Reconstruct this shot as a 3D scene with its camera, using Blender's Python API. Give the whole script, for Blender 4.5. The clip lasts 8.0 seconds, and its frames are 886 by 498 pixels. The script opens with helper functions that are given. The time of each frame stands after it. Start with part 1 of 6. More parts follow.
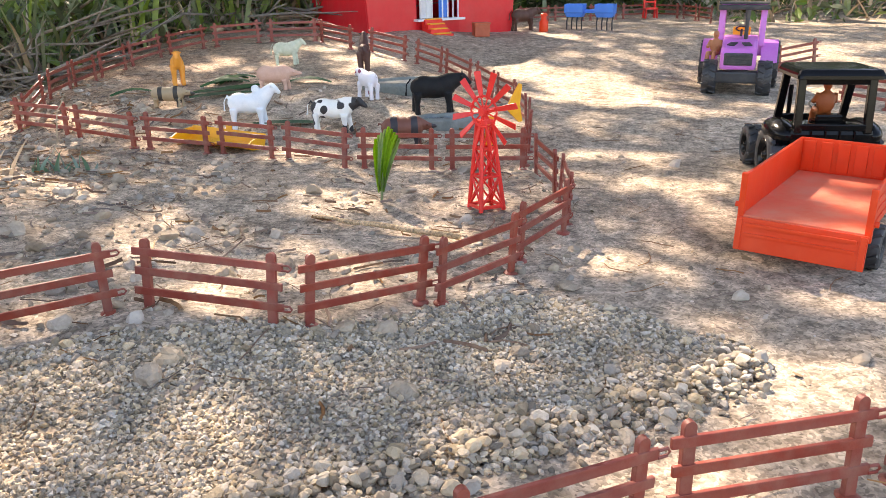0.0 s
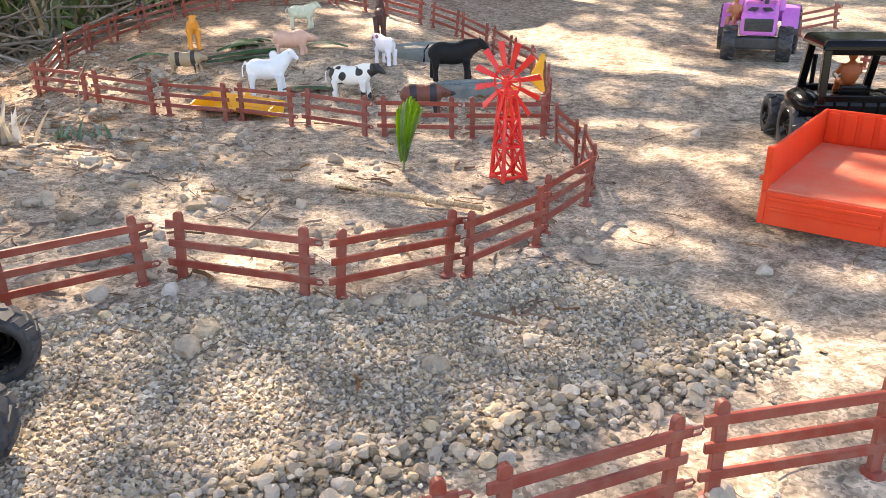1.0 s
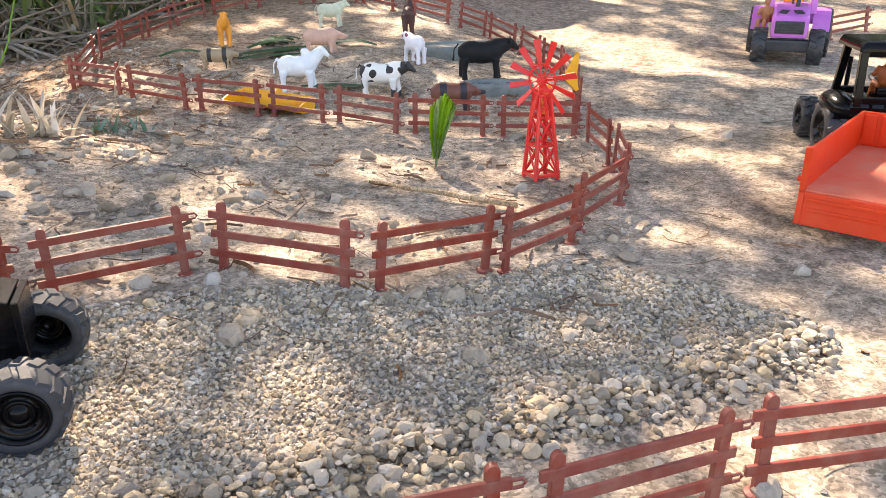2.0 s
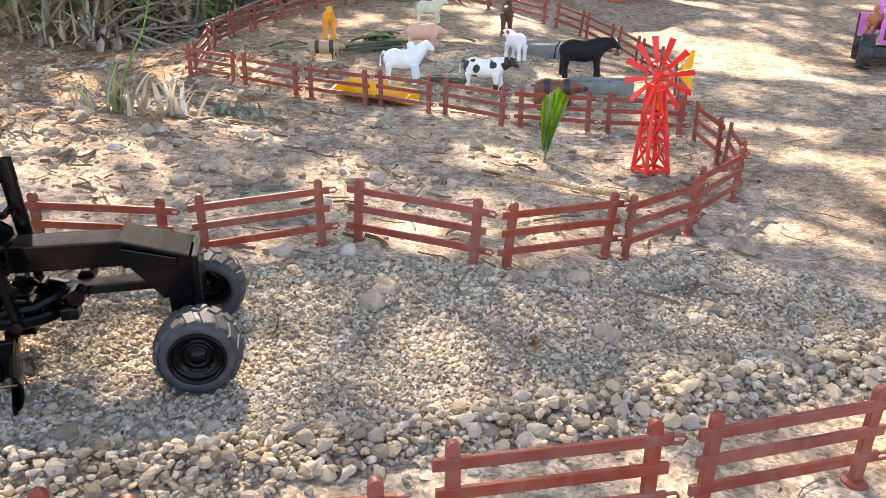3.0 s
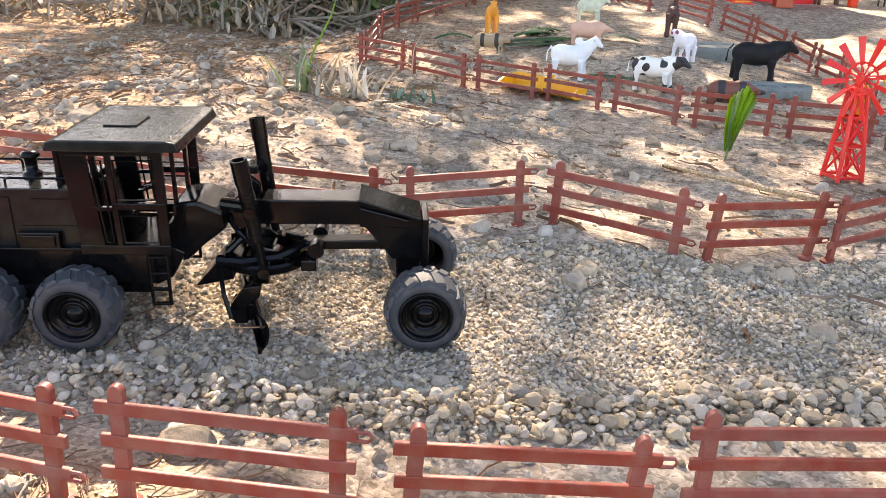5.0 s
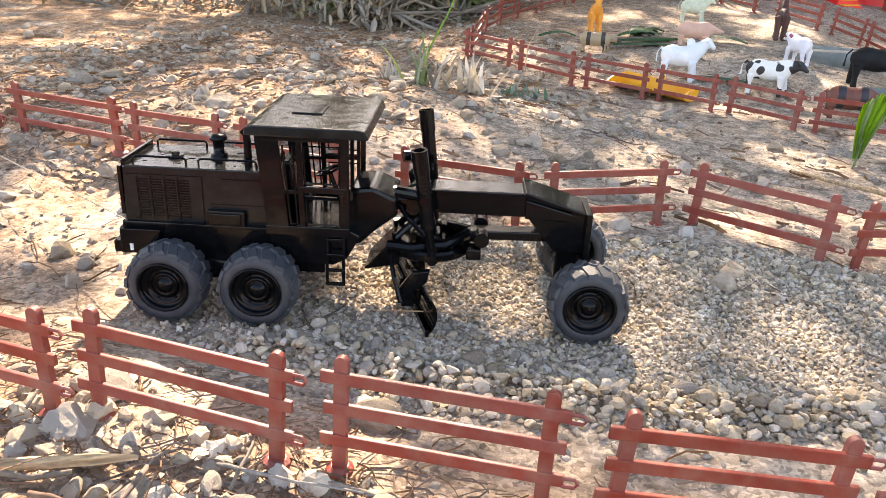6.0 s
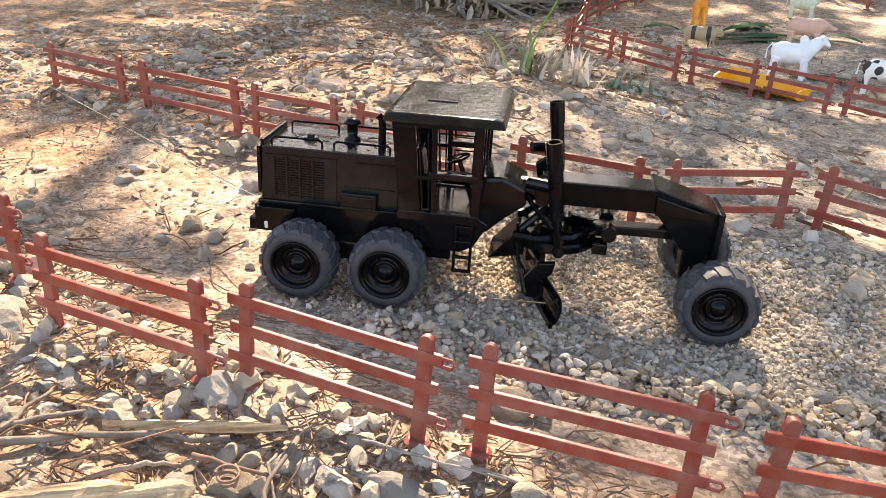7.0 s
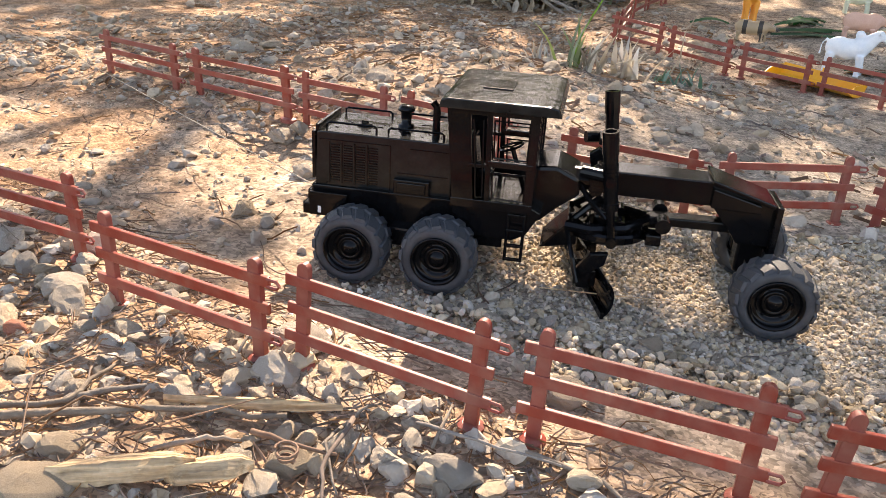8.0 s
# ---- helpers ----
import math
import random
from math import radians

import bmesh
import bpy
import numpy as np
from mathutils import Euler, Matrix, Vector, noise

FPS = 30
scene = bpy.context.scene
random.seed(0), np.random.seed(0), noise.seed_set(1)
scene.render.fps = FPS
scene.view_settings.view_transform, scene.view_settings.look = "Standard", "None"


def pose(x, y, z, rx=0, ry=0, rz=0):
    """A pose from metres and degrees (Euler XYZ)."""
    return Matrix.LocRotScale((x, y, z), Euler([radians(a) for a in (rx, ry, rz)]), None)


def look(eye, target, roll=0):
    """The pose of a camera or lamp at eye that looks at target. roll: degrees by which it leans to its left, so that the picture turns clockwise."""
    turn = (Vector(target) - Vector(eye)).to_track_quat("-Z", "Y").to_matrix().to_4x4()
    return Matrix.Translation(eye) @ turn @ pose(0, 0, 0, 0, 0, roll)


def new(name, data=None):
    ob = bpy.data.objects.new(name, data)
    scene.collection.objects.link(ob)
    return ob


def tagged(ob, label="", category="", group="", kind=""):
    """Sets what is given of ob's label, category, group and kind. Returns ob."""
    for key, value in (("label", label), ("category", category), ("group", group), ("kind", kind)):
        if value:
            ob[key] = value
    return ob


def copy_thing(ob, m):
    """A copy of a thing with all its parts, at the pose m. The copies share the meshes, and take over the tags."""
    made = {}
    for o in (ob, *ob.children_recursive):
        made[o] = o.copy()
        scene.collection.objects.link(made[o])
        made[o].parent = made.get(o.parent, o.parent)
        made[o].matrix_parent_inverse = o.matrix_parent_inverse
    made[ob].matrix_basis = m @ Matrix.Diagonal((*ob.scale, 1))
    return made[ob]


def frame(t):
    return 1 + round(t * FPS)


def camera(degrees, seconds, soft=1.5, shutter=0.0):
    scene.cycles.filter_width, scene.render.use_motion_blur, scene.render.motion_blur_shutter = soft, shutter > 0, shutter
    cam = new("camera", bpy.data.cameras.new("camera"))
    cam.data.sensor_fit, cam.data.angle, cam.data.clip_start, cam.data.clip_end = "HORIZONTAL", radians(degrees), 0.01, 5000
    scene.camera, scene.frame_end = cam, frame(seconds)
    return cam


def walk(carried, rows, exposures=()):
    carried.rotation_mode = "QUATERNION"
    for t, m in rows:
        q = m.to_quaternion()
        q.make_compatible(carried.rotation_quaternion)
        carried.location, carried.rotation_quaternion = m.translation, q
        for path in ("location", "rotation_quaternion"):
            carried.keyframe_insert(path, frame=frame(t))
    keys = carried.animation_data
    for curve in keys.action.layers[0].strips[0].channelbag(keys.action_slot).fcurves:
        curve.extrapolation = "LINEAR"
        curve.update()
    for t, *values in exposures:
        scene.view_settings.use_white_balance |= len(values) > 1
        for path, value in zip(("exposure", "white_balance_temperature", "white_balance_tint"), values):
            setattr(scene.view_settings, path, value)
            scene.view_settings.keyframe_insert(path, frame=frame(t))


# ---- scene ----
cam = camera(59.3, 8.0, 0.5)
PATH = [
    (0, (-0.0720, 0.1995, 0.3150), (-0.2220, 3.0255, -0.6825), -0.8),
    (0.5, (-0.0750, 0.1980, 0.3240), (-0.2400, 2.9925, -0.7590), -0.8),
    (1, (-0.0915, 0.1935, 0.3300), (-0.2700, 2.9640, -0.8055), -0.7),
    (2.5, (-0.1350, 0.1665, 0.3225), (-0.4695, 2.9265, -0.8040), 0.1),
    (3, (-0.1695, 0.1395, 0.3165), (-0.6555, 2.8800, -0.8055), 0.6),
    (3.5, (-0.1800, 0.1350, 0.3060), (-0.8265, 2.8425, -0.8130), 1.1),
    (4, (-0.1980, 0.1290, 0.3045), (-0.9450, 2.8110, -0.8145), 1.4),
    (5.3, (-0.2610, 0.0855, 0.2985), (-1.2150, 2.7000, -0.8250), 1.9),
    (5.5, (-0.2715, 0.0765, 0.3000), (-1.2630, 2.6745, -0.8265), 2.1),
    (6, (-0.3150, 0.0510, 0.3000), (-1.4355, 2.5890, -0.8430), 2.5),
    (6.5, (-0.3450, 0.0360, 0.2985), (-1.6005, 2.4960, -0.8745), 3.0),
    (7, (-0.3540, 0.0270, 0.3000), (-1.7010, 2.4270, -0.8955), 3.3),
    (7.5, (-0.3615, 0.0225, 0.3015), (-1.7760, 2.3760, -0.9075), 3.3),
    (8, (-0.3630, 0.0180, 0.2940), (-1.8210, 2.3370, -0.9255), 3.4),
]
walk(cam, [(t, look(eye, target, roll)) for t, eye, target, roll in PATH],
     exposures=[(0.0, 2.14, 7850, 18), (3.5, 2.22, 7850, 18), (6.0, 2.31, 7850, 18), (7.0, 2.12, 7950, 18), (8.0, 1.92, 7950, 18)])


# ---- light ----
SUN_DIR = Vector((0.38, -0.80, -0.76)).normalized()
world = bpy.data.worlds.new("sky")
scene.world = world
world.use_nodes = True
wn = world.node_tree.nodes
sky = wn.new("ShaderNodeTexSky")
sky.sky_type = "NISHITA"
sky.sun_disc = False
sky.sun_elevation = math.asin(-SUN_DIR.z)
sky.sun_rotation = math.atan2(-SUN_DIR.x, -SUN_DIR.y)
sky.air_density, sky.dust_density, sky.ozone_density = 1.0, 1.5, 1.0
wn["Background"].inputs["Strength"].default_value = 0.148
world.node_tree.links.new(sky.outputs["Color"], wn["Background"].inputs["Color"])
sun = new("sun", bpy.data.lights.new("sun", "SUN"))
sun.data.energy = 3.7
sun.data.angle = radians(0.55)
sun.data.color = (1.0, 0.93, 0.82)
sun.matrix_world = Matrix.Translation((0, 0, 6)) @ SUN_DIR.to_track_quat("-Z", "Y").to_matrix().to_4x4()


# ---- tools ----
def ss(a, b, v):
    u = min(1.0, max(0.0, (v - a) / (b - a)))
    return u * u * (3 - 2 * u)


def part(name, bm, material, parent=None, label="", smooth=False):
    """Links a bmesh as one mesh object under a thing or a part."""
    me = bpy.data.meshes.new(name)
    bm.to_mesh(me)
    bm.free()
    me.materials.append(material)
    if smooth:
        me.shade_smooth()
    ob = new(name, me)
    ob.parent = parent
    return tagged(ob, label)


def part_of(name, verts, faces, material, parent=None, label="", smooth=False):
    me = bpy.data.meshes.new(name)
    me.from_pydata(verts, [], faces)
    me.materials.append(material)
    if smooth:
        me.shade_smooth()
    ob = new(name, me)
    ob.parent = parent
    return tagged(ob, label)


def thing(name, m, label, category, group="", kind=""):
    ob = new(name)
    ob.empty_display_size = 0.02
    ob.matrix_basis = m
    return tagged(ob, label, category, group, kind)


def box(bm, size, at=(0, 0, 0), rot=(0, 0, 0), bevel=0.0, taper=None):
    """A box with chamfered edges; taper scales its top in x and y."""
    r = bmesh.ops.create_cube(bm, size=1.0)
    vs = r["verts"]
    for v in vs:
        if taper and v.co.z > 0:
            v.co.x *= taper[0]
            v.co.y *= taper[1]
        v.co = Vector((v.co.x * size[0], v.co.y * size[1], v.co.z * size[2]))
    if bevel:
        es = list({e for v in vs for e in v.link_edges})
        r = bmesh.ops.bevel(bm, geom=es, offset=bevel, segments=2, affect="EDGES", profile=0.6)
        vs = list({v for f in r["faces"] for v in f.verts} | {v for v in vs if v.is_valid})
    bmesh.ops.transform(bm, matrix=pose(*at, *rot), verts=vs)
    return bm


def rod(bm, a, b, r0, r1=None, seg=10):
    """A round bar from a to b, closed at both ends."""
    a, b = Vector(a), Vector(b)
    r1 = r0 if r1 is None else r1
    m = Matrix.Translation((a + b) / 2) @ (b - a).to_track_quat("Z", "Y").to_matrix().to_4x4()
    bmesh.ops.create_cone(bm, cap_ends=True, segments=seg, radius1=r0, radius2=r1, depth=(b - a).length, matrix=m)
    return bm


def pipe(bm, points, radius, seg=6):
    """A tube along points; radius is a number or one per point."""
    pts = [Vector(p) for p in points]
    rings, up = [], Vector((0.123, 0.2, 0.97)).normalized()
    for i, p in enumerate(pts):
        d = (pts[min(i + 1, len(pts) - 1)] - pts[max(i - 1, 0)]).normalized()
        u = d.cross(up)
        u = (u if u.length > 0.05 else d.cross(Vector((1, 0, 0)))).normalized()
        w = d.cross(u)
        r = radius[i] if isinstance(radius, (list, tuple)) else radius
        rings.append([bm.verts.new(p + r * (u * math.cos(a) + w * math.sin(a))) for a in (2 * math.pi * k / seg for k in range(seg))])
    for a, b in zip(rings, rings[1:]):
        for k in range(seg):
            bm.faces.new((a[k], a[(k + 1) % seg], b[(k + 1) % seg], b[k]))
    bm.faces.new(rings[0][::-1])
    bm.faces.new(rings[-1])
    return bm


def lathe(bm, profile, seg=24, m=Matrix()):
    """Turns a profile of (radius, height) about z."""
    rings = []
    for r, h in profile:
        rings.append([bm.verts.new(m @ Vector((r * math.cos(a), r * math.sin(a), h))) for a in (2 * math.pi * k / seg for k in range(seg))])
    for a, b in zip(rings, rings[1:]):
        for k in range(seg):
            bm.faces.new((a[k], a[(k + 1) % seg], b[(k + 1) % seg], b[k]))
    return bm


def slab(bm, outline, y0, y1, bevel=0.0):
    """A plate of the given outline in x and z, from y0 to y1."""
    a = [bm.verts.new((x, y0, z)) for x, z in outline]
    b = [bm.verts.new((x, y1, z)) for x, z in outline]
    fs = [bm.faces.new(a), bm.faces.new(b[::-1])]
    n = len(a)
    for k in range(n):
        fs.append(bm.faces.new((a[(k + 1) % n], a[k], b[k], b[(k + 1) % n])))
    bmesh.ops.recalc_face_normals(bm, faces=fs)
    if bevel:
        es = list({e for f in fs for e in f.edges})
        bmesh.ops.bevel(bm, geom=es, offset=bevel, segments=2, affect="EDGES", profile=0.6)
    return bm


def blob(bm, at, r, rot=(0, 0, 0), seg=10):
    bmesh.ops.create_uvsphere(bm, u_segments=seg, v_segments=max(6, seg - 2), radius=1.0, matrix=pose(*at, *rot) @ Matrix.Diagonal((*r, 1)))
    return bm


# ---- materials ----
def mat(name, c1, c2=None, scale=60.0, rough=0.6, bump=0.2, bscale=400.0, metal=0.0, coat=0.0, rnd=0.0, dust_or_glint=0.0, dust_or_glint_col=(0.42, 0.34, 0.25), contrast=0.25, translucent=0.0, spec=0.5, sat=(0.55, 1.25)):
    """A surface with broad and fine variation, fine relief and, if asked, a dusty film or painted glints on it and a
    tone that differs from piece to piece.
    """
    m = bpy.data.materials.new(name)
    m.use_nodes = True
    nt = m.node_tree
    n, li = nt.nodes, nt.links
    b = n["Principled BSDF"]
    co = n.new("ShaderNodeTexCoord")
    n1 = n.new("ShaderNodeTexNoise")
    n1.inputs["Scale"].default_value, n1.inputs["Detail"].default_value = scale, 5
    n2 = n.new("ShaderNodeTexNoise")
    n2.inputs["Scale"].default_value, n2.inputs["Detail"].default_value = scale * 7, 4
    for q in (n1, n2):
        li.new(co.outputs["Object"], q.inputs["Vector"])
    add = n.new("ShaderNodeMath")
    add.operation = "MULTIPLY_ADD"
    add.inputs[1].default_value = 0.45
    li.new(n2.outputs["Fac"], add.inputs[0])
    li.new(n1.outputs["Fac"], add.inputs[2])
    ramp = n.new("ShaderNodeValToRGB")
    ramp.color_ramp.elements[0].position, ramp.color_ramp.elements[1].position = 0.72 - contrast, 0.72 + contrast
    ramp.color_ramp.elements[0].color = (*c1, 1)
    ramp.color_ramp.elements[1].color = (*(c2 or c1), 1)
    li.new(add.outputs[0], ramp.inputs["Fac"])
    col = ramp.outputs["Color"]
    if rnd:
        info = n.new("ShaderNodeObjectInfo")
        geo = n.new("ShaderNodeNewGeometry")
        sm = n.new("ShaderNodeMath")
        sm.operation = "ADD"
        li.new(info.outputs["Random"], sm.inputs[0])
        li.new(geo.outputs["Random Per Island"], sm.inputs[1])
        fr = n.new("ShaderNodeMath")
        fr.operation = "FRACT"
        li.new(sm.outputs[0], fr.inputs[0])
        mr = n.new("ShaderNodeMapRange")
        mr.inputs["To Min"].default_value, mr.inputs["To Max"].default_value = 1 - rnd, 1 + rnd
        li.new(fr.outputs[0], mr.inputs["Value"])
        hs = n.new("ShaderNodeHueSaturation")
        li.new(mr.outputs[0], hs.inputs["Value"])
        li.new(col, hs.inputs["Color"])
        f2 = n.new("ShaderNodeMath")
        f2.operation = "MULTIPLY"
        f2.inputs[1].default_value = 7.31
        li.new(fr.outputs[0], f2.inputs[0])
        f3 = n.new("ShaderNodeMath")
        f3.operation = "FRACT"
        li.new(f2.outputs[0], f3.inputs[0])
        mr2 = n.new("ShaderNodeMapRange")
        mr2.inputs["To Min"].default_value, mr2.inputs["To Max"].default_value = sat
        li.new(f3.outputs[0], mr2.inputs["Value"])
        li.new(mr2.outputs[0], hs.inputs["Saturation"])
        col = hs.outputs["Color"]
    if dust_or_glint:
        n3 = n.new("ShaderNodeTexNoise")
        n3.inputs["Scale"].default_value, n3.inputs["Detail"].default_value = scale * 2.3, 6
        li.new(co.outputs["Object"], n3.inputs["Vector"])
        r3 = n.new("ShaderNodeMapRange")
        r3.inputs["From Min"].default_value, r3.inputs["From Max"].default_value = 0.42, 0.75
        r3.inputs["To Max"].default_value = dust_or_glint
        li.new(n3.outputs["Fac"], r3.inputs["Value"])
        mx = n.new("ShaderNodeMix")
        mx.data_type = "RGBA"
        li.new(r3.outputs[0], mx.inputs["Factor"])
        li.new(col, mx.inputs["A"])
        mx.inputs["B"].default_value = (*dust_or_glint_col, 1)
        col = mx.outputs["Result"]
    li.new(col, b.inputs["Base Color"])
    rr = n.new("ShaderNodeMapRange")
    rr.inputs["To Min"].default_value, rr.inputs["To Max"].default_value = max(0.03, rough - 0.13), min(1.0, rough + 0.13)
    li.new(n1.outputs["Fac"], rr.inputs["Value"])
    li.new(rr.outputs[0], b.inputs["Roughness"])
    b.inputs["Metallic"].default_value = metal
    b.inputs["Coat Weight"].default_value = coat
    b.inputs["Specular IOR Level"].default_value = spec
    if bump:
        nb = n.new("ShaderNodeTexNoise")
        nb.inputs["Scale"].default_value, nb.inputs["Detail"].default_value = bscale, 6
        li.new(co.outputs["Object"], nb.inputs["Vector"])
        bp = n.new("ShaderNodeBump")
        bp.inputs["Strength"].default_value = bump
        bp.inputs["Distance"].default_value = 0.6 / bscale
        li.new(nb.outputs["Fac"], bp.inputs["Height"])
        li.new(bp.outputs["Normal"], b.inputs["Normal"])
    if translucent:
        tr = n.new("ShaderNodeBsdfTranslucent")
        li.new(col, tr.inputs["Color"])
        ms = n.new("ShaderNodeMixShader")
        ms.inputs["Fac"].default_value = translucent
        li.new(b.outputs[0], ms.inputs[1])
        li.new(tr.outputs[0], ms.inputs[2])
        li.new(ms.outputs[0], n["Material Output"].inputs["Surface"])
    return m




def soil_material():
    """Pale sandy soil with grit, crumbs and flakes; reddish where dry needles have rotted into it."""
    m = mat("soil", (0.30, 0.235, 0.175), (0.52, 0.425, 0.33), scale=7, rough=0.95, bump=0.0, contrast=0.22, spec=0.12)
    n, li = m.node_tree.nodes, m.node_tree.links
    b = n["Principled BSDF"]
    co = n.new("ShaderNodeTexCoord")
    old = b.inputs["Base Color"].links[0].from_socket
    sep = n.new("ShaderNodeSeparateXYZ")
    li.new(co.outputs["Object"], sep.inputs[0])
    mx = n.new("ShaderNodeMapRange")
    mx.inputs["From Min"].default_value, mx.inputs["From Max"].default_value = -0.55, -1.2
    li.new(sep.outputs["X"], mx.inputs["Value"])
    my = n.new("ShaderNodeMapRange")
    my.inputs["From Min"].default_value, my.inputs["From Max"].default_value = 0.47, 0.30
    li.new(sep.outputs["Y"], my.inputs["Value"])
    mm = n.new("ShaderNodeMath")
    mm.operation = "MAXIMUM"
    li.new(mx.outputs[0], mm.inputs[0])
    li.new(my.outputs[0], mm.inputs[1])
    n1 = n.new("ShaderNodeTexNoise")
    n1.inputs["Scale"].default_value, n1.inputs["Detail"].default_value = 11, 6
    li.new(co.outputs["Object"], n1.inputs["Vector"])
    r1 = n.new("ShaderNodeMapRange")
    r1.inputs["From Min"].default_value, r1.inputs["From Max"].default_value = 0.26, 0.56
    li.new(n1.outputs["Fac"], r1.inputs["Value"])
    f1 = n.new("ShaderNodeMath")
    f1.operation = "MULTIPLY"
    li.new(mm.outputs[0], f1.inputs[0])
    li.new(r1.outputs[0], f1.inputs[1])
    red = n.new("ShaderNodeMix")
    red.data_type = "RGBA"
    li.new(f1.outputs[0], red.inputs["Factor"])
    li.new(old, red.inputs["A"])
    red.inputs["B"].default_value = (0.36, 0.220, 0.132, 1)
    # grit: darker and lighter crumbs
    vo = n.new("ShaderNodeTexVoronoi")
    vo.inputs["Scale"].default_value = 330
    wn1 = n.new("ShaderNodeTexNoise")
    wn1.inputs["Scale"].default_value, wn1.inputs["Detail"].default_value = 90, 4
    li.new(co.outputs["Object"], wn1.inputs["Vector"])
    wm = n.new("ShaderNodeVectorMath")
    wm.operation = "MULTIPLY_ADD"
    wm.inputs[1].default_value = (0.012, 0.012, 0.012)
    li.new(wn1.outputs["Color"], wm.inputs[0])
    li.new(co.outputs["Object"], wm.inputs[2])
    li.new(wm.outputs[0], vo.inputs["Vector"])
    sv = n.new("ShaderNodeSeparateColor")
    li.new(vo.outputs["Color"], sv.inputs[0])
    gr = n.new("ShaderNodeMapRange")
    gr.inputs["To Min"].default_value, gr.inputs["To Max"].default_value = 0.55, 1.35
    li.new(sv.outputs[0], gr.inputs["Value"])
    n3 = n.new("ShaderNodeTexNoise")
    n3.inputs["Scale"].default_value, n3.inputs["Detail"].default_value = 55, 8
    li.new(co.outputs["Object"], n3.inputs["Vector"])
    r3 = n.new("ShaderNodeMapRange")
    r3.inputs["From Min"].default_value, r3.inputs["From Max"].default_value = 0.35, 0.65
    r3.inputs["To Min"].default_value, r3.inputs["To Max"].default_value = 0.64, 1.30
    li.new(n3.outputs["Fac"], r3.inputs["Value"])
    pr = n.new("ShaderNodeMath")
    pr.operation = "MULTIPLY"
    li.new(gr.outputs[0], pr.inputs[0])
    li.new(r3.outputs[0], pr.inputs[1])
    hs = n.new("ShaderNodeHueSaturation")
    li.new(pr.outputs[0], hs.inputs["Value"])
    li.new(red.outputs["Result"], hs.inputs["Color"])
    li.new(hs.outputs["Color"], b.inputs["Base Color"])
    # relief: flakes and crumbs
    b1 = n.new("ShaderNodeBump")
    b1.inputs["Strength"].default_value, b1.inputs["Distance"].default_value = 0.9, 0.006
    li.new(n3.outputs["Fac"], b1.inputs["Height"])
    b2 = n.new("ShaderNodeBump")
    b2.inputs["Strength"].default_value, b2.inputs["Distance"].default_value = 0.45, 0.0010
    b2.invert = True
    li.new(vo.outputs["Distance"], b2.inputs["Height"])
    li.new(b1.outputs["Normal"], b2.inputs["Normal"])
    li.new(b2.outputs["Normal"], b.inputs["Normal"])
    return m


M_SOIL = soil_material()
M_GRAVEL = mat("gravel_stone", (0.32, 0.258, 0.182), (0.53, 0.440, 0.325), scale=30, rough=0.9, bump=0.4, bscale=500, rnd=0.50, spec=0.2, sat=(0.62, 1.25))
M_ROCK = mat("field_rock", (0.29, 0.235, 0.178), (0.48, 0.405, 0.32), scale=35, rough=0.92, bump=0.6, bscale=260, rnd=0.3, spec=0.2, sat=(0.75, 1.3))
M_REDSTONE = mat("red_stone", (0.26, 0.10, 0.065), (0.40, 0.19, 0.13), scale=40, rough=0.9, bump=0.5, bscale=260, spec=0.2)
M_FENCE = mat("fence_plastic", (0.20, 0.030, 0.020), (0.28, 0.048, 0.030), scale=30, rough=0.5, bump=0.12, bscale=600, dust_or_glint=0.20, rnd=0.08, sat=(0.94, 1.06))
M_BLACK = mat("black_plastic", (0.0025, 0.0025, 0.003), (0.005, 0.005, 0.0055), scale=25, rough=0.14, bump=0.03, bscale=250, dust_or_glint=0.0, spec=0.15, coat=0.06)
M_TYRE = mat("tyre_rubber", (0.022, 0.027, 0.034), (0.042, 0.048, 0.057), scale=45, rough=0.6, bump=0.15, bscale=500, dust_or_glint=0.11, dust_or_glint_col=(0.3, 0.27, 0.23))


# ---- ground ----
def gz(x, y):
    """The ground's height."""
    m = 0.062 * math.exp(-((x + 0.98) / 0.40) ** 2 - ((y - 1.12) / 0.28) ** 2)
    p = 0.062 * ss(1.62, 2.05, y) * (1 - 0.7 * ss(-0.40, 0.0, x)) * ss(-1.5, -1.0, x)
    f = 0.085 * ss(2.05, 3.3, y)
    k = 0.013 * math.exp(-((y - 0.85) / 0.10) ** 2) * (1 - ss(-0.35, -0.1, x)) + 0.014 * (1 - ss(0.36, 0.46, y)) * (1 - ss(-0.40, -0.15, x)) + 0.008 * ss(-0.61, -0.70, x) * (1 - ss(0.37, 0.45, y))
    return m + p + f + k


def rough_gz(x, y):
    near = 1.0 if y < 2 else 0.8
    lump = 0.007 * noise.noise((x * 4, y * 4, 0.3)) + 0.004 * noise.noise((x * 13, y * 13, 1.7)) + 0.0034 * noise.noise((x * 34, y * 34, 4.1))
    left = ss(-0.75, -1.2, x) if x > -1.2 else 1.0
    return gz(x, y) + (lump + 0.0026 * noise.noise((x * 90, y * 90, 7.0))) * near * (0.55 + 0.9 * left)


def spread(a, b, fine, far):
    """Grid lines: fine steps from a to b, growing steps out to far on both sides."""
    line = list(np.arange(a, b, fine))
    step, lo, hi = fine, a, b
    while hi < far:
        line.append(hi)
        lo -= step
        line.append(lo)
        step *= 1.17
        hi += step
    return sorted(line)


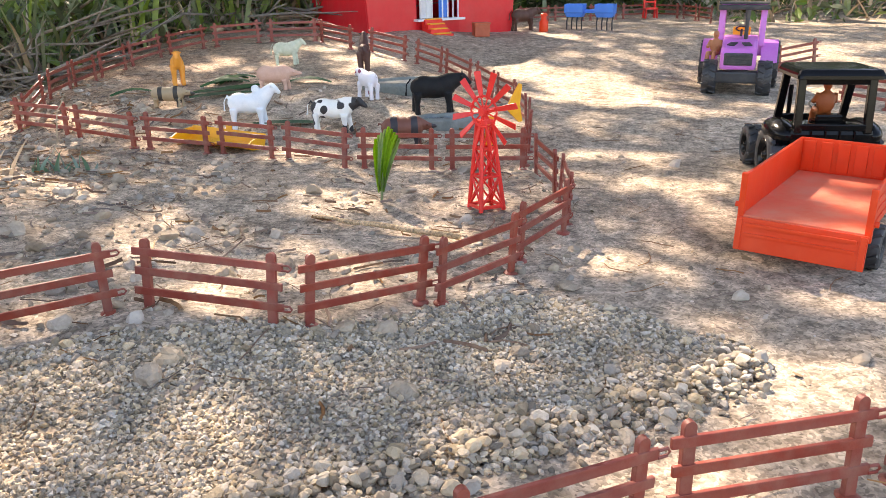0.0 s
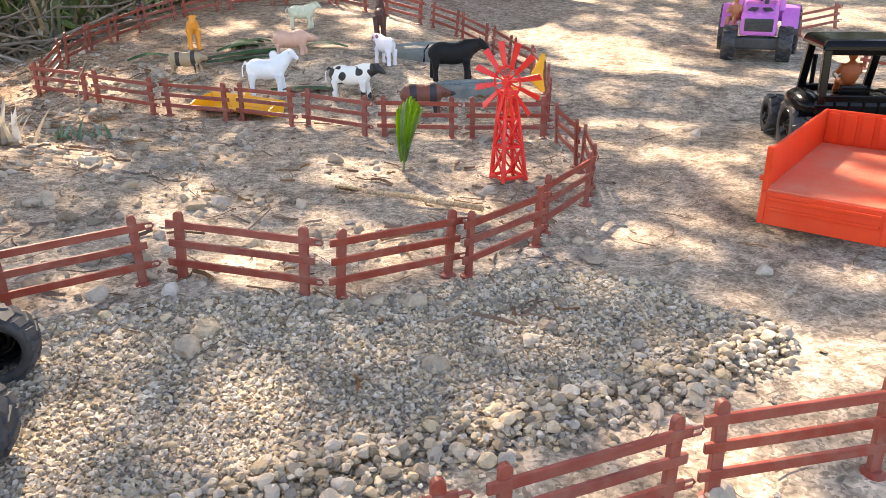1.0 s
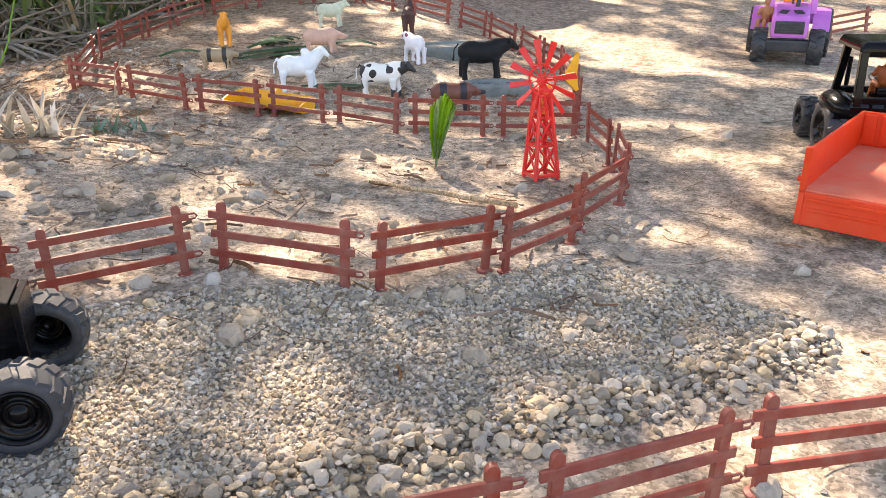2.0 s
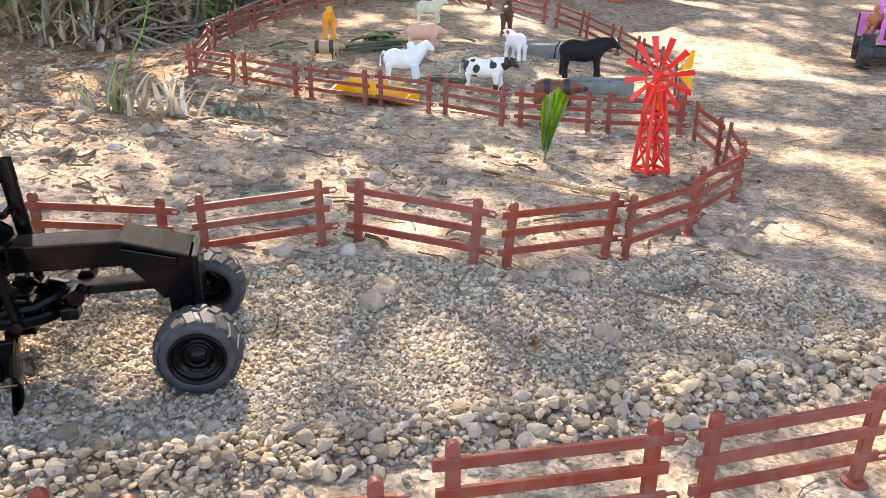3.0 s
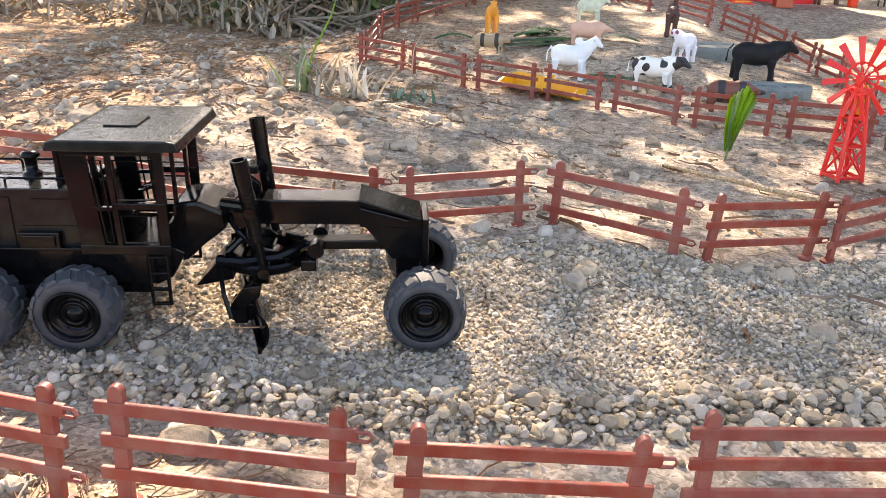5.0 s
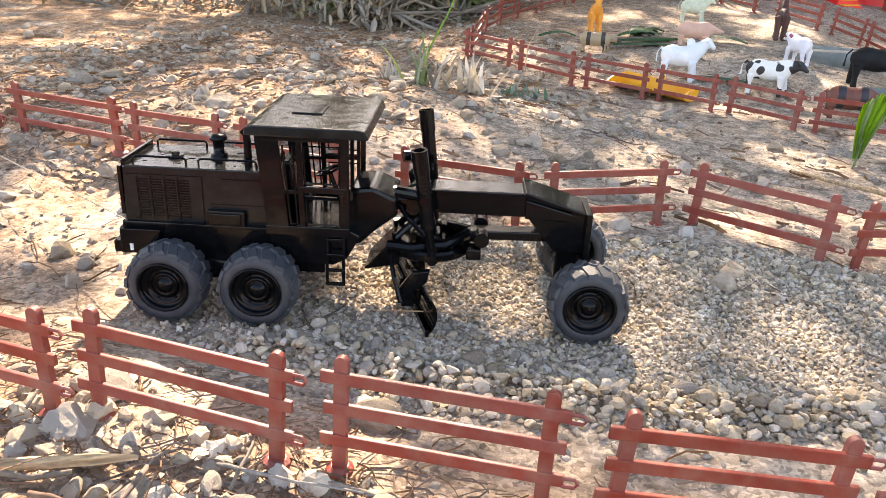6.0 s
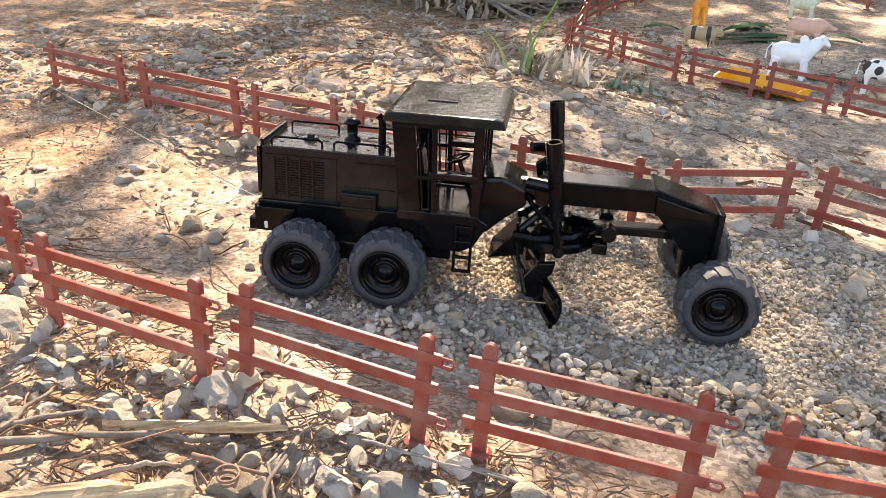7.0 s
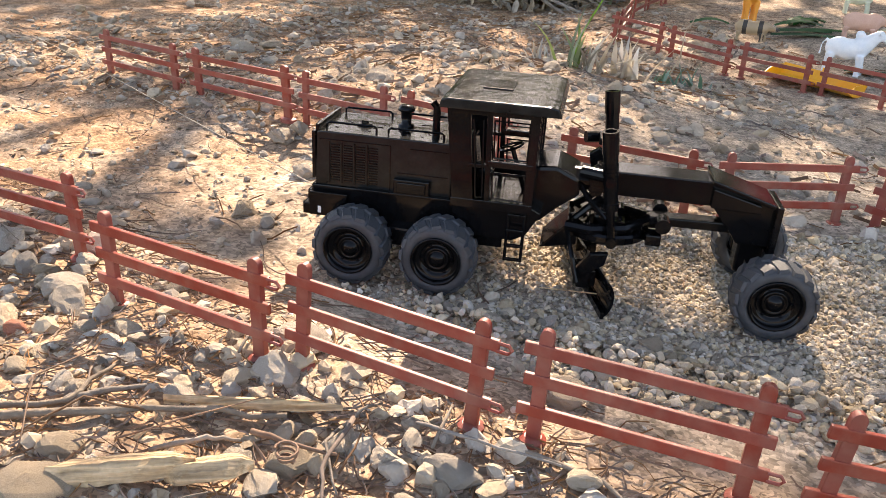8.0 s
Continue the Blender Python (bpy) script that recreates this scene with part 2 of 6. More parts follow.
def build_ground():
    xs, ys = spread(-1.7, 1.0, 0.011, 400), spread(0.05, 2.4, 0.011, 400)
    verts, nx = [], len(xs)
    for y in ys:
        for x in xs:
            inside = -6 < x < 6 and -5 < y < 9
            verts.append((x, y, rough_gz(x, y) if inside else gz(x, y)))
    faces = [(j * nx + i, j * nx + i + 1, (j + 1) * nx + i + 1, (j + 1) * nx + i) for j in range(len(ys) - 1) for i in range(nx - 1)]
    ob = part_of("ground", verts, faces, M_SOIL, None, "pale sandy soil with pebbles and dry litter", True)
    return tagged(ob, category="ground", kind="structure")


build_ground()


# ---- toy fences ----
def fence_master():
    """A panel of unit post spacing 0.123, from post to post along x."""
    L, H = 0.123, 0.0725
    f = thing("fence_panel", pose(0, 0, 0), "reddish-brown plastic toy fence panel with three rails on the soil", "fence panel", "toy fence panels")
    for x in (0, L):
        bm = bmesh.new()
        top = [(x + 0.0044 * math.cos(a), H - 0.0044 + 0.0044 * math.sin(a)) for a in (math.pi * k / 8 for k in range(9))]
        slab(bm, [(x - 0.0044, 0.0), (x + 0.0044, 0.0)] + top, -0.0023, 0.0023, 0.0006)
        lathe(bm, [(0.0001, 0.0032), (0.0055, 0.0030), (0.0085, 0.0014), (0.0090, -0.003), (0.0001, -0.003)], 14, pose(x, 0, 0))
        part("post", bm, M_FENCE, f)
    for z, a, b in ((0.0596, -0.0125, L + 0.0115), (0.0405, -0.0105, L + 0.0105), (0.0205, -0.0125, L + 0.0115)):
        bm = bmesh.new()
        box(bm, (b - a, 0.0030, 0.0074), ((a + b) / 2, -0.0016, z), bevel=0.0007)
        rail = part("rail", bm, M_FENCE, f)
        if z != 0.0405:
            bm = bmesh.new()
            pipe(bm, [(b - 0.001, -0.0028, z + 0.0025), (b + 0.006, -0.0028, z + 0.0025), (b + 0.008, -0.0028, z), (b + 0.006, -0.0028, z - 0.0025), (b - 0.001, -0.0028, z - 0.0025)], 0.0011, 6)
            part("hook", bm, M_FENCE, rail)
    return f


FENCE_LINE = [
    # before the road
    (-1.023, 0.316, -0.897, 0.334), (-0.810, 0.304, -0.683, 0.317), (-0.661, 0.331, -0.544, 0.348), (-0.509, 0.359, -0.398, 0.384),
    (-0.362, 0.389, -0.259, 0.434), (-0.222, 0.473, -0.116, 0.514), (-0.083, 0.531, 0.0165, 0.579), (0.048, 0.592, 0.159, 0.623), (0.195, 0.64, 0.305, 0.69),
]
FENCE_BEHIND = [
    (-1.490, 0.780, -1.320, 0.770), (-1.267, 0.770, -1.087, 0.763), (-1.049, 0.757, -0.926, 0.760), (-0.890, 0.762, -0.765, 0.765),
    (-0.680, 0.768, -0.556, 0.781), (-0.521, 0.794, -0.424, 0.857), (-0.389, 0.868, -0.264, 0.845), (-0.232, 0.852, -0.134, 0.926),
    (-0.113, 0.925, -0.040, 1.010), (-0.028, 1.050, 0.032, 1.155), (0.040, 1.190, 0.040, 1.300), (0.036, 1.330, 0.016, 1.450),
]
FENCE_PADDOCK = [
    (-1.035, 1.770, -0.918, 1.737), (-0.884, 1.722, -0.752, 1.671), (-0.718, 1.666, -0.592, 1.626), (-0.560, 1.624, -0.455, 1.578),
    (-0.422, 1.568, -0.309, 1.503), (-0.275, 1.506, -0.158, 1.496), (-0.123, 1.496, -0.004, 1.500),
    (-1.036, 1.800, -1.062, 1.925), (-1.068, 1.965, -1.085, 2.090), (-1.088, 2.125, -1.096, 2.250), (-1.097, 2.290, -1.080, 2.400),
    (-1.070, 2.430, -1.030, 2.540), (-1.015, 2.580, -0.951, 2.690), (-0.918, 2.720, -0.799, 2.780), (-0.756, 2.781, -0.617, 2.793),
    (-0.590, 2.770, -0.480, 2.660), (-0.409, 2.608, -0.300, 2.510), (-0.261, 2.489, -0.190, 2.425), (-0.173, 2.406, -0.107, 2.300),
    (-0.090, 2.270, -0.050, 2.150), (-0.035, 2.110, 0.000, 1.995), (0.005, 1.960, 0.020, 1.840), (0.022, 1.800, 0.018, 1.680), (0.015, 1.640, 0.003, 1.530),
]
FENCE_REAR = [
    (0.100, 3.95, 0.230, 3.98), (0.265, 3.99, 0.395, 4.03), (0.435, 4.05, 0.560, 4.10), (0.600, 4.12, 0.720, 4.20), (0.760, 4.20, 0.850, 4.10), (0.870, 4.06, 0.890, 3.92), (0.893, 3.88, 0.903, 3.72),
    (0.770, 2.50, 0.905, 2.60), (0.78, 2.10, 0.83, 1.99),
]


def build_fences():
    master = fence_master()
    span = 0.123
    rows = FENCE_LINE + FENCE_BEHIND + FENCE_PADDOCK + FENCE_REAR
    for i, (x0, y0, x1, y1) in enumerate(rows):
        z0, z1 = gz(x0, y0), gz(x1, y1)
        s = math.hypot(x1 - x0, y1 - y0) / span
        turn = math.degrees(math.atan2(y1 - y0, x1 - x0))
        rise = math.degrees(math.atan2(z1 - z0, math.hypot(x1 - x0, y1 - y0)))
        m = pose(x0, y0, z0, random.uniform(-4, 4), -rise, turn) @ Matrix.Diagonal((s, 1, 1, 1))
        if i == 0:
            master.matrix_basis = m
            first = m
            continue
        master.matrix_basis = Matrix()
        copy_thing(master, m)
    master.matrix_basis = first


build_fences()


# ---- the toy grader ----
# local x runs to the front from the rear axle, y to its left, z up from the ground; half width 0.0725
def lug_mesh(name, material):
    """A unit block that narrows outwards (x), for the lugs of tyres."""
    vs = [(x, y * (0.74 if x > 0 else 1.0), z * (0.86 if x > 0 else 1.0)) for x in (-0.5, 0.5) for y in (-0.5, 0.5) for z in (-0.5, 0.5)]
    me = bpy.data.meshes.new(name)
    me.from_pydata(vs, [], [(0, 1, 3, 2), (4, 6, 7, 5), (0, 4, 5, 1), (2, 3, 7, 6), (0, 2, 6, 4), (1, 5, 7, 3)])
    me.materials.append(material)
    return me


LUG = lug_mesh("lug", M_TYRE)


def put_lugs(wheel, places, mesh):
    for m in places:
        ob = new("lug", mesh)
        ob.parent = wheel
        ob.matrix_basis = m


def build_wheel(parent, at, side, name="wheel"):
    """A toy tyre with lugs round a dished black rim; side is the way its outer face looks along y."""
    R, W = 0.0315, 0.031
    turn = pose(*at) @ pose(0, 0, 0, -90 * side, 0, 0)
    bm = bmesh.new()
    prof = [(0.0195, -W / 2 + 0.002), (0.0215, -W / 2), (0.0268, -W / 2 + 0.0010), (0.0291, -W / 2 + 0.0034), (0.0302, -W / 4), (0.0305, 0), (0.0302, W / 4),
            (0.0291, W / 2 - 0.0034), (0.0268, W / 2 - 0.0010), (0.0215, W / 2), (0.0195, W / 2 - 0.002), (0.0190, W / 2 - 0.010)]
    lathe(bm, prof, 48, turn)
    n, lugs = 17, []
    for row in (-1, 1):
        for k in range(n):
            a = 360.0 * (k + (0.5 if row > 0 else 0)) / n
            m = turn @ pose(0, 0, 0, 0, 0, a) @ pose(0.0297, 0, row * W * 0.25, 0, 0, 0) @ pose(0, 0, 0, row * 18, row * -8, 0)
            lugs.append(m @ Matrix.Diagonal((0.0025, 0.0088, W * 0.50, 1)))
    wheel = part(name, bm, M_TYRE, parent, "dusty dark rubber tyre with chunky lugs")
    wheel.data.shade_smooth()
    put_lugs(wheel, lugs, LUG)
    bm = bmesh.new()
    h = W / 2
    lathe(bm, [(0.0197, h - 0.004), (0.0203, h + 0.0004), (0.0188, h + 0.0008), (0.0178, h - 0.003), (0.0168, h - 0.0055), (0.0152, h - 0.0045), (0.0138, h - 0.0075), (0.0110, h - 0.0085),
               (0.0100, h - 0.0062), (0.0085, h - 0.0050), (0.0078, h - 0.0062), (0.0062, h - 0.0058), (0.0056, h - 0.0032), (0.0001, h - 0.0028)], 32, turn)
    for k in range(6):
        a = 2 * math.pi * k / 6
        rod(bm, turn @ Vector((0.0122 * math.cos(a), 0.0122 * math.sin(a), h - 0.009)), turn @ Vector((0.0122 * math.cos(a), 0.0122 * math.sin(a), h - 0.0068)), 0.0011, seg=6)
    part("rim", bm, M_BLACK, wheel, "glossy black dished rim", True)
    return wheel


def shut(bm):
    bmesh.ops.recalc_face_normals(bm, faces=bm.faces[:])
    return bm


def build_grader(m):
    g = thing("motor_grader", m, "glossy black plastic toy motor grader on the gravel", "toy grader")
    # chassis
    bm = bmesh.new()
    slab(bm, [(-0.043, 0.046), (-0.043, 0.071), (0.080, 0.071), (0.080, 0.060), (0.120, 0.056), (0.120, 0.034), (0.012, 0.034), (0.004, 0.046)], -0.034, 0.034, 0.0012)
    box(bm, (0.030, 0.080, 0.010), (-0.034, 0, 0.051), bevel=0.001)
    box(bm, (0.006, 0.050, 0.008), (-0.047, 0, 0.058), bevel=0.001)
    part("chassis", bm, M_BLACK, g)
    for s in (-1, 1):
        bm = bmesh.new()
        box(bm, (0.100, 0.010, 0.016), (0.036, s * 0.037, 0.036), bevel=0.002)
        part("tandem_case", bm, M_BLACK, g)
        bm = bmesh.new()
        slab(bm, [(-0.003, 0.0705), (-0.003, 0.0725), (0.078, 0.0725), (0.078, 0.0705)], s * 0.034 - 0.005, s * 0.034 + 0.005, 0.0004)
        slab(bm, [(-0.043, 0.046), (-0.043, 0.0665), (-0.010, 0.0665), (-0.014, 0.052), (-0.018, 0.046)], s * 0.0395 - 0.0012, s * 0.0395 + 0.0012, 0.0004)
        part("side_skirt", bm, M_BLACK, g)
        bm = bmesh.new()
        box(bm, (0.0028, 0.0008, 0.0058), (-0.034, s * 0.0412, 0.0515), bevel=0.0002)
        part("warning_sticker", bm, M_PALE, g, "small pale triangular sticker")
    # hood
    bm = bmesh.new()
    slab(bm, [(-0.040, 0.071), (-0.0385, 0.1155), (-0.036, 0.117), (0.074, 0.117), (0.075, 0.1155), (0.075, 0.071)], -0.033, 0.033, 0.0010)
    hood = part("hood", bm, M_SCUFF_SKY, g)
    for s in (-1, 1):
        bm = bmesh.new()
        for c in range(4):
            box(bm, (0.0010, 0.0011, 0.035), (-0.0275 + c * 0.0108, s * 0.0333, 0.0915))
            for k in range(15):
                box(bm, (0.0076, 0.0008, 0.0011), (-0.0225 + c * 0.0108, s * 0.0332, 0.0765 + k * 0.00215))
        part("louvre", bm, M_BLACK, hood)
        bm = bmesh.new()
        for x0, x1, z in ((-0.036, 0.024, 0.1105), (0.040, 0.072, 0.1095), (0.030, 0.072, 0.0885), (0.030, 0.058, 0.0830)):
            box(bm, (x1 - x0, 0.0009, 0.0007), ((x0 + x1) / 2, s * 0.0333, z))
        box(bm, (0.0007, 0.0009, 0.038), (0.024, s * 0.0333, 0.0915))
        part("panel_seam", bm, M_BLACK, hood)
        bm = bmesh.new()
        box(bm, (0.030, 0.006, 0.013), (0.043, s * 0.0355, 0.0780), bevel=0.0008)
        box(bm, (0.024, 0.002, 0.009), (0.043, s * 0.0388, 0.0780), bevel=0.0006)
        part("battery_box", bm, M_BLACK, g)
    bm = bmesh.new()
    box(bm, (0.003, 0.060, 0.006), (-0.039, 0, 0.1185), bevel=0.0006)
    box(bm, (0.003, 0.005, 0.040), (-0.0415, -0.030, 0.096), bevel=0.0006)
    box(bm, (0.003, 0.005, 0.040), (-0.0415, 0.030, 0.096), bevel=0.0006)
    grille = part("grille_frame", bm, M_BLACK, hood)
    for k in range(9):
        bm = bmesh.new()
        box(bm, (0.004, 0.058, 0.0026), (-0.0415, 0, 0.0765 + k * 0.0045), (0, 28, 0), bevel=0.0004)
        part("slat", bm, M_BLACK, grille)
    for y in (-0.026, 0.026):
        for x0, x1 in ((-0.032, 0.010), (0.020, 0.066)):
            bm = bmesh.new()
            z = 0.117
            pipe(bm, [(x0, y, z - 0.001), (x0, y, z + 0.0045), (x0 + 0.002, y, z + 0.006), (x1 - 0.002, y, z + 0.006), (x1, y, z + 0.0045), (x1, y, z - 0.001)], 0.0010, 6)
            part("hood_rail", bm, M_BLACK, hood)
    bm = bmesh.new()
    lathe(bm, [(0.0001, 0.0195), (0.0050, 0.0190), (0.0072, 0.0165), (0.0072, 0.0150), (0.0046, 0.0135), (0.0043, 0.0035), (0.0068, 0.0030), (0.0072, -0.001)], 20, pose(0.028, 0.002, 0.117))
    part("air_intake", shut(bm), M_BLACK, hood, "", True)
    bm = bmesh.new()
    lathe(bm, [(0.0001, 0.0050), (0.0028, 0.0046), (0.0032, 0.0024), (0.0062, 0.0022), (0.0064, -0.001)], 16, pose(-0.006, -0.004, 0.117))
    part("filler_cap", shut(bm), M_BLACK, hood)
    bm = bmesh.new()
    pipe(bm, [(0.058, -0.020, 0.115), (0.058, -0.020, 0.138), (0.0575, -0.020, 0.143), (0.0545, -0.020, 0.1465)], [0.0032, 0.0031, 0.0030, 0.0030], 10)
    part("exhaust_pipe", bm, M_BLACK, hood)
    bm = bmesh.new()
    for k in range(26):
        box(bm, (random.uniform(0.002, 0.007), random.uniform(0.0006, 0.0018), 0.0007), (random.uniform(-0.03, 0.066), random.uniform(-0.022, 0.022), 0.1172), (0, 0, random.uniform(0, 180)))
    part("hood_relief", bm, M_BLACK, hood)
    # cab
    zf, zs, zt = 0.074, 0.108, 0.153
    lo, hi = 0.081, 0.137
    W = 0.048
    bm = bmesh.new()
    slab(bm, [(0.078, 0.046), (0.078, zf), (0.142, zf), (0.150, 0.070), (0.139, 0.050), (0.128, 0.044)], -0.040, 0.040, 0.0012)
    cab = part("cab_base", bm, M_BLACK, g)
    for s in (-1, 1):
        y0, y1 = s * W - 0.0016, s * W + 0.0016
        # pillars and sills of the side, leaning outwards to the top
        bm = bmesh.new()
        slab(bm, [(0.079, zf), (0.071, zt), (0.089, zt), (0.0960, zf)], y0, y1, 0.0006)
        part("cab_pillar", bm, M_BLACK, g)
        bm = bmesh.new()
        slab(bm, [(0.1045, zf), (0.1020, zt), (0.1065, zt), (0.1085, zf)], y0, y1, 0.0006)
        part("cab_pillar", bm, M_BLACK, g)
        bm = bmesh.new()
        slab(bm, [(0.1350, zf), (0.1350, zt), (0.1425, zt), (0.1425, zf)], y0, y1, 0.0006)
        part("cab_pillar", bm, M_BLACK, g)
        bm = bmesh.new()
        slab(bm, [(0.0775, zf - 0.002), (0.0775, zf + 0.0055), (0.1425, zf + 0.0055), (0.1425, zf - 0.002)], y0 - 0.0003, y1 + 0.0003, 0.0006)
        part("cab_rail", bm, M_BLACK, g)
        bm = bmesh.new()
        slab(bm, [(0.075, zt - 0.006), (0.075, zt), (0.1425, zt), (0.1425, zt - 0.006)], y0 - 0.0003, y1 + 0.0003, 0.0006)
        part("cab_rail", bm, M_BLACK, g)
        bm = bmesh.new()
        slab(bm, [(0.105, zs - 0.001), (0.105, zs + 0.004), (0.140, zs + 0.004), (0.140, zs - 0.001)], y0 - 0.0003, y1 + 0.0003, 0.0006)
        part("cab_rail", bm, M_BLACK, g)
        bm = bmesh.new()
        slab(bm, [(0.090, zs - 0.002), (0.090, zs + 0.001), (0.104, zs + 0.001), (0.104, zs - 0.002)], y0 - 0.0003, y1 + 0.0003, 0.0004)
        part("cab_rail", bm, M_BLACK, g)
        bm = bmesh.new()
        pts = [(0.1105, zf + 0.008), (0.1095, zs - 0.005), (0.1350, zs - 0.005), (0.1350, zf + 0.008)]
        pipe(bm, [(x, s * (W + 0.0022), z) for x, z in pts + pts[:1]], 0.0009, 5)
        pts = [(0.1095, zs + 0.007), (0.1085, zt - 0.009), (0.1350, zt - 0.009), (0.1350, zs + 0.007)]
        pipe(bm, [(x, s * (W + 0.0022), z) for x, z in pts + pts[:1]], 0.0009, 5)
        pts = [(0.0975, zf + 0.008), (0.0925, zt - 0.009), (0.1000, zt - 0.009), (0.1025, zf + 0.008)]
        pipe(bm, [(x, s * (W + 0.0022), z) for x, z in pts + pts[:1]], 0.0008, 5)
        part("door_frame", bm, M_BLACK, g)
        bm = bmesh.new()
        for x in (0.1245, 0.1375):
            rod(bm, (x, s * 0.047, 0.030), (x, s * 0.047, 0.074), 0.0014, seg=6)
        for z in (0.031, 0.043, 0.056, 0.069):
            box(bm, (0.014, 0.003, 0.0022), (0.131, s * 0.047, z), bevel=0.0004)
        box(bm, (0.015, 0.008, 0.004), (0.131, s * 0.0435, 0.0725), bevel=0.0006)
        part("ladder", bm, M_BLACK, g)
    bm = bmesh.new()
    for z0, z1 in ((zf - 0.002, zf + 0.020), (zt - 0.006, zt)):
        box(bm, (0.0032, 2 * W - 0.004, z1 - z0), (0.1405, 0, (z0 + z1) / 2), bevel=0.0006)
    for y in (-0.018, 0.018):
        box(bm, (0.003, 0.0032, zt - zf), (0.1405, y, (zt + zf) / 2), bevel=0.0006)
    part("cab_front", bm, M_BLACK, g)
    bm = bmesh.new()
    box(bm, (0.004, 2 * W - 0.004, 0.040), (0.0795, 0, zf + 0.019), (0, -6, 0), bevel=0.0006)
    box(bm, (0.004, 2 * W - 0.004, 0.007), (0.0745, 0, zt - 0.0035), bevel=0.0006)
    box(bm, (0.004, 0.004, zt - zf), (0.0765, 0, (zt + zf) / 2), (0, -6, 0), bevel=0.0006)
    part("cab_rear", bm, M_BLACK, g)
    bm = bmesh.new()
    slab(bm, [(0.066, 0.1525), (0.068, 0.1590), (0.073, 0.1605), (0.150, 0.1605), (0.156, 0.1590), (0.1585, 0.1525)], -0.0600, 0.0600, 0.0012)
    roof = part("roof", bm, M_SCUFF_SKY, g, "glossy black cab roof, scuffed, with reflected sky painted in grey")
    bm = bmesh.new()
    box(bm, (0.024, 0.034, 0.0018), (0.105, 0, 0.1608), bevel=0.0007)
    part("roof_hatch", bm, M_BLACK, roof)
    bm = bmesh.new()
    box(bm, (0.018, 0.024, 0.006), (0.097, 0, 0.090), bevel=0.002)
    box(bm, (0.006, 0.024, 0.030), (0.088, 0, 0.105), (0, -8, 0), bevel=0.002)
    box(bm, (0.012, 0.014, 0.014), (0.097, 0, 0.080), bevel=0.001)
    part("seat", bm, M_BLACK, g)
    bm = bmesh.new()
    rod(bm, (0.132, 0, 0.074), (0.119, 0, 0.110), 0.0020, seg=8)
    c = Vector((0.118, 0, 0.111))
    q = Vector((-0.35, 0, 0.94)).to_track_quat("Z", "Y").to_matrix().to_4x4()
    pipe(bm, [c + (q @ Vector((0.010 * math.cos(a), 0.010 * math.sin(a), 0))) for a in (2 * math.pi * k / 18 for k in range(19))], 0.0011, 5)
    for k in range(3):
        a = 2 * math.pi * k / 3
        rod(bm, c, c + (q @ Vector((0.010 * math.cos(a), 0.010 * math.sin(a), 0))), 0.0008, seg=5)
    part("steering_wheel", bm, M_BLACK, g)
    # neck in front of the cab, joining the beam
    bm = bmesh.new()
    slab(bm, [(0.139, 0.056), (0.139, 0.104), (0.158, 0.106), (0.176, 0.098), (0.178, 0.084), (0.160, 0.070), (0.148, 0.058)], -0.026, 0.026, 0.003)
    part("front_hood", bm, M_BLACK, g)
    bm = bmesh.new()
    rod(bm, (0.172, 0, 0.0905), (0.204, 0, 0.0905), 0.0100, seg=18)
    rod(bm, (0.190, -0.026, 0.0905), (0.190, 0.026, 0.0905), 0.0055, seg=14)
    part("swivel_joint", bm, M_BLACK, g)
    bm = bmesh.new()
    slab(bm, [(0.200, 0.084), (0.200, 0.104), (0.283, 0.104), (0.326, 0.092), (0.330, 0.086), (0.331, 0.055), (0.305, 0.055), (0.297, 0.066), (0.282, 0.084)], -0.0145, 0.0145, 0.0012)
    part("main_beam", bm, M_BLACK, g)
    bm = bmesh.new()
    box(bm, (0.052, 0.043, 0.0035), (0.303, 0, 0.0980), (0, 17, 0), bevel=0.001)
    slab(bm, [(0.280, 0.084), (0.280, 0.100), (0.318, 0.090), (0.318, 0.083)], -0.0195, 0.0195, 0.001)
    box(bm, (0.005, 0.043, 0.042), (0.3315, 0, 0.0705), bevel=0.001)
    part("nose_guard", bm, M_BLACK, g)
    bm = bmesh.new()
    box(bm, (0.020, 0.020, 0.034), (0.318, 0, 0.046), bevel=0.002)
    rod(bm, (0.318, -0.048, 0.0335), (0.318, 0.048, 0.0335), 0.0052, seg=10)
    for s in (-1, 1):
        slab(bm, [(0.311, 0.034), (0.311, 0.049), (0.325, 0.049), (0.325, 0.034)], s * 0.034 - 0.006, s * 0.034 + 0.006, 0.001)
    part("front_axle", bm, M_BLACK, g)
    # drawbar, circle and blade
    bm = bmesh.new()
    slab(bm, [(0.234, 0.060), (0.234, 0.067), (0.306, 0.069), (0.306, 0.061)], -0.008, 0.008, 0.001)
    for s in (-1, 1):
        pipe(bm, [(0.236, s * 0.004, 0.0635), (0.216, s * 0.024, 0.060), (0.190, s * 0.030, 0.058), (0.170, s * 0.026, 0.058)], 0.0045, 8)
    box(bm, (0.014, 0.060, 0.007), (0.182, 0, 0.058), bevel=0.001)
    box(bm, (0.012, 0.016, 0.009), (0.240, -0.020, 0.054), bevel=0.001)
    box(bm, (0.012, 0.016, 0.009), (0.240, 0.020, 0.054), bevel=0.001)
    part("drawbar", bm, M_BLACK, g)
    bm = bmesh.new()
    lathe(bm, [(0.018, 0.006), (0.033, 0.006), (0.0345, 0.004), (0.0345, -0.001), (0.032, -0.003), (0.018, -0.003), (0.018, 0.006)], 28, pose(0.203, 0, 0.050))
    box(bm, (0.020, 0.020, 0.016), (0.202, 0, 0.056), bevel=0.002)
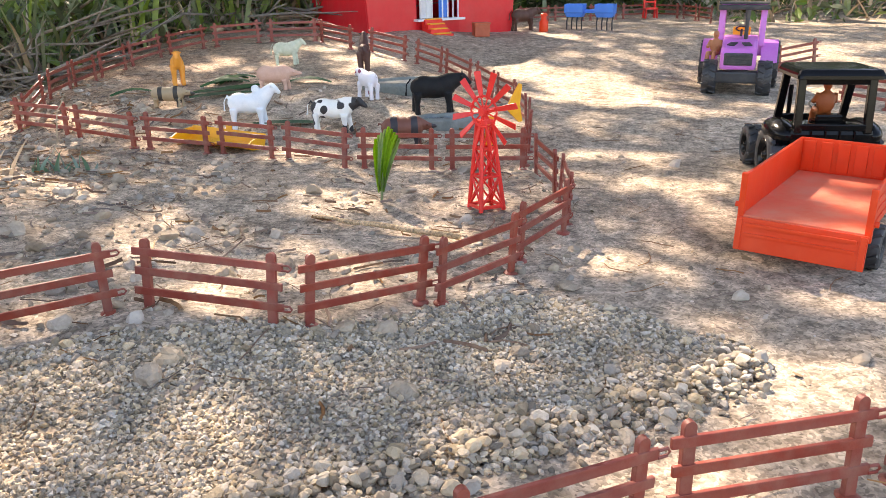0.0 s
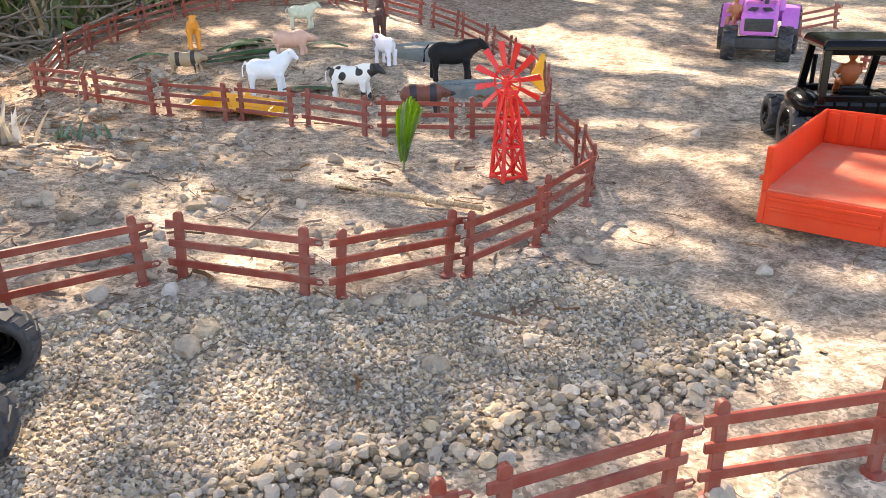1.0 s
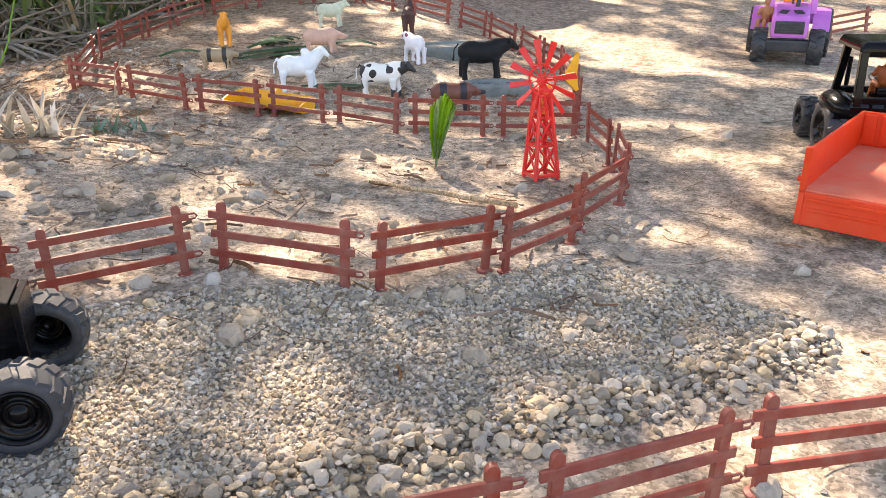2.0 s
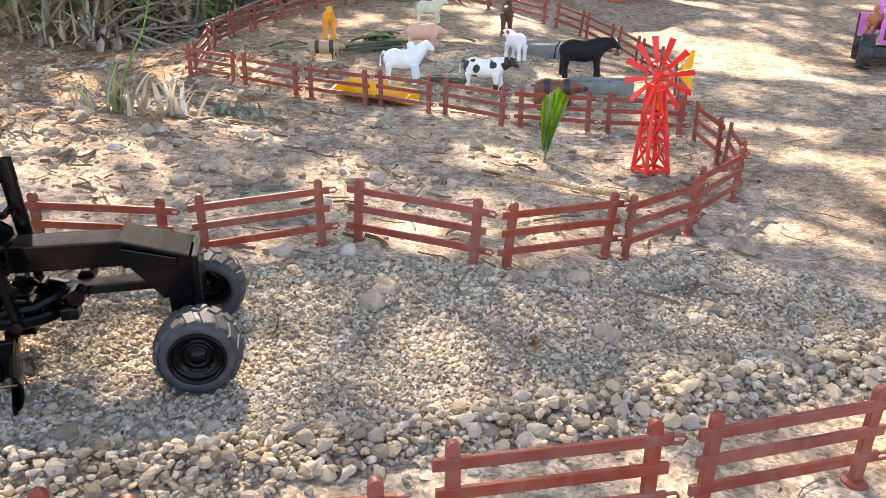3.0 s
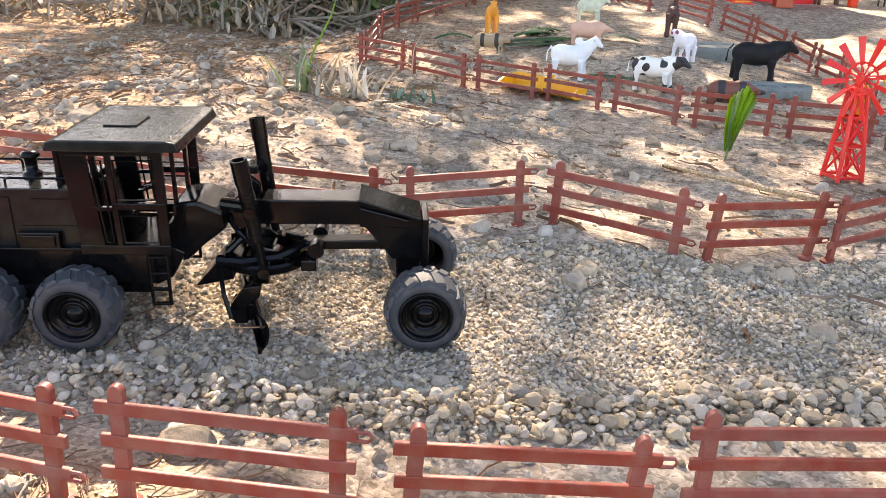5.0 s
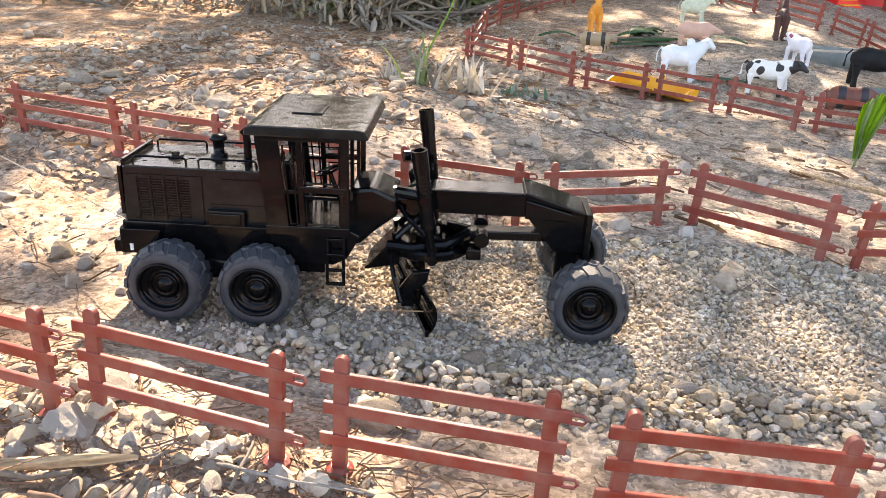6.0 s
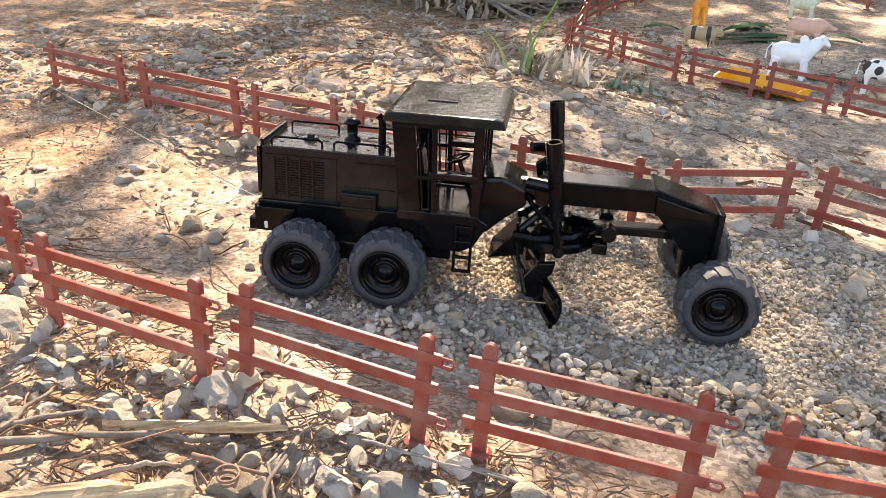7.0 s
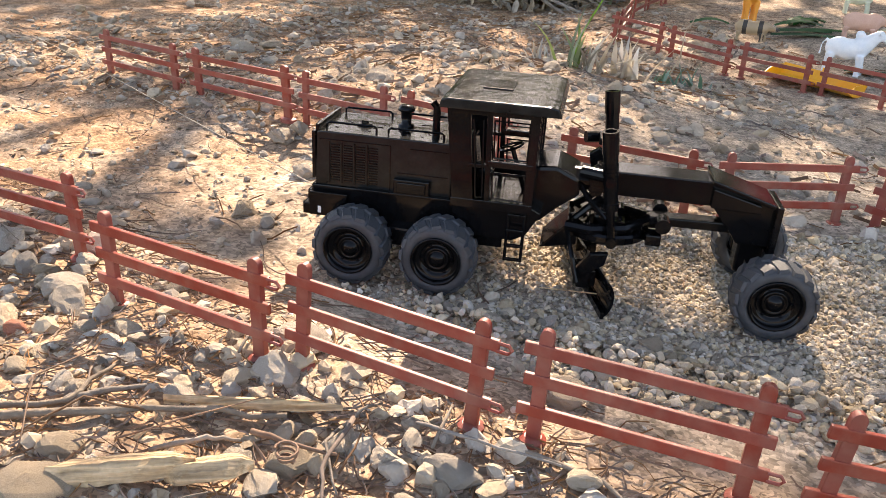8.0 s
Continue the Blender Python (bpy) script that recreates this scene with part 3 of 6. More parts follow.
    for s in (-1, 1):
        box(bm, (0.008, 0.012, 0.012), (0.200, s * 0.016, 0.066), bevel=0.001)
        rod(bm, (0.176, s * 0.018, 0.062), (0.196, s * 0.010, 0.080), 0.003, seg=8)
    part("turning_circle", shut(bm), M_BLACK, g)
    bm = bmesh.new()
    prof = [(0.0045 * math.cos(a) * 2.2 - 0.006, 0.017 + 0.016 * math.sin(a)) for a in (radians(-70 + 140 * k / 9) for k in range(10))]
    back = [(x - 0.0022, z) for x, z in prof]
    for s0, s1 in ((-0.074, 0.074),):
        slab(bm, prof + back[::-1], s0, s1)
    box(bm, (0.003, 0.150, 0.006), (-0.004, 0, 0.0035), bevel=0.0005)
    bmesh.ops.transform(bm, matrix=pose(0.190, 0, 0.001, 0, 0, 16), verts=bm.verts[:])
    part("blade", bm, M_BLACK, g, "curved black blade resting on the gravel")
    bm = bmesh.new()
    for s in (-1, 1):
        pipe(bm, [(0.172, s * 0.030, 0.055), (0.178, s * 0.050, 0.040), (0.184, s * 0.055, 0.022)], 0.0020, 6)
        slab(bm, [(0.184, 0.014), (0.182, 0.030), (0.192, 0.044), (0.206, 0.046), (0.204, 0.036), (0.194, 0.028), (0.194, 0.014)], s * 0.044 - 0.003, s * 0.044 + 0.003, 0.0008)
        box(bm, (0.018, 0.020, 0.014), (0.190, s * 0.034, 0.022), bevel=0.001)
    slab(bm, [(0.150, 0.034), (0.164, 0.050), (0.172, 0.058), (0.180, 0.050), (0.180, 0.040)], -0.022, 0.022, 0.001)
    part("blade_bracket", bm, M_BLACK, g)
    for s in (-1, 1):
        bm = bmesh.new()
        a, b = Vector((0.207, s * 0.034, 0.052)), Vector((0.195, s * 0.041, 0.139 if s < 0 else 0.152))
        d = (b - a).normalized()
        h = (b - a).length
        ribs = [q for k in range(4) for q in ((0.0058, 0.056 + 0.003 * k), (0.0062, 0.0562 + 0.003 * k), (0.0062, 0.0574 + 0.003 * k), (0.0058, 0.0576 + 0.003 * k))]
        tube = Matrix.Translation(a) @ d.to_track_quat("Z", "Y").to_matrix().to_4x4()
        lathe(bm, [(0.0001, 0.028), (0.0064, 0.028), (0.0064, 0.034), (0.0058, 0.0344)] + ribs + [(0.0058, h - 0.0144), (0.0064, h - 0.014), (0.0064, h + 0.004), (0.0044, h + 0.004), (0.0042, h - 0.004), (0.0001, h - 0.004)], 18, tube)
        shut(bm)
        cyl = part("lift_cylinder", bm, M_BLACK, g)
        bm = bmesh.new()
        rod(bm, a, a + d * 0.032, 0.0036, seg=12)
        rod(bm, a + Vector((0, -0.006, 0)), a + Vector((0, 0.006, 0)), 0.0045, seg=10)
        part("rod", bm, M_BLACK, cyl)
        bm = bmesh.new()
        c = b - d * 0.036
        rod(bm, (c.x - 0.022, s * 0.028, c.z + 0.002), (c.x - 0.002, s * 0.036, c.z + 0.002), 0.0050, seg=12)
        rod(bm, (c.x, c.y - 0.008, c.z), (c.x, c.y + 0.008, c.z), 0.0040, seg=10)
        box(bm, (0.010, 0.024, 0.006), (c.x - 0.006, s * 0.022, c.z + 0.004), bevel=0.001)
        slab(bm, [(0.186, 0.088), (0.182, 0.106), (0.190, 0.112), (0.197, 0.106), (0.198, 0.090)], s * 0.024 - 0.003, s * 0.024 + 0.003, 0.0008)
        part("lift_arm", bm, M_BLACK, g)
    bm = bmesh.new()
    for k in range(14):
        a = 2 * math.pi * k / 14
        box(bm, (0.010, 0.0022, 0.004), (0.203 + 0.027 * math.cos(a), 0.027 * math.sin(a), 0.0575), (0, 0, math.degrees(a)), bevel=0.0005)
    part("circle_rib", bm, M_BLACK, g)
    for s in (-1, 1):
        bm = bmesh.new()
        pipe(bm, [(0.178, s * 0.012, 0.088), (0.186, s * 0.020, 0.080), (0.200, s * 0.022, 0.066), (0.214, s * 0.016, 0.060)], 0.0022, 7)
        rod(bm, (0.214, s * 0.010, 0.061), (0.214, s * 0.024, 0.061), 0.0046, seg=12)
        rod(bm, (0.246, s * 0.012, 0.066), (0.246, s * 0.026, 0.066), 0.0062, seg=14)
        part("hydraulic_hose", bm, M_BLACK, g)
    for x in (0.0, 0.0725, 0.331):
        for s in (-1, 1):
            build_wheel(g, (x, s * 0.0570, 0.0315), s)
    return g


# Scuffed relief; the grey blotches paint sky reflections into the colour.
M_SCUFF_SKY = mat("scuffed_black_painted_sky", (0.005, 0.006, 0.006), (0.012, 0.013, 0.013), scale=60, rough=0.17, bump=0.10, bscale=120, dust_or_glint=0.010, dust_or_glint_col=(0.45, 0.45, 0.42), spec=0.2, coat=0.04)
M_PALE = mat("pale_paint", (0.62, 0.62, 0.60), (0.74, 0.74, 0.72), rough=0.5)
GRADER_TURN = 22.5
gm = pose(0, 0, 0, 0, 0, GRADER_TURN)
grader_at = Vector((-0.732, 0.460, 0.0)) + gm @ Vector((0.0, 0.0725, 0.0))
build_grader(Matrix.Translation((grader_at.x, grader_at.y, 0.002)) @ gm)


# ---- unseen overhanging tree, inferred from the dapples, added to shape the light ----
M_LEAF = mat("tree_leaf", (0.045, 0.085, 0.020), (0.10, 0.15, 0.04), scale=8, rough=0.5, bump=0.1, bscale=90, rnd=0.25, translucent=0.15)
M_BARK = mat("bark", (0.10, 0.075, 0.05), (0.22, 0.17, 0.12), scale=14, rough=0.95, bump=0.9, bscale=60)
GAPS = [  # crown openings placed to lay sun patches: ground x, y, half sizes
    (-1.35, 1.28, 0.30, 0.17), (-1.30, 1.62, 0.16, 0.05), (-1.28, 0.55, 0.30, 0.13), (-0.92, 0.57, 0.10, 0.07), (-1.95, 1.45, 0.30, 0.09), (-1.60, 0.80, 0.24, 0.10), (-1.62, 1.85, 0.22, 0.06), (-1.08, 1.45, 0.24, 0.08), (-0.98, 0.97, 0.16, 0.05), (-1.10, 0.70, 0.18, 0.06), (-0.70, 1.02, 0.08, 0.02), (-0.62, 1.22, 0.06, 0.02),
    (0.24, 2.25, 0.15, 0.26), (0.22, 3.00, 0.12, 0.14), (0.08, 2.50, 0.10, 0.16), (0.17, 1.62, 0.12, 0.05), (0.22, 1.40, 0.08, 0.06), (0.20, 0.77, 0.07, 0.06), (0.45, 1.95, 0.07, 0.05),
    (-0.50, 2.60, 0.15, 0.09), (-0.33, 2.45, 0.10, 0.09), (0.76, 2.20, 0.12, 0.10), (-0.18, 1.15, 0.07, 0.03), (-0.29, 1.32, 0.05, 0.03), (-0.85, 0.91, 0.06, 0.05), (0.95, 2.7, 0.2, 0.15), (-1.70, 2.65, 0.30, 0.25), (-1.05, 3.30, 0.35, 0.16), (1.6, 3.6, 0.4, 0.3), (-2.3, 2.3, 0.3, 0.2),
    (-0.53, 0.46, 0.07, 0.03), (-0.59, 0.56, 0.06, 0.035), (-0.475, 0.71, 0.04, 0.02), (-0.82, 0.30, 0.22, 0.09), (-0.55, 0.31, 0.16, 0.07), (-0.68, 0.400, 0.20, 0.085), (-0.36, 0.36, 0.09, 0.03), (-0.55, 0.405, 0.06, 0.02), (-0.74, 0.18, 0.20, 0.06), (-0.54, 0.21, 0.09, 0.05), (-1.15, 0.33, 0.14, 0.09),
    (0.05, 1.02, 0.05, 0.03), (0.10, 0.55, 0.10, 0.03), (-0.30, 0.40, 0.06, 0.02), (-0.07, 1.90, 0.06, 0.04), (-0.95, 1.80, 0.10, 0.05), (-0.72, 0.66, 0.05, 0.03), (-0.62, 0.62, 0.05, 0.02),
    (-1.33, 1.10, 0.16, 0.06), (-1.20, 1.75, 0.18, 0.08), (-0.77, 0.70, 0.08, 0.05), (-0.45, 0.56, 0.08, 0.03), (-0.70, 1.28, 0.10, 0.04), (-1.00, 0.85, 0.12, 0.04), (-1.50, 1.68, 0.14, 0.06), (-0.90, 0.60, 0.12, 0.06),
    (-0.58, 0.475, 0.10, 0.045), (-1.18, 1.50, 0.22, 0.13), (-1.00, 1.36, 0.16, 0.08),
]
THIN = [(-0.38, 0.66, 0.30, 0.17), (-1.05, 1.20, 0.50, 0.35), (-0.50, 1.10, 0.45, 0.20)]  # where its leaves are thinned to brighten the ground


def build_tree():
    rng = random.Random(5)
    tree = thing("tree", pose(-4.2, 6.0, 0.09), "leafy tree out of view, its crown added to dapple the toy farm's light", "tree")
    base = Vector((-4.2, 6.0, 0.09))
    bm = bmesh.new()
    pipe(bm, [Vector((-4.2, 6.0, -0.1)) - base, Vector((-4.15, 5.95, 0.8)) - base, Vector((-4.0, 5.9, 1.8)) - base, Vector((-3.7, 5.7, 2.8)) - base, Vector((-3.2, 5.4, 3.5)) - base], [0.24, 0.18, 0.15, 0.12, 0.07], 12)
    for ex, ey in ((-1.6, 4.0), (-0.4, 3.9), (-2.4, 3.2), (0.5, 5.0), (-1.2, 5.6), (-3.0, 3.8), (-2.0, 6.5)):
        a, b = Vector((-3.6, 5.6, 3.0)), Vector((ex, ey, 3.45))
        pipe(bm, [a - base, a.lerp(b, 0.4) + Vector((0, 0, 0.25)) - base, a.lerp(b, 0.75) + Vector((0.05, 0.1, 0.2)) - base, b - base], [0.06, 0.04, 0.025, 0.008], 7)
    part("trunk", bm, M_BARK, tree)
    verts, faces = [], []
    up = -SUN_DIR / -SUN_DIR.z
    for k in range(62000):
        far = k > 30000
        gx, gy = (rng.uniform(-6.5, 5.0), rng.uniform(-4.2, 7.0)) if far else (rng.uniform(-3.4, 2.4), rng.uniform(-0.35, 5.2))
        if far and -3.4 < gx < 2.4 and -0.35 < gy < 5.2:
            continue
        edge = ((gx + 0.7) / 5.4) ** 2 + ((gy - 1.6) / 5.2) ** 2 + 0.35 * noise.noise((gx * 0.9, gy * 0.9, 8.0))
        if edge > 1.0 or (far and noise.noise((gx * 2.1, gy * 2.1, 3.0)) > 0.42):
            continue
        wob = 0.30 * noise.noise((gx * 9, gy * 9, 2.0)) + 0.25 * noise.noise((gx * 22, gy * 22, 5.0))
        lit = max(1.0 - ((gx - cx) / rx) ** 2 - ((gy - cy) / ry) ** 2 for cx, cy, rx, ry in GAPS)
        if lit + wob > 0.05 and rng.random() < 0.965:
            continue
        if rng.random() < 0.55 and any(((gx - cx) / rx) ** 2 + ((gy - cy) / ry) ** 2 < 1.0 + wob for cx, cy, rx, ry in THIN):
            continue
        h = rng.uniform(2.9, 3.7)
        c = Vector((gx, gy, 0)) + up * h - base
        d = Vector((rng.gauss(0, 1), rng.gauss(0, 1), rng.gauss(0, 0.35))).normalized()
        s = d.cross(Vector((rng.gauss(0, 0.35), rng.gauss(0, 0.35), 1))).normalized()
        L, w = (rng.uniform(0.08, 0.12), rng.uniform(0.04, 0.06)) if far else (rng.uniform(0.035, 0.065), rng.uniform(0.016, 0.028))
        n = len(verts)
        verts += [c - d * L, c + s * w, c + d * L, c - s * w]
        faces.append((n, n + 1, n + 2, n + 3))
    tagged(part_of("crown", verts, faces, M_LEAF, tree, "dense green leaves with gaps"), kind="stuff")


build_tree()


# ---- stones ----
def rock_mesh(name, seed, material, sub=1, flat=0.65, rough=0.35):
    rng = random.Random(seed)
    bm = bmesh.new()
    bmesh.ops.create_icosphere(bm, subdivisions=sub, radius=1.0)
    cuts = [(Vector((rng.gauss(0, 1), rng.gauss(0, 1), rng.gauss(0, 1))).normalized(), rng.uniform(0.45, 0.8)) for _ in range(7 if sub > 1 else 4)]
    for v in bm.verts:
        for d, lim in cuts:
            over = v.co.dot(d) - lim
            if over > 0:
                v.co -= d * over * 0.9
        if sub > 2:
            q = v.co * 2.2 + Vector((seed, 0, 0))
            v.co += v.co.normalized() * (0.16 * noise.noise(q) + 0.07 * noise.noise(q * 3.1) + 0.03 * noise.noise(q * 8))
        else:
            v.co += Vector((rng.gauss(0, 1), rng.gauss(0, 1), rng.gauss(0, 1))) * rough * 0.22
        v.co.z *= flat
        v.co.x *= 1.15
    me = bpy.data.meshes.new(name)
    bm.to_mesh(me)
    bm.free()
    me.materials.append(material)
    return me


PEBBLES = [rock_mesh("stone", 100 + k, M_GRAVEL, 2, random.Random(k).uniform(0.5, 0.85), 0.16) for k in range(12)]
PEBBLE_DATA = [([v.co.copy() for v in me.vertices], [tuple(p.vertices) for p in me.polygons]) for me in PEBBLES]
ICO = bmesh.new()
bmesh.ops.create_icosphere(ICO, subdivisions=1, radius=1.0)
CRUMBS = []
for k in range(8):
    rr = random.Random(300 + k)
    vs = [Vector((v.co.x * rr.uniform(0.7, 1.3), v.co.y * rr.uniform(0.7, 1.3), v.co.z * rr.uniform(0.45, 0.8))) for v in list(ICO.verts)[::1]]
    CRUMBS.append((vs, [tuple(v.index for v in f.verts) for f in ICO.faces]))
TET = ([Vector((1, 0.2, 0)), Vector((-0.5, 0.9, 0.1)), Vector((-0.6, -0.8, 0)), Vector((0.1, 0.1, 0.9)), Vector((0.35, -0.65, 0.5)), Vector((0, 0, -0.6))],
       [(0, 1, 3), (1, 2, 3), (2, 4, 3), (0, 3, 4), (0, 4, 2), (0, 5, 1), (1, 5, 2), (2, 5, 0)])
ICO.free()


def scatter(name, spots, shapes, material, parent, label=""):
    """Many small pieces as one mesh; spots are x, y, z, size."""
    rng = random.Random(len(spots))
    verts, faces = [], []
    for x, y, z, s in spots:
        vs, fs = shapes[rng.randrange(len(shapes))]
        m = Euler((rng.gauss(0, 0.35), rng.gauss(0, 0.35), rng.uniform(0, 6.28))).to_matrix() * s
        n = len(verts)
        c = Vector((x, y, z))
        verts += [m @ v + c for v in vs]
        faces += [tuple(i + n for i in f) for f in fs]
    return tagged(part_of(name, verts, faces, material, parent, label), kind="stuff")


ROAD_N = [(-0.98, 0.68), (-0.80, 0.745), (-0.69, 0.795), (-0.49, 0.785), (-0.36, 0.825), (-0.23, 0.850), (-0.16, 0.868), (-0.06, 0.955), (0.05, 0.925), (0.12, 0.86), (0.17, 0.81)]
ROAD_S = [(-0.98, 0.47), (-0.80, 0.45), (-0.70, 0.44), (-0.49, 0.475), (-0.37, 0.500), (-0.20, 0.583), (0.00, 0.680), (0.10, 0.735), (0.17, 0.79)]


def edge_at(line, x):
    return float(np.interp(x, [p[0] for p in line], [p[1] for p in line]))


def build_road():
    rng = random.Random(11)
    road = thing("gravel_road", pose(0, 0, 0), "toy road of loose grey gravel with a berm of larger stones", "road", kind="structure")
    fine, mid, berm = [], [], []

    def inside(x, y, pad=0.0):
        wob = 0.014 * noise.noise((x * 14, y * 14, 3.3))
        return edge_at(ROAD_S, x) - pad + wob < y < edge_at(ROAD_N, x) + pad + wob

    while len(fine) < 25000:
        x, y = rng.uniform(-0.95, 0.17), rng.uniform(0.42, 0.99)
        fade = ss(-0.78, -0.54, x)
        if inside(x, y) and rng.random() < fade * (0.55 + 0.6 * noise.noise((x * 8, y * 8, 9.0)) + 0.25):
            s = rng.uniform(0.0012, 0.0034)
            fine.append((x, y, rough_gz(x, y) + s * 0.3, s))
    while len(mid) < 7500:
        x, y = rng.uniform(-0.95, 0.17), rng.uniform(0.42, 0.99)
        edge = min(y - edge_at(ROAD_S, x), edge_at(ROAD_N, x) - y)
        keep = 0.30 + 0.7 * (1 - ss(0.0, 0.09, edge)) + 0.35 * noise.noise((x * 7, y * 7, 1.0))
        if inside(x, y, 0.012) and rng.random() < keep * ss(-0.80, -0.55, x):
            s = rng.uniform(0.0015, 0.0036)
            mid.append((x, y, rough_gz(x, y) + s * 0.35, s))
    while len(berm) < 3000:
        x = rng.uniform(-0.66, 0.165)
        y = edge_at(ROAD_S, x) + rng.gauss(0.018, 0.022)
        if rng.random() < 0.12:
            y = edge_at(ROAD_N, x) - abs(rng.gauss(0.0, 0.03))
        s = min(0.0068, 0.0020 + rng.expovariate(1 / 0.0013))
        heap = 0.010 * math.exp(-((y - edge_at(ROAD_S, x) - 0.018) / 0.022) ** 2) * rng.random()
        berm.append((x, y, rough_gz(x, y) + s * 0.35 + heap, s))
    scatter("fine_gravel", fine, [TET], M_GRAVEL, road, "fine pale gravel")
    scatter("gravel", mid, PEBBLE_DATA[:6], M_GRAVEL, road, "grey gravel stones")
    big = sorted(berm, key=lambda b: -b[3] * (2.0 if -0.62 < b[0] < -0.1 else 1.0))
    scatter("berm_gravel", big[300:], PEBBLE_DATA, M_GRAVEL, road, "grey berm stones")
    for x, y, z, s in big[:300]:
        ob = new("stone", PEBBLES[rng.randrange(12)])
        ob.parent = road
        ob.matrix_basis = pose(x, y, z, rng.gauss(0, 20), rng.gauss(0, 20), rng.uniform(0, 360)) @ Matrix.Diagonal((s, s, s, 1))


build_road()


def build_litter():
    rng = random.Random(23)
    spots = []
    while len(spots) < 5500:
        x, y = rng.uniform(-2.2, 0.9), rng.uniform(0.05, 2.2)
        if y > 1.62 and x > -1.0 and rng.random() < 0.85:
            continue
        w = 0.22 + 0.25 * ss(-0.6, -1.1, x) if x > -1.1 else 0.45
        w = max(w, 0.9 * (1 - ss(0.34, 0.42, y)) * (1 - ss(-0.3, -0.05, x)))
        if x > 0.1:
            w *= 0.25
        if rng.random() < w * (0.5 + noise.noise((x * 5, y * 5, 6.0))):
            s = 0.0012 + rng.expovariate(1 / 0.0021)
            spots.append((x, y, rough_gz(x, y) + min(s, 0.014) * 0.2, min(s, 0.014)))
    rng2 = random.Random(77)
    while len(spots) < 8500:
        x, y = rng2.uniform(-1.9, 0.05), rng2.uniform(0.72, 2.0)
        if rng2.random() < (0.25 + 0.75 * ss(-0.1, -0.7, x)) * (0.45 + 1.2 * noise.noise((x * 6, y * 6, 2.0))) and not (y > 1.55 and x > -0.8):
            s = min(0.0016 + rng2.expovariate(1 / 0.0030), 0.013)
            spots.append((x, y, rough_gz(x, y) + s * 0.12, s))
    litter = thing("scattered_pebbles", pose(0, 0, 0), "small grey pebbles lying on the soil", "pebbles", kind="structure")
    scatter("pebbles", spots, PEBBLE_DATA[:8], M_ROCK, litter, "small pebbles")
    # dry stalks and needles
    verts, faces = [], []
    for k in range(15000):
        x, y = (rng2.uniform(-1.8, 0.0), rng2.uniform(0.72, 2.0)) if k >= 11000 else (rng.uniform(-1.3, -0.1), rng.uniform(0.03, 0.42)) if k > 5200 else (rng.uniform(-2.2, 0.8), rng.uniform(0.05, 2.3))
        w = 0.18 + 0.5 * ss(-0.5, -1.1, x) if x > -1.1 else 0.7
        w = max(w, 1.0 * (1 - ss(0.34, 0.42, y)) * (1 - ss(-0.3, -0.05, x)))
        if rng.random() > w:
            continue
        L, a, wd = rng.uniform(0.012, 0.06), rng.uniform(0, 6.28), rng.uniform(0.0003, 0.0008)
        if k >= 11000:
            L, wd = L * 0.7, wd * rng.uniform(1.2, 3.5)
        elif k > 5200:
            L, wd = L * 0.5, wd * 0.8
        bend = rng.uniform(-0.8, 0.8)
        n, p = len(verts), Vector((x, y))
        for k in range(4):
            q = p + Vector((math.cos(a), math.sin(a))) * (L * k / 3)
            a += bend * 0.25
            z = rough_gz(q.x, q.y) + 0.0015 + 0.002 * rng.random()
            s = Vector((-math.sin(a), math.cos(a))) * wd
            verts += [(q.x + s.x, q.y + s.y, z), (q.x, q.y, z + wd * 1.6), (q.x - s.x, q.y - s.y, z)]
        for k in range(3):
            b = n + 3 * k
            faces += [(b, b + 1, b + 4, b + 3), (b + 1, b + 2, b + 5, b + 4)]
    straw = thing("dry_litter", pose(0, 0, 0), "dry stalks and needles strewn over the soil", "litter", kind="structure")
    tagged(part_of("stalks", verts, faces, M_STRAW, straw, "dry brown stalks"), kind="stuff")


M_FLAKE = mat("leaf_flake", (0.16, 0.11, 0.07), (0.52, 0.43, 0.32), scale=6, rough=0.9, bump=0.1, rnd=0.6, spec=0.15)
FLAKES = []
for k in range(6):
    rr = random.Random(500 + k)
    rim = [Vector((rr.uniform(0.6, 1.2) * math.cos(a), rr.uniform(0.3, 0.7) * math.sin(a), rr.uniform(0.0, 0.35))) for a in (2 * math.pi * q / 6 for q in range(6))]
    FLAKES.append((rim + [Vector((0, 0, 0.30)), Vector((0, 0, 0.0))], [(q, (q + 1) % 6, 6) for q in range(6)] + [((q + 1) % 6, q, 7) for q in range(6)]))


def build_flakes():
    """Crumbled leaves and bark chips on the bare soil."""
    rng = random.Random(61)
    spots = []
    while len(spots) < 9000:
        x, y = rng.uniform(-2.0, 0.4), rng.uniform(0.42, 2.0)
        on_road = x > -0.66 and edge_at(ROAD_S, x) < y < edge_at(ROAD_N, x)
        if on_road or (y > 1.5 and x > -0.9) or rng.random() > 0.25 + 0.5 * (1 - ss(-1.0, -0.1, x)) + 0.5 * noise.noise((x * 6, y * 6, 11.0)):
            continue
        s = 0.0012 + min(0.006, rng.expovariate(1 / 0.0015))
        spots.append((x, y, rough_gz(x, y) + 0.0004, s))
    while len(spots) < 13000:
        x, y, s = rng.uniform(-1.2, -0.25), rng.uniform(0.05, 0.37), 0.0012 + min(0.006, rng.expovariate(1 / 0.0016))
        spots.append((x, y, rough_gz(x, y) + 0.0006, s))
    bed = thing("leaf_crumbs", pose(0, 0, 0), "crumbled dry leaves and bark chips on the soil", "litter", kind="structure")
    scatter("flakes", spots, FLAKES, M_FLAKE, bed, "crumbled dry leaves")


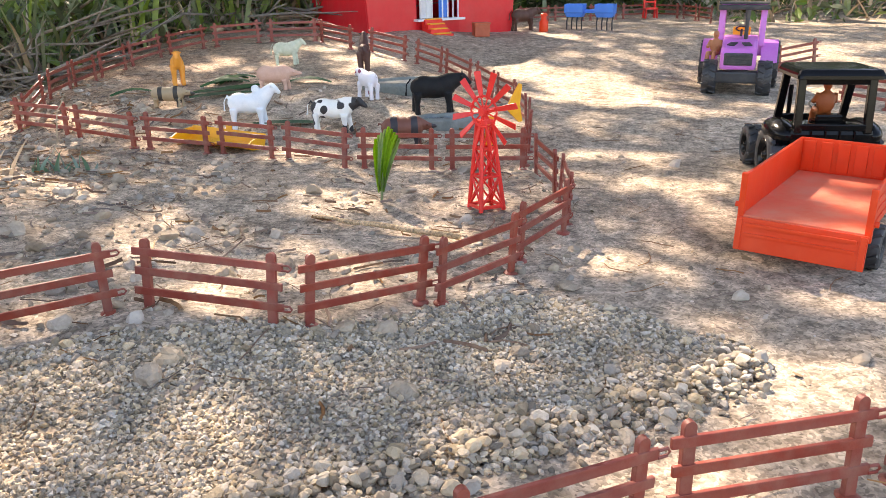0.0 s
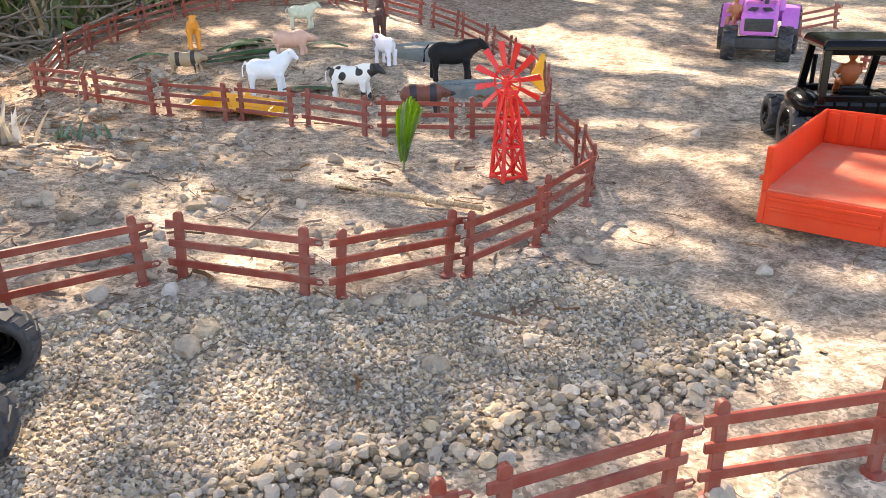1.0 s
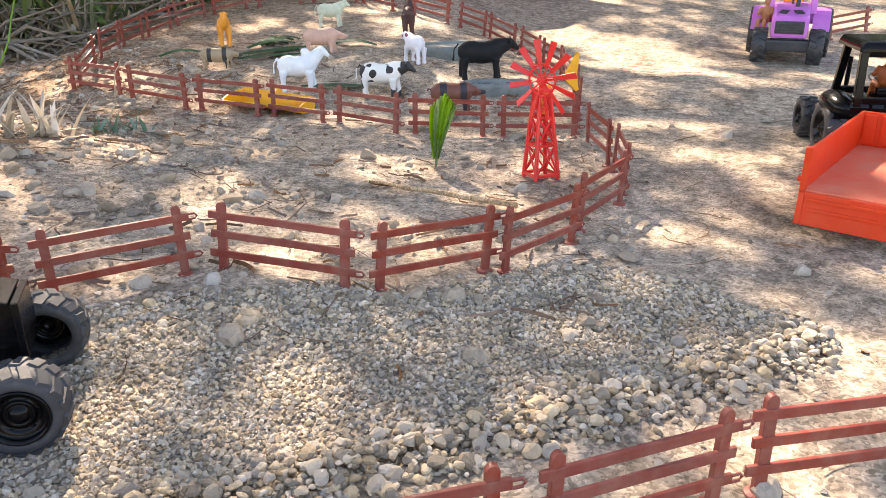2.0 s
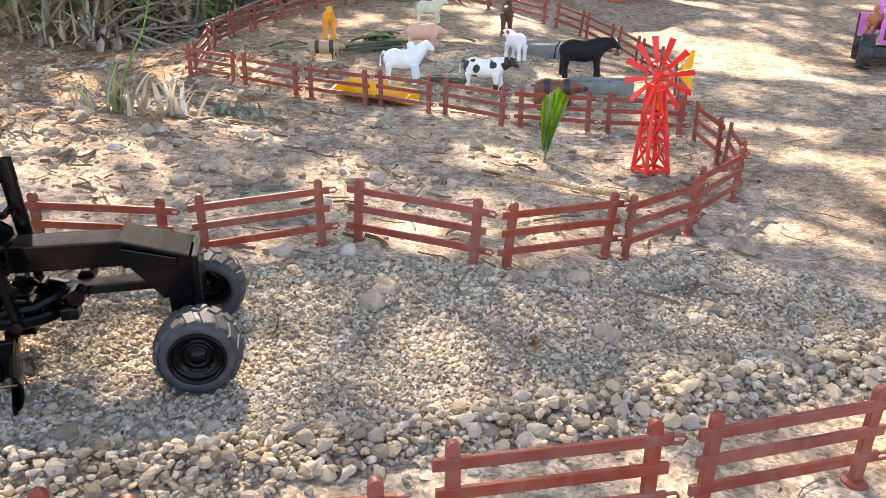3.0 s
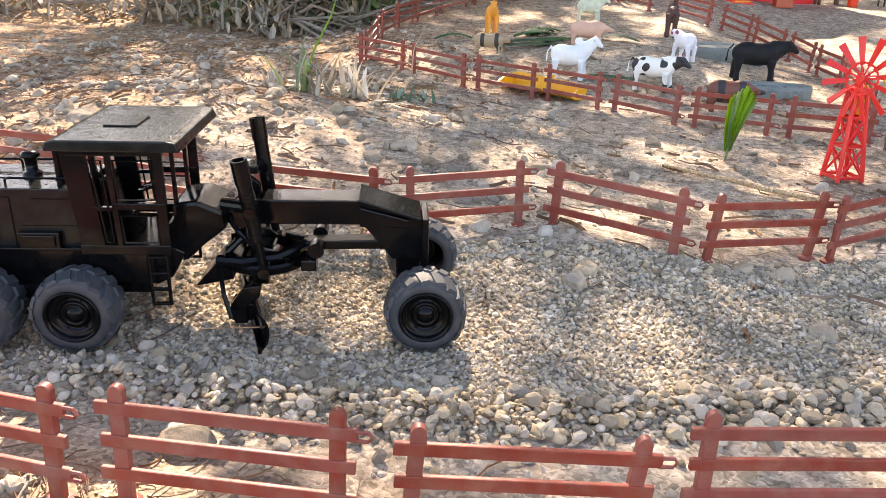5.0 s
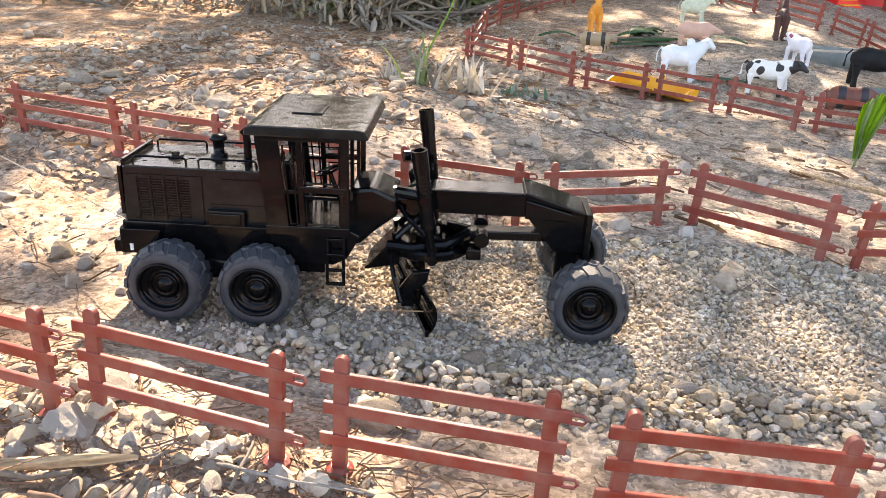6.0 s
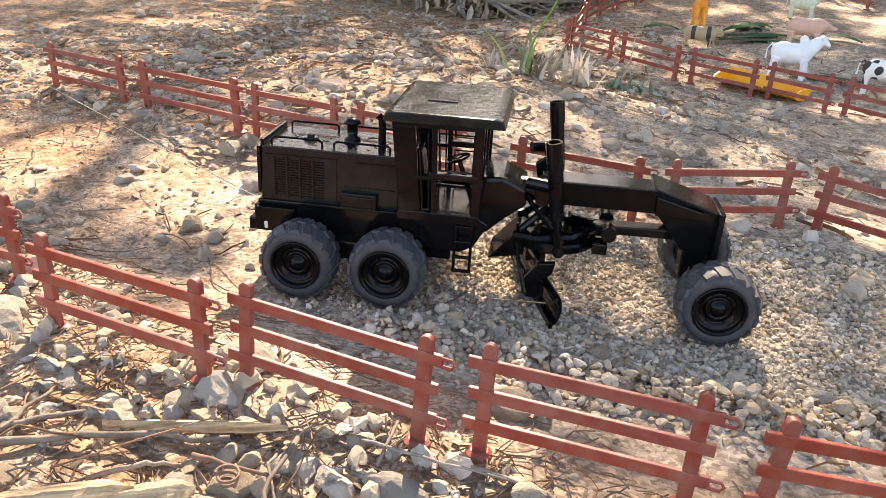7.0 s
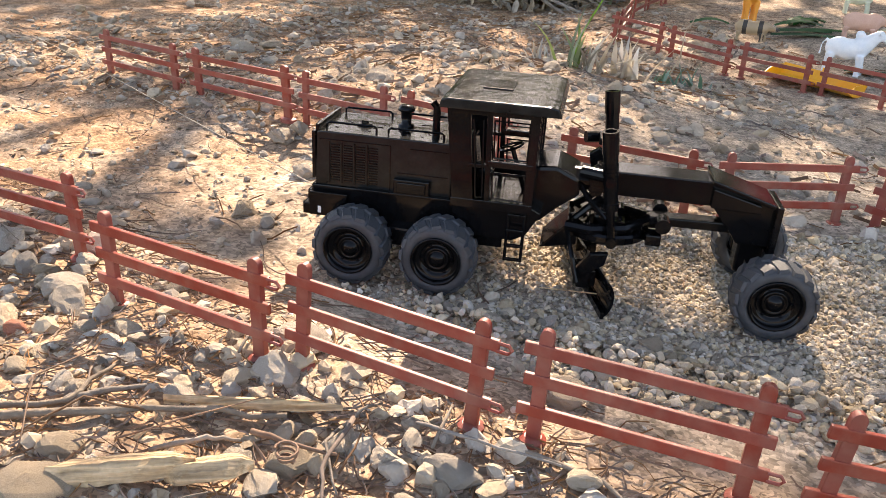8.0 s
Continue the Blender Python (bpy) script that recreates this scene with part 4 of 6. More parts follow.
build_flakes()
M_STRAW = mat("dry_straw", (0.11, 0.052, 0.028), (0.29, 0.165, 0.09), scale=20, rough=0.85, bump=0.1, rnd=0.4)
M_WOOD = mat("split_wood", (0.54, 0.34, 0.17), (0.76, 0.54, 0.33), scale=55, rough=0.85, bump=0.8, bscale=180)
M_STICK = mat("weathered_stick", (0.13, 0.095, 0.07), (0.30, 0.24, 0.18), scale=40, rough=0.9, bump=0.6, bscale=220, rnd=0.25)
wt = M_WOOD.node_tree
wco, wmp, wno = wt.nodes.new("ShaderNodeTexCoord"), wt.nodes.new("ShaderNodeMapping"), wt.nodes.new("ShaderNodeTexNoise")
wmp.vector_type = "TEXTURE"
wmp.inputs["Rotation"].default_value = (0, 0, radians(42))
wmp.inputs["Scale"].default_value = (0.07, 0.0024, 0.0033)
wno.inputs["Scale"].default_value, wno.inputs["Detail"].default_value = 1.0, 5
wbp, whs, wmr = wt.nodes.new("ShaderNodeBump"), wt.nodes.new("ShaderNodeHueSaturation"), wt.nodes.new("ShaderNodeMapRange")
wbp.inputs["Strength"].default_value, wbp.inputs["Distance"].default_value = 1.0, 0.003
wmr.inputs["From Min"].default_value, wmr.inputs["From Max"].default_value = 0.32, 0.66
wmr.inputs["To Min"].default_value, wmr.inputs["To Max"].default_value = 0.45, 1.25
wpb = wt.nodes["Principled BSDF"]
wold = wpb.inputs["Base Color"].links[0].from_socket
for a, b in ((wco.outputs["Object"], wmp.inputs["Vector"]), (wmp.outputs[0], wno.inputs["Vector"]), (wno.outputs["Fac"], wbp.inputs["Height"]), (wno.outputs["Fac"], wmr.inputs["Value"]),
             (wmr.outputs[0], whs.inputs["Value"]), (wold, whs.inputs["Color"]), (whs.outputs["Color"], wpb.inputs["Base Color"]), (wbp.outputs["Normal"], wpb.inputs["Normal"])):
    wt.links.new(a, b)
build_litter()

ROCKS = [rock_mesh("rock", 500 + k, M_ROCK, 3, random.Random(k + 7).uniform(0.5, 0.8), 0.45) for k in range(10)]


def put_rock(x, y, size, rng, label, group, category="rock"):
    ob = new("rock", ROCKS[rng.randrange(10)])
    z = gz(x, y) + size * 0.18
    ob.matrix_basis = pose(x, y, z, rng.gauss(0, 14), rng.gauss(0, 14), rng.uniform(0, 360)) @ Matrix.Diagonal((size, size * rng.uniform(0.65, 1.0), size * rng.uniform(0.7, 1.1), 1))
    return tagged(ob, label, category, group)


def build_rocks():
    rng = random.Random(41)
    taken = [(-0.655, 0.190, 0.022), (-0.628, 0.220, 0.022), (-0.65, 0.275, 0.012)]
    for x, y, s in ((-0.914, 0.297, 0.0125), (-0.856, 0.297, 0.0180), (-0.800, 0.271, 0.0085), (-0.775, 0.286, 0.0110), (-0.788, 0.218, 0.0105), (-0.769, 0.268, 0.0110), (-0.793, 0.237, 0.0085), (-0.738, 0.229, 0.0110),
                    (-0.691, 0.257, 0.0090), (-0.682, 0.272, 0.0062), (-0.656, 0.291, 0.0088), (-0.708, 0.290, 0.0076), (-0.628, 0.244, 0.0102), (-0.648, 0.237, 0.0058), (-0.609, 0.275, 0.0092), (-0.594, 0.287, 0.0108),
                    (-0.565, 0.292, 0.0102), (-0.620, 0.312, 0.0085), (-0.590, 0.225, 0.0070), (-0.577, 0.236, 0.0080), (-0.552, 0.257, 0.0095), (-0.543, 0.301, 0.0058), (-0.535, 0.269, 0.0095), (-0.526, 0.290, 0.0066), (-0.562, 0.339, 0.0066), (-0.573, 0.512, 0.009), (-0.497, 0.527, 0.0105), (-0.516, 0.421, 0.020), (-0.348, 0.562, 0.0115), (-0.205, 0.604, 0.009), (-0.449, 0.542, 0.0085),
                    (-0.06, 1.02, 0.014), (0.02, 0.97, 0.012), (-1.08, 0.95, 0.025), (-0.95, 0.64, 0.016), (-0.93, 1.22, 0.022), (-0.90, 1.16, 0.019), (-1.15, 1.10, 0.02), (-1.2, 1.35, 0.022), (-1.32, 1.2, 0.018),
                    (-0.41, 0.775, 0.009), (-0.37, 0.81, 0.008), (-0.66, 1.0, 0.014), (-0.75, 1.1, 0.012), (-0.47, 0.93, 0.010), (-0.55, 1.02, 0.012), (-1.45, 1.0, 0.02), (-1.6, 1.15, 0.02), (-0.02, 1.24, 0.012), (-0.82, 1.02, 0.015)):
        put_rock(x, y, s, rng, "rough pale grey rock lying on the ground", "loose rocks")
        taken.append((x, y, s))
    red = put_rock(-0.829, 0.242, 0.0095, rng, "flat reddish-brown stone among grey rocks", "loose rocks")
    red.data = red.data.copy()
    red.data.materials[0] = M_REDSTONE
    taken.append((-0.829, 0.242, 0.0095))
    n = 0
    small = []
    while n < 620:
        x, y = rng.uniform(-1.25, -0.28), rng.uniform(0.04, 0.352)
        s = 0.0045 + min(0.017, rng.expovariate(1 / 0.0046))
        if rng.random() > 1 - ss(-0.6, -0.28, x) * 0.75 or any(math.hypot(x - a, y - b) < (s + c) * 0.62 for a, b, c in taken):
            continue
        if s > 0.0095 and n < 600:
            put_rock(x, y, s, rng, "angular grey-brown rock among twigs and litter", "rocks by the fence")
        else:
            small.append((x, y, gz(x, y) + s * 0.25, s))
        taken.append((x, y, s))
        n += 1
    n = 0
    while n < 75:
        x, y = rng.uniform(-2.3, -0.85), rng.uniform(0.42, 1.75)
        s = 0.006 + min(0.016, rng.expovariate(1 / 0.006))
        if y < 0.72 and rng.random() < 0.8:
            continue
        if s > 0.013:
            put_rock(x, y, s, rng, "rough brown rock on the sandy slope", "rocks on the slope")
        else:
            small.append((x, y, gz(x, y) + s * 0.2, s))
        n += 1
    data = []
    for k in range(6):
        me = rock_mesh("chip", 800 + k, M_ROCK, 2, random.Random(k).uniform(0.45, 0.8), 0.5)
        data.append(([v.co.copy() for v in me.vertices], [tuple(q.vertices) for q in me.polygons]))
        bpy.data.meshes.remove(me)
    rubble = thing("small_rubble", pose(0, 0, 0), "small angular stones between the larger rocks", "rubble", kind="structure")
    scatter("rubble_stones", small, data, M_ROCK, rubble, "small angular stones")


build_rocks()


# ---- wood in the foreground ----
def splinter(name, a, b, width, thick, label, seed):
    rng = random.Random(seed)
    a, b = Vector(a), Vector(b)
    d = (b - a).normalized()
    s = Vector((-d.y, d.x, 0))
    bm = bmesh.new()
    rows, n = [], 14
    for k in range(n + 1):
        t = k / n
        p = a.lerp(b, t)
        w = width * min(1.0, 0.25 + 5 * t, 0.15 + 4 * (1 - t)) * rng.uniform(0.95, 1.05)
        ring = []
        for u, h in ((-1, 0), (-0.8, 0.6), (-0.3, 1), (0.25, 0.8), (0.8, 0.75), (1, 0.1)):
            ring.append(bm.verts.new(p + s * (u * w / 2 + rng.gauss(0, width * 0.02)) + Vector((0, 0, thick * h * rng.uniform(0.92, 1.05) * min(1.0, 0.5 + 3 * (1 - t))))))
        rows.append(ring)
    for r, q in zip(rows, rows[1:]):
        for k in range(5):
            bm.faces.new((r[k], q[k], q[k + 1], r[k + 1]))
        bm.faces.new((r[5], q[5], q[0], r[0]))
    bm.faces.new(rows[0])
    bm.faces.new(rows[-1][::-1])
    bmesh.ops.recalc_face_normals(bm, faces=bm.faces[:])
    ob = part(name, bm, M_WOOD)
    return tagged(ob, label, "wood")


splinter("wood_splinter", (-0.682, 0.172, 0.022), (-0.630, 0.220, 0.026), 0.015, 0.010, "pale split wood chip among the rocks", 1)
splinter("wood_splinter", (-0.640, 0.208, 0.021), (-0.607, 0.238, 0.025), 0.014, 0.009, "pale split wood chip among the rocks", 2)
splinter("wood_splinter", (-0.689, 0.247, 0.024), (-0.605, 0.305, 0.023), 0.0062, 0.006, "long pale wood splinter among the rocks", 3)


def stick(points, r, label, mat_=None, name="stick"):
    bm = bmesh.new()
    pts = []
    for a, b in zip(points, points[1:]):
        for k in range(4):
            p = Vector(a).lerp(Vector(b), k / 4)
            pts.append(p + Vector((random.gauss(0, r * 0.35), random.gauss(0, r * 0.35), random.gauss(0, r * 0.25))))
    pts.append(Vector(points[-1]))
    n = len(pts)
    pipe(bm, pts, [r * (1.0 - 0.55 * k / n) * random.uniform(0.9, 1.12) for k in range(n)], 7)
    return tagged(part(name, bm, mat_ or M_STICK, smooth=True), label, "stick")


stick([(-0.80, 0.136, 0.028), (-0.741, 0.182, 0.030), (-0.686, 0.231, 0.032), (-0.621, 0.276, 0.029)], 0.0032, "grey-brown weathered stick lying over the rocks")
stick([(-0.770, 0.176, 0.024), (-0.723, 0.209, 0.031), (-0.735, 0.252, 0.031)], 0.0022, "thin dark stick lying over the rocks")
stick([(-0.735, 0.205, 0.026), (-0.720, 0.226, 0.030), (-0.705, 0.250, 0.028)], 0.0026, "short dark stick lying over the rocks")
stick([(-0.660, 0.216, 0.024), (-0.640, 0.236, 0.030), (-0.628, 0.248, 0.026)], 0.0018, "thin dark stick lying over the rocks")
stick([(-0.625, 0.253, 0.030), (-0.600, 0.258, 0.030), (-0.578, 0.268, 0.028)], 0.0018, "thin brown tendril over the rocks", M_STRAW)
stick([(-0.592, 0.300, 0.026), (-0.580, 0.262, 0.030), (-0.560, 0.236, 0.026)], 0.0016, "thin brown tendril over the rocks", M_STRAW)
stick([(-0.505, 0.34, 0.020), (-0.46, 0.345, 0.018), (-0.43, 0.33, 0.018)], 0.0018, "thin dark stick by the fence")
bm = bmesh.new()
pipe(bm, [(-0.595 + (0.0035 + 0.0010 * a / 6.28) * math.cos(a), 0.249 + (0.0035 + 0.0010 * a / 6.28) * math.sin(a), 0.028 + 0.0005 * a) for a in (0.5 * k for k in range(34))], 0.0009, 6)
tagged(part("coiled_tendril", bm, M_STRAW), "coiled dry brown plant tendril on the rocks", "tendril")
for k in range(46):
    rr = random.Random(900 + k)
    x, y, a = rr.uniform(-1.1, -0.32), rr.uniform(0.06, 0.335), rr.uniform(0, 6.28)
    L = rr.uniform(0.03, 0.10)
    stick([(x, y, gz(x, y) + 0.008), (x + L * 0.5 * math.cos(a), y + L * 0.5 * math.sin(a), gz(x, y) + 0.018), (x + L * math.cos(a + 0.3), y + L * math.sin(a + 0.3), gz(x, y) + 0.008)], rr.uniform(0.0005, 0.0012), "thin dry twig among the rocks", M_STRAW if k % 2 else M_STICK, "twig")
stick([(-0.60, 0.545, 0.010), (-0.50, 0.592, 0.011), (-0.44, 0.60, 0.009)], 0.0006, "thin pale twig lying on the gravel", M_WOOD, "twig")
stick([(-0.10, 1.12, 0.008), (-0.24, 1.17, 0.010), (-0.30, 1.20, 0.008)], 0.004, "pale flat dry palm stalk on the soil", M_WOOD, "stalk")
stick([(-0.435, 0.96, 0.012), (-0.47, 1.08, 0.012), (-0.46, 1.15, 0.008)], 0.0022, "pale dry stalk on the soil", M_WOOD, "stalk")
stick([(-0.375, 1.02, 0.008), (-0.365, 1.10, 0.010), (-0.40, 1.18, 0.008)], 0.0012, "crooked thin dry twig on the soil", M_STRAW, "twig")


# ---- toys behind the road ----
M_RED = mat("red_plastic", (0.74, 0.016, 0.014), (0.84, 0.034, 0.024), scale=20, rough=0.4, bump=0.06, bscale=200, dust_or_glint=0.05)
M_BARN = mat("barn_red_plastic", (0.66, 0.010, 0.018), (0.76, 0.018, 0.026), scale=8, rough=0.38, bump=0.05, bscale=60, dust_or_glint=0.06)
M_YELLOW = mat("yellow_plastic", (0.84, 0.36, 0.008), (0.92, 0.46, 0.015), scale=25, rough=0.42, bump=0.06, bscale=200, dust_or_glint=0.06)
M_ORANGE = mat("orange_plastic", (0.72, 0.042, 0.006), (0.80, 0.062, 0.010), scale=16, rough=0.45, bump=0.08, bscale=150, spec=0.35, dust_or_glint=0.04, dust_or_glint_col=(0.62, 0.42, 0.30))
M_BED = mat("dusty_orange_plastic", (0.74, 0.12, 0.05), (0.76, 0.19, 0.10), scale=14, rough=0.7, bump=0.1, bscale=150, dust_or_glint=0.40, dust_or_glint_col=(0.60, 0.36, 0.25))
M_PURPLE = mat("purple_plastic", (0.58, 0.15, 0.56), (0.66, 0.21, 0.64), scale=18, rough=0.38, bump=0.05, bscale=120, dust_or_glint=0.04)
M_DARK = mat("dark_grey_plastic", (0.020, 0.022, 0.026), (0.036, 0.038, 0.044), scale=22, rough=0.48, bump=0.1, bscale=180, dust_or_glint=0.10)
M_BLUE = mat("blue_plastic", (0.015, 0.18, 0.68), (0.03, 0.24, 0.78), scale=22, rough=0.4, bump=0.06, dust_or_glint=0.05)
M_WHITE = mat("white_plastic", (0.66, 0.68, 0.70), (0.80, 0.80, 0.80), scale=30, rough=0.5, bump=0.1, dust_or_glint=0.12)
M_SLATE = mat("grey_green_plastic", (0.13, 0.15, 0.135), (0.24, 0.26, 0.24), scale=22, rough=0.55, bump=0.5, bscale=90, dust_or_glint=0.15)
M_WATER = mat("dull_blue_plastic", (0.15, 0.19, 0.21), (0.25, 0.29, 0.30), scale=26, rough=0.3, bump=0.3, bscale=60)
M_GREEN = mat("palm_leaf", (0.10, 0.21, 0.030), (0.22, 0.36, 0.07), scale=30, rough=0.55, bump=0.2, bscale=160, rnd=0.2, translucent=0.25)
M_GREENDARK = mat("dark_leaf", (0.012, 0.060, 0.018), (0.03, 0.11, 0.03), scale=30, rough=0.7, spec=0.15, bump=0.2, bscale=120, rnd=0.2)
M_BUSH = mat("bush_leaf", (0.06, 0.11, 0.028), (0.17, 0.23, 0.07), scale=8, rough=0.45, bump=0.1, rnd=0.35, translucent=0.25)
M_GRASS = mat("grass_blade", (0.11, 0.18, 0.035), (0.32, 0.38, 0.13), scale=3, rough=0.55, bump=0.1, rnd=0.4, translucent=0.3)
M_HAY = mat("bleached_grass", (0.40, 0.34, 0.26), (0.62, 0.56, 0.46), scale=10, rough=0.8, bump=0.2, rnd=0.3, translucent=0.2)
M_WEED = mat("blue_green_weed", (0.10, 0.19, 0.12), (0.20, 0.30, 0.20), scale=10, rough=0.7, bump=0.2, rnd=0.3)
M_DRY = mat("dry_leaf", (0.20, 0.14, 0.085), (0.45, 0.36, 0.25), scale=10, rough=0.85, bump=0.3, bscale=120, rnd=0.4)


def coat(name, base, spot, scale, cut, stripes=False, head=None):
    """A toy animal's painted coat: base colour with patches or stripes of a second one."""
    m = mat(name, base, tuple(min(1, c * 1.15) for c in base), scale=40, rough=0.5, bump=0.15, bscale=250)
    n, li = m.node_tree.nodes, m.node_tree.links
    co = n.new("ShaderNodeTexCoord")
    if stripes:
        tx = n.new("ShaderNodeTexWave")
        tx.inputs["Scale"].default_value, tx.inputs["Distortion"].default_value, tx.inputs["Detail"].default_value = scale, 2.5, 1
    else:
        tx = n.new("ShaderNodeTexNoise")
        tx.inputs["Scale"].default_value, tx.inputs["Detail"].default_value = scale, 0.5
    li.new(co.outputs["Object"], tx.inputs["Vector"])
    r = n.new("ShaderNodeValToRGB")
    r.color_ramp.elements[0].position, r.color_ramp.elements[1].position = cut, cut + 0.02
    li.new(tx.outputs["Fac"], r.inputs["Fac"])
    mx = n.new("ShaderNodeMix")
    mx.data_type = "RGBA"
    b = n["Principled BSDF"]
    old = b.inputs["Base Color"].links[0].from_socket
    li.new(r.outputs["Color"], mx.inputs["Factor"])
    if head:  # the head is painted too
        sep = n.new("ShaderNodeSeparateXYZ")
        li.new(co.outputs["Object"], sep.inputs[0])
        hd = n.new("ShaderNodeMapRange")
        hd.inputs["From Min"].default_value, hd.inputs["From Max"].default_value = head, head + 0.002
        li.new(sep.outputs["X"], hd.inputs["Value"])
        both = n.new("ShaderNodeMath")
        both.operation = "MAXIMUM"
        li.new(r.outputs["Color"], both.inputs[0])
        li.new(hd.outputs[0], both.inputs[1])
        li.new(both.outputs[0], mx.inputs["Factor"])
    li.new(old, mx.inputs["A"])
    mx.inputs["B"].default_value = (*spot, 1)
    li.new(mx.outputs["Result"], b.inputs["Base Color"])
    return m


def build_figure(at, turn, length, height, material, label, kind="cow"):
    """A moulded toy farm animal, one mesh, its head towards local x."""
    bm = bmesh.new()
    L, H = length * 0.90, height * 0.92
    low = {"pig": 0.26, "sheep": 0.34, "horse": 0.48, "calf": 0.46}.get(kind, 0.36)   # belly height
    thick = {"pig": 0.54, "sheep": 0.50, "horse": 0.30}.get(kind, 0.40)
    top = {"horse": 0.80, "pig": 0.92, "sheep": 0.86}.get(kind, 0.84)
    zc = (low + top) / 2 * H
    rz = (top - low) / 2 * H
    blob(bm, (-0.16 * L, 0, zc), (0.22 * L, thick * 0.5 * H * 0.95, rz * 1.02), seg=14)
    blob(bm, (0.0, 0, zc - 0.02 * H), (0.28 * L, thick * 0.5 * H, rz), seg=14)
    blob(bm, (0.15 * L, 0, zc + 0.01 * H), (0.18 * L, thick * 0.5 * H * 0.92, rz * 1.05), seg=14)
    if kind == "zebu":
        blob(bm, (0.13 * L, 0, 0.92 * H), (0.08 * L, 0.07 * H, 0.10 * H))
    hx, hz = {"pig": (0.40, 0.62), "horse": (0.40, 0.98), "sheep": (0.40, 0.88), "zebu": (0.42, 0.94), "calf": (0.34, 0.90)}.get(kind, (0.42, 0.78))
    a, b = Vector((0.22 * L, 0, zc + rz * 0.35)), Vector((hx * L, 0, hz * H))
    for k in range(5):
        p = a.lerp(b, k / 4)
        r = (0.185 - 0.020 * k) * H
        blob(bm, p, (r * 1.1, r * 0.8, r * 1.15), seg=10)
    drop = 0.0 if kind == "pig" else -0.10 * H
    blob(bm, (hx * L + 0.05 * L, 0, hz * H + drop * 0.4), (0.075 * L, 0.075 * H, 0.085 * H), (0, 25, 0), 10)
    blob(bm, (hx * L + 0.11 * L, 0, hz * H + drop), (0.050 * L, 0.055 * H, 0.055 * H), (0, 25, 0), 10)
    for s in (-1, 1):
        blob(bm, (hx * L - 0.005 * L, s * 0.11 * H, hz * H + 0.05 * H), (0.02 * L, 0.055 * H, 0.025 * H), (s * 25, 0, 0), 8)
        if kind in ("cow", "zebu", "bull", "calf"):
            rod(bm, (hx * L, s * 0.05 * H, hz * H + 0.06 * H), (hx * L + 0.01 * L, s * 0.11 * H, hz * H + (0.24 if kind == "bull" else 0.14) * H), 0.020 * H, 0.008 * H, 7)
        for x, lean in ((0.20 * L, 0.03), (-0.27 * L, -0.02)):
            lw = 0.085 * H if kind == "pig" else 0.070 * H
            y = s * thick * 0.30 * H
            x2 = x + lean * L * (1 + 0.8 * s)
            rod(bm, (x, y, low * H + 0.12 * H), (x2, y, 0.20 * H), lw * 1.45, lw * 0.85, 9)
            rod(bm, (x2, y, 0.21 * H), (x2 + 0.005 * L, y, -0.01 * H), lw * 0.85, lw, 9)
    tail = [(-0.36 * L, 0, (top - 0.05) * H), (-0.43 * L, 0, (top - 0.18) * H), (-0.44 * L, 0, (low + 0.05) * H)]
    if kind == "pig":
        tail = [(-0.37 * L, 0, 0.70 * H), (-0.41 * L, 0.02 * H, 0.74 * H), (-0.42 * L, 0, 0.66 * H)]
    pipe(bm, tail, [0.03 * H, 0.022 * H, 0.034 * H], 7)
    ob = part({"pig": "toy_pig", "sheep": "toy_sheep", "horse": "toy_horse", "bull": "toy_bull"}.get(kind, "toy_cow"), bm, material, None, label, True)
    tagged(ob, category={"pig": "toy pig", "sheep": "toy sheep", "horse": "toy horse", "bull": "toy bull"}.get(kind, "toy cow"), group="toy farm animals")
    r = ob.modifiers.new("remesh", "REMESH")
    r.mode, r.voxel_size, r.use_smooth_shade = "VOXEL", H * 0.022, True
    s = ob.modifiers.new("smooth", "SMOOTH")
    s.iterations = 3
    x, y = at
    ob.matrix_basis = pose(x, y, gz(x, y) + 0.001, 0, 0, turn)
    return ob


build_figure((-0.830, 2.140), -66, 0.078, 0.090, mat("orange_coat", (0.80, 0.28, 0.03), (0.88, 0.36, 0.05), rough=0.5), "bright orange plastic toy calf on bare soil", "calf")
build_figure((-0.765, 1.905), 2, 0.118, 0.052, coat("striped_coat", (0.34, 0.25, 0.15), (0.035, 0.03, 0.025), 9, 0.80, True), "tan plastic toy pig with dark stripes", "pig")
build_figure((-0.622, 2.425), 8, 0.112, 0.078, mat("fleece", (0.52, 0.55, 0.40), (0.68, 0.69, 0.55), scale=90, rough=0.9, bump=0.8, bscale=160), "cream plastic toy sheep with moulded fleece", "sheep")
build_figure((-0.562, 2.050), 4, 0.128, 0.066, mat("pig_pink", (0.58, 0.33, 0.24), (0.68, 0.42, 0.32), rough=0.55), "pale pink plastic toy pig", "pig")
build_figure((-0.550, 1.782), 8, 0.128, 0.094, mat("white_coat", (0.66, 0.72, 0.76), (0.80, 0.84, 0.86), rough=0.5), "white plastic toy humped cow", "zebu")
build_figure((-0.372, 1.757), -8, 0.140, 0.088, coat("spotted_coat", (0.74, 0.74, 0.70), (0.02, 0.02, 0.022), 42, 0.56, head=0.040), "white plastic toy cow with black patches", "cow")
build_figure((-0.330, 1.965), 128, 0.108, 0.078, coat("purple_spot_coat", (0.72, 0.70, 0.74), (0.22, 0.02, 0.07), 45, 0.62), "white plastic toy cow with purple patches", "cow")
build_figure((-0.384, 2.285), 95, 0.105, 0.105, mat("brown_coat", (0.055, 0.020, 0.016), (0.085, 0.032, 0.024), rough=0.5), "dark brown plastic toy horse", "horse")
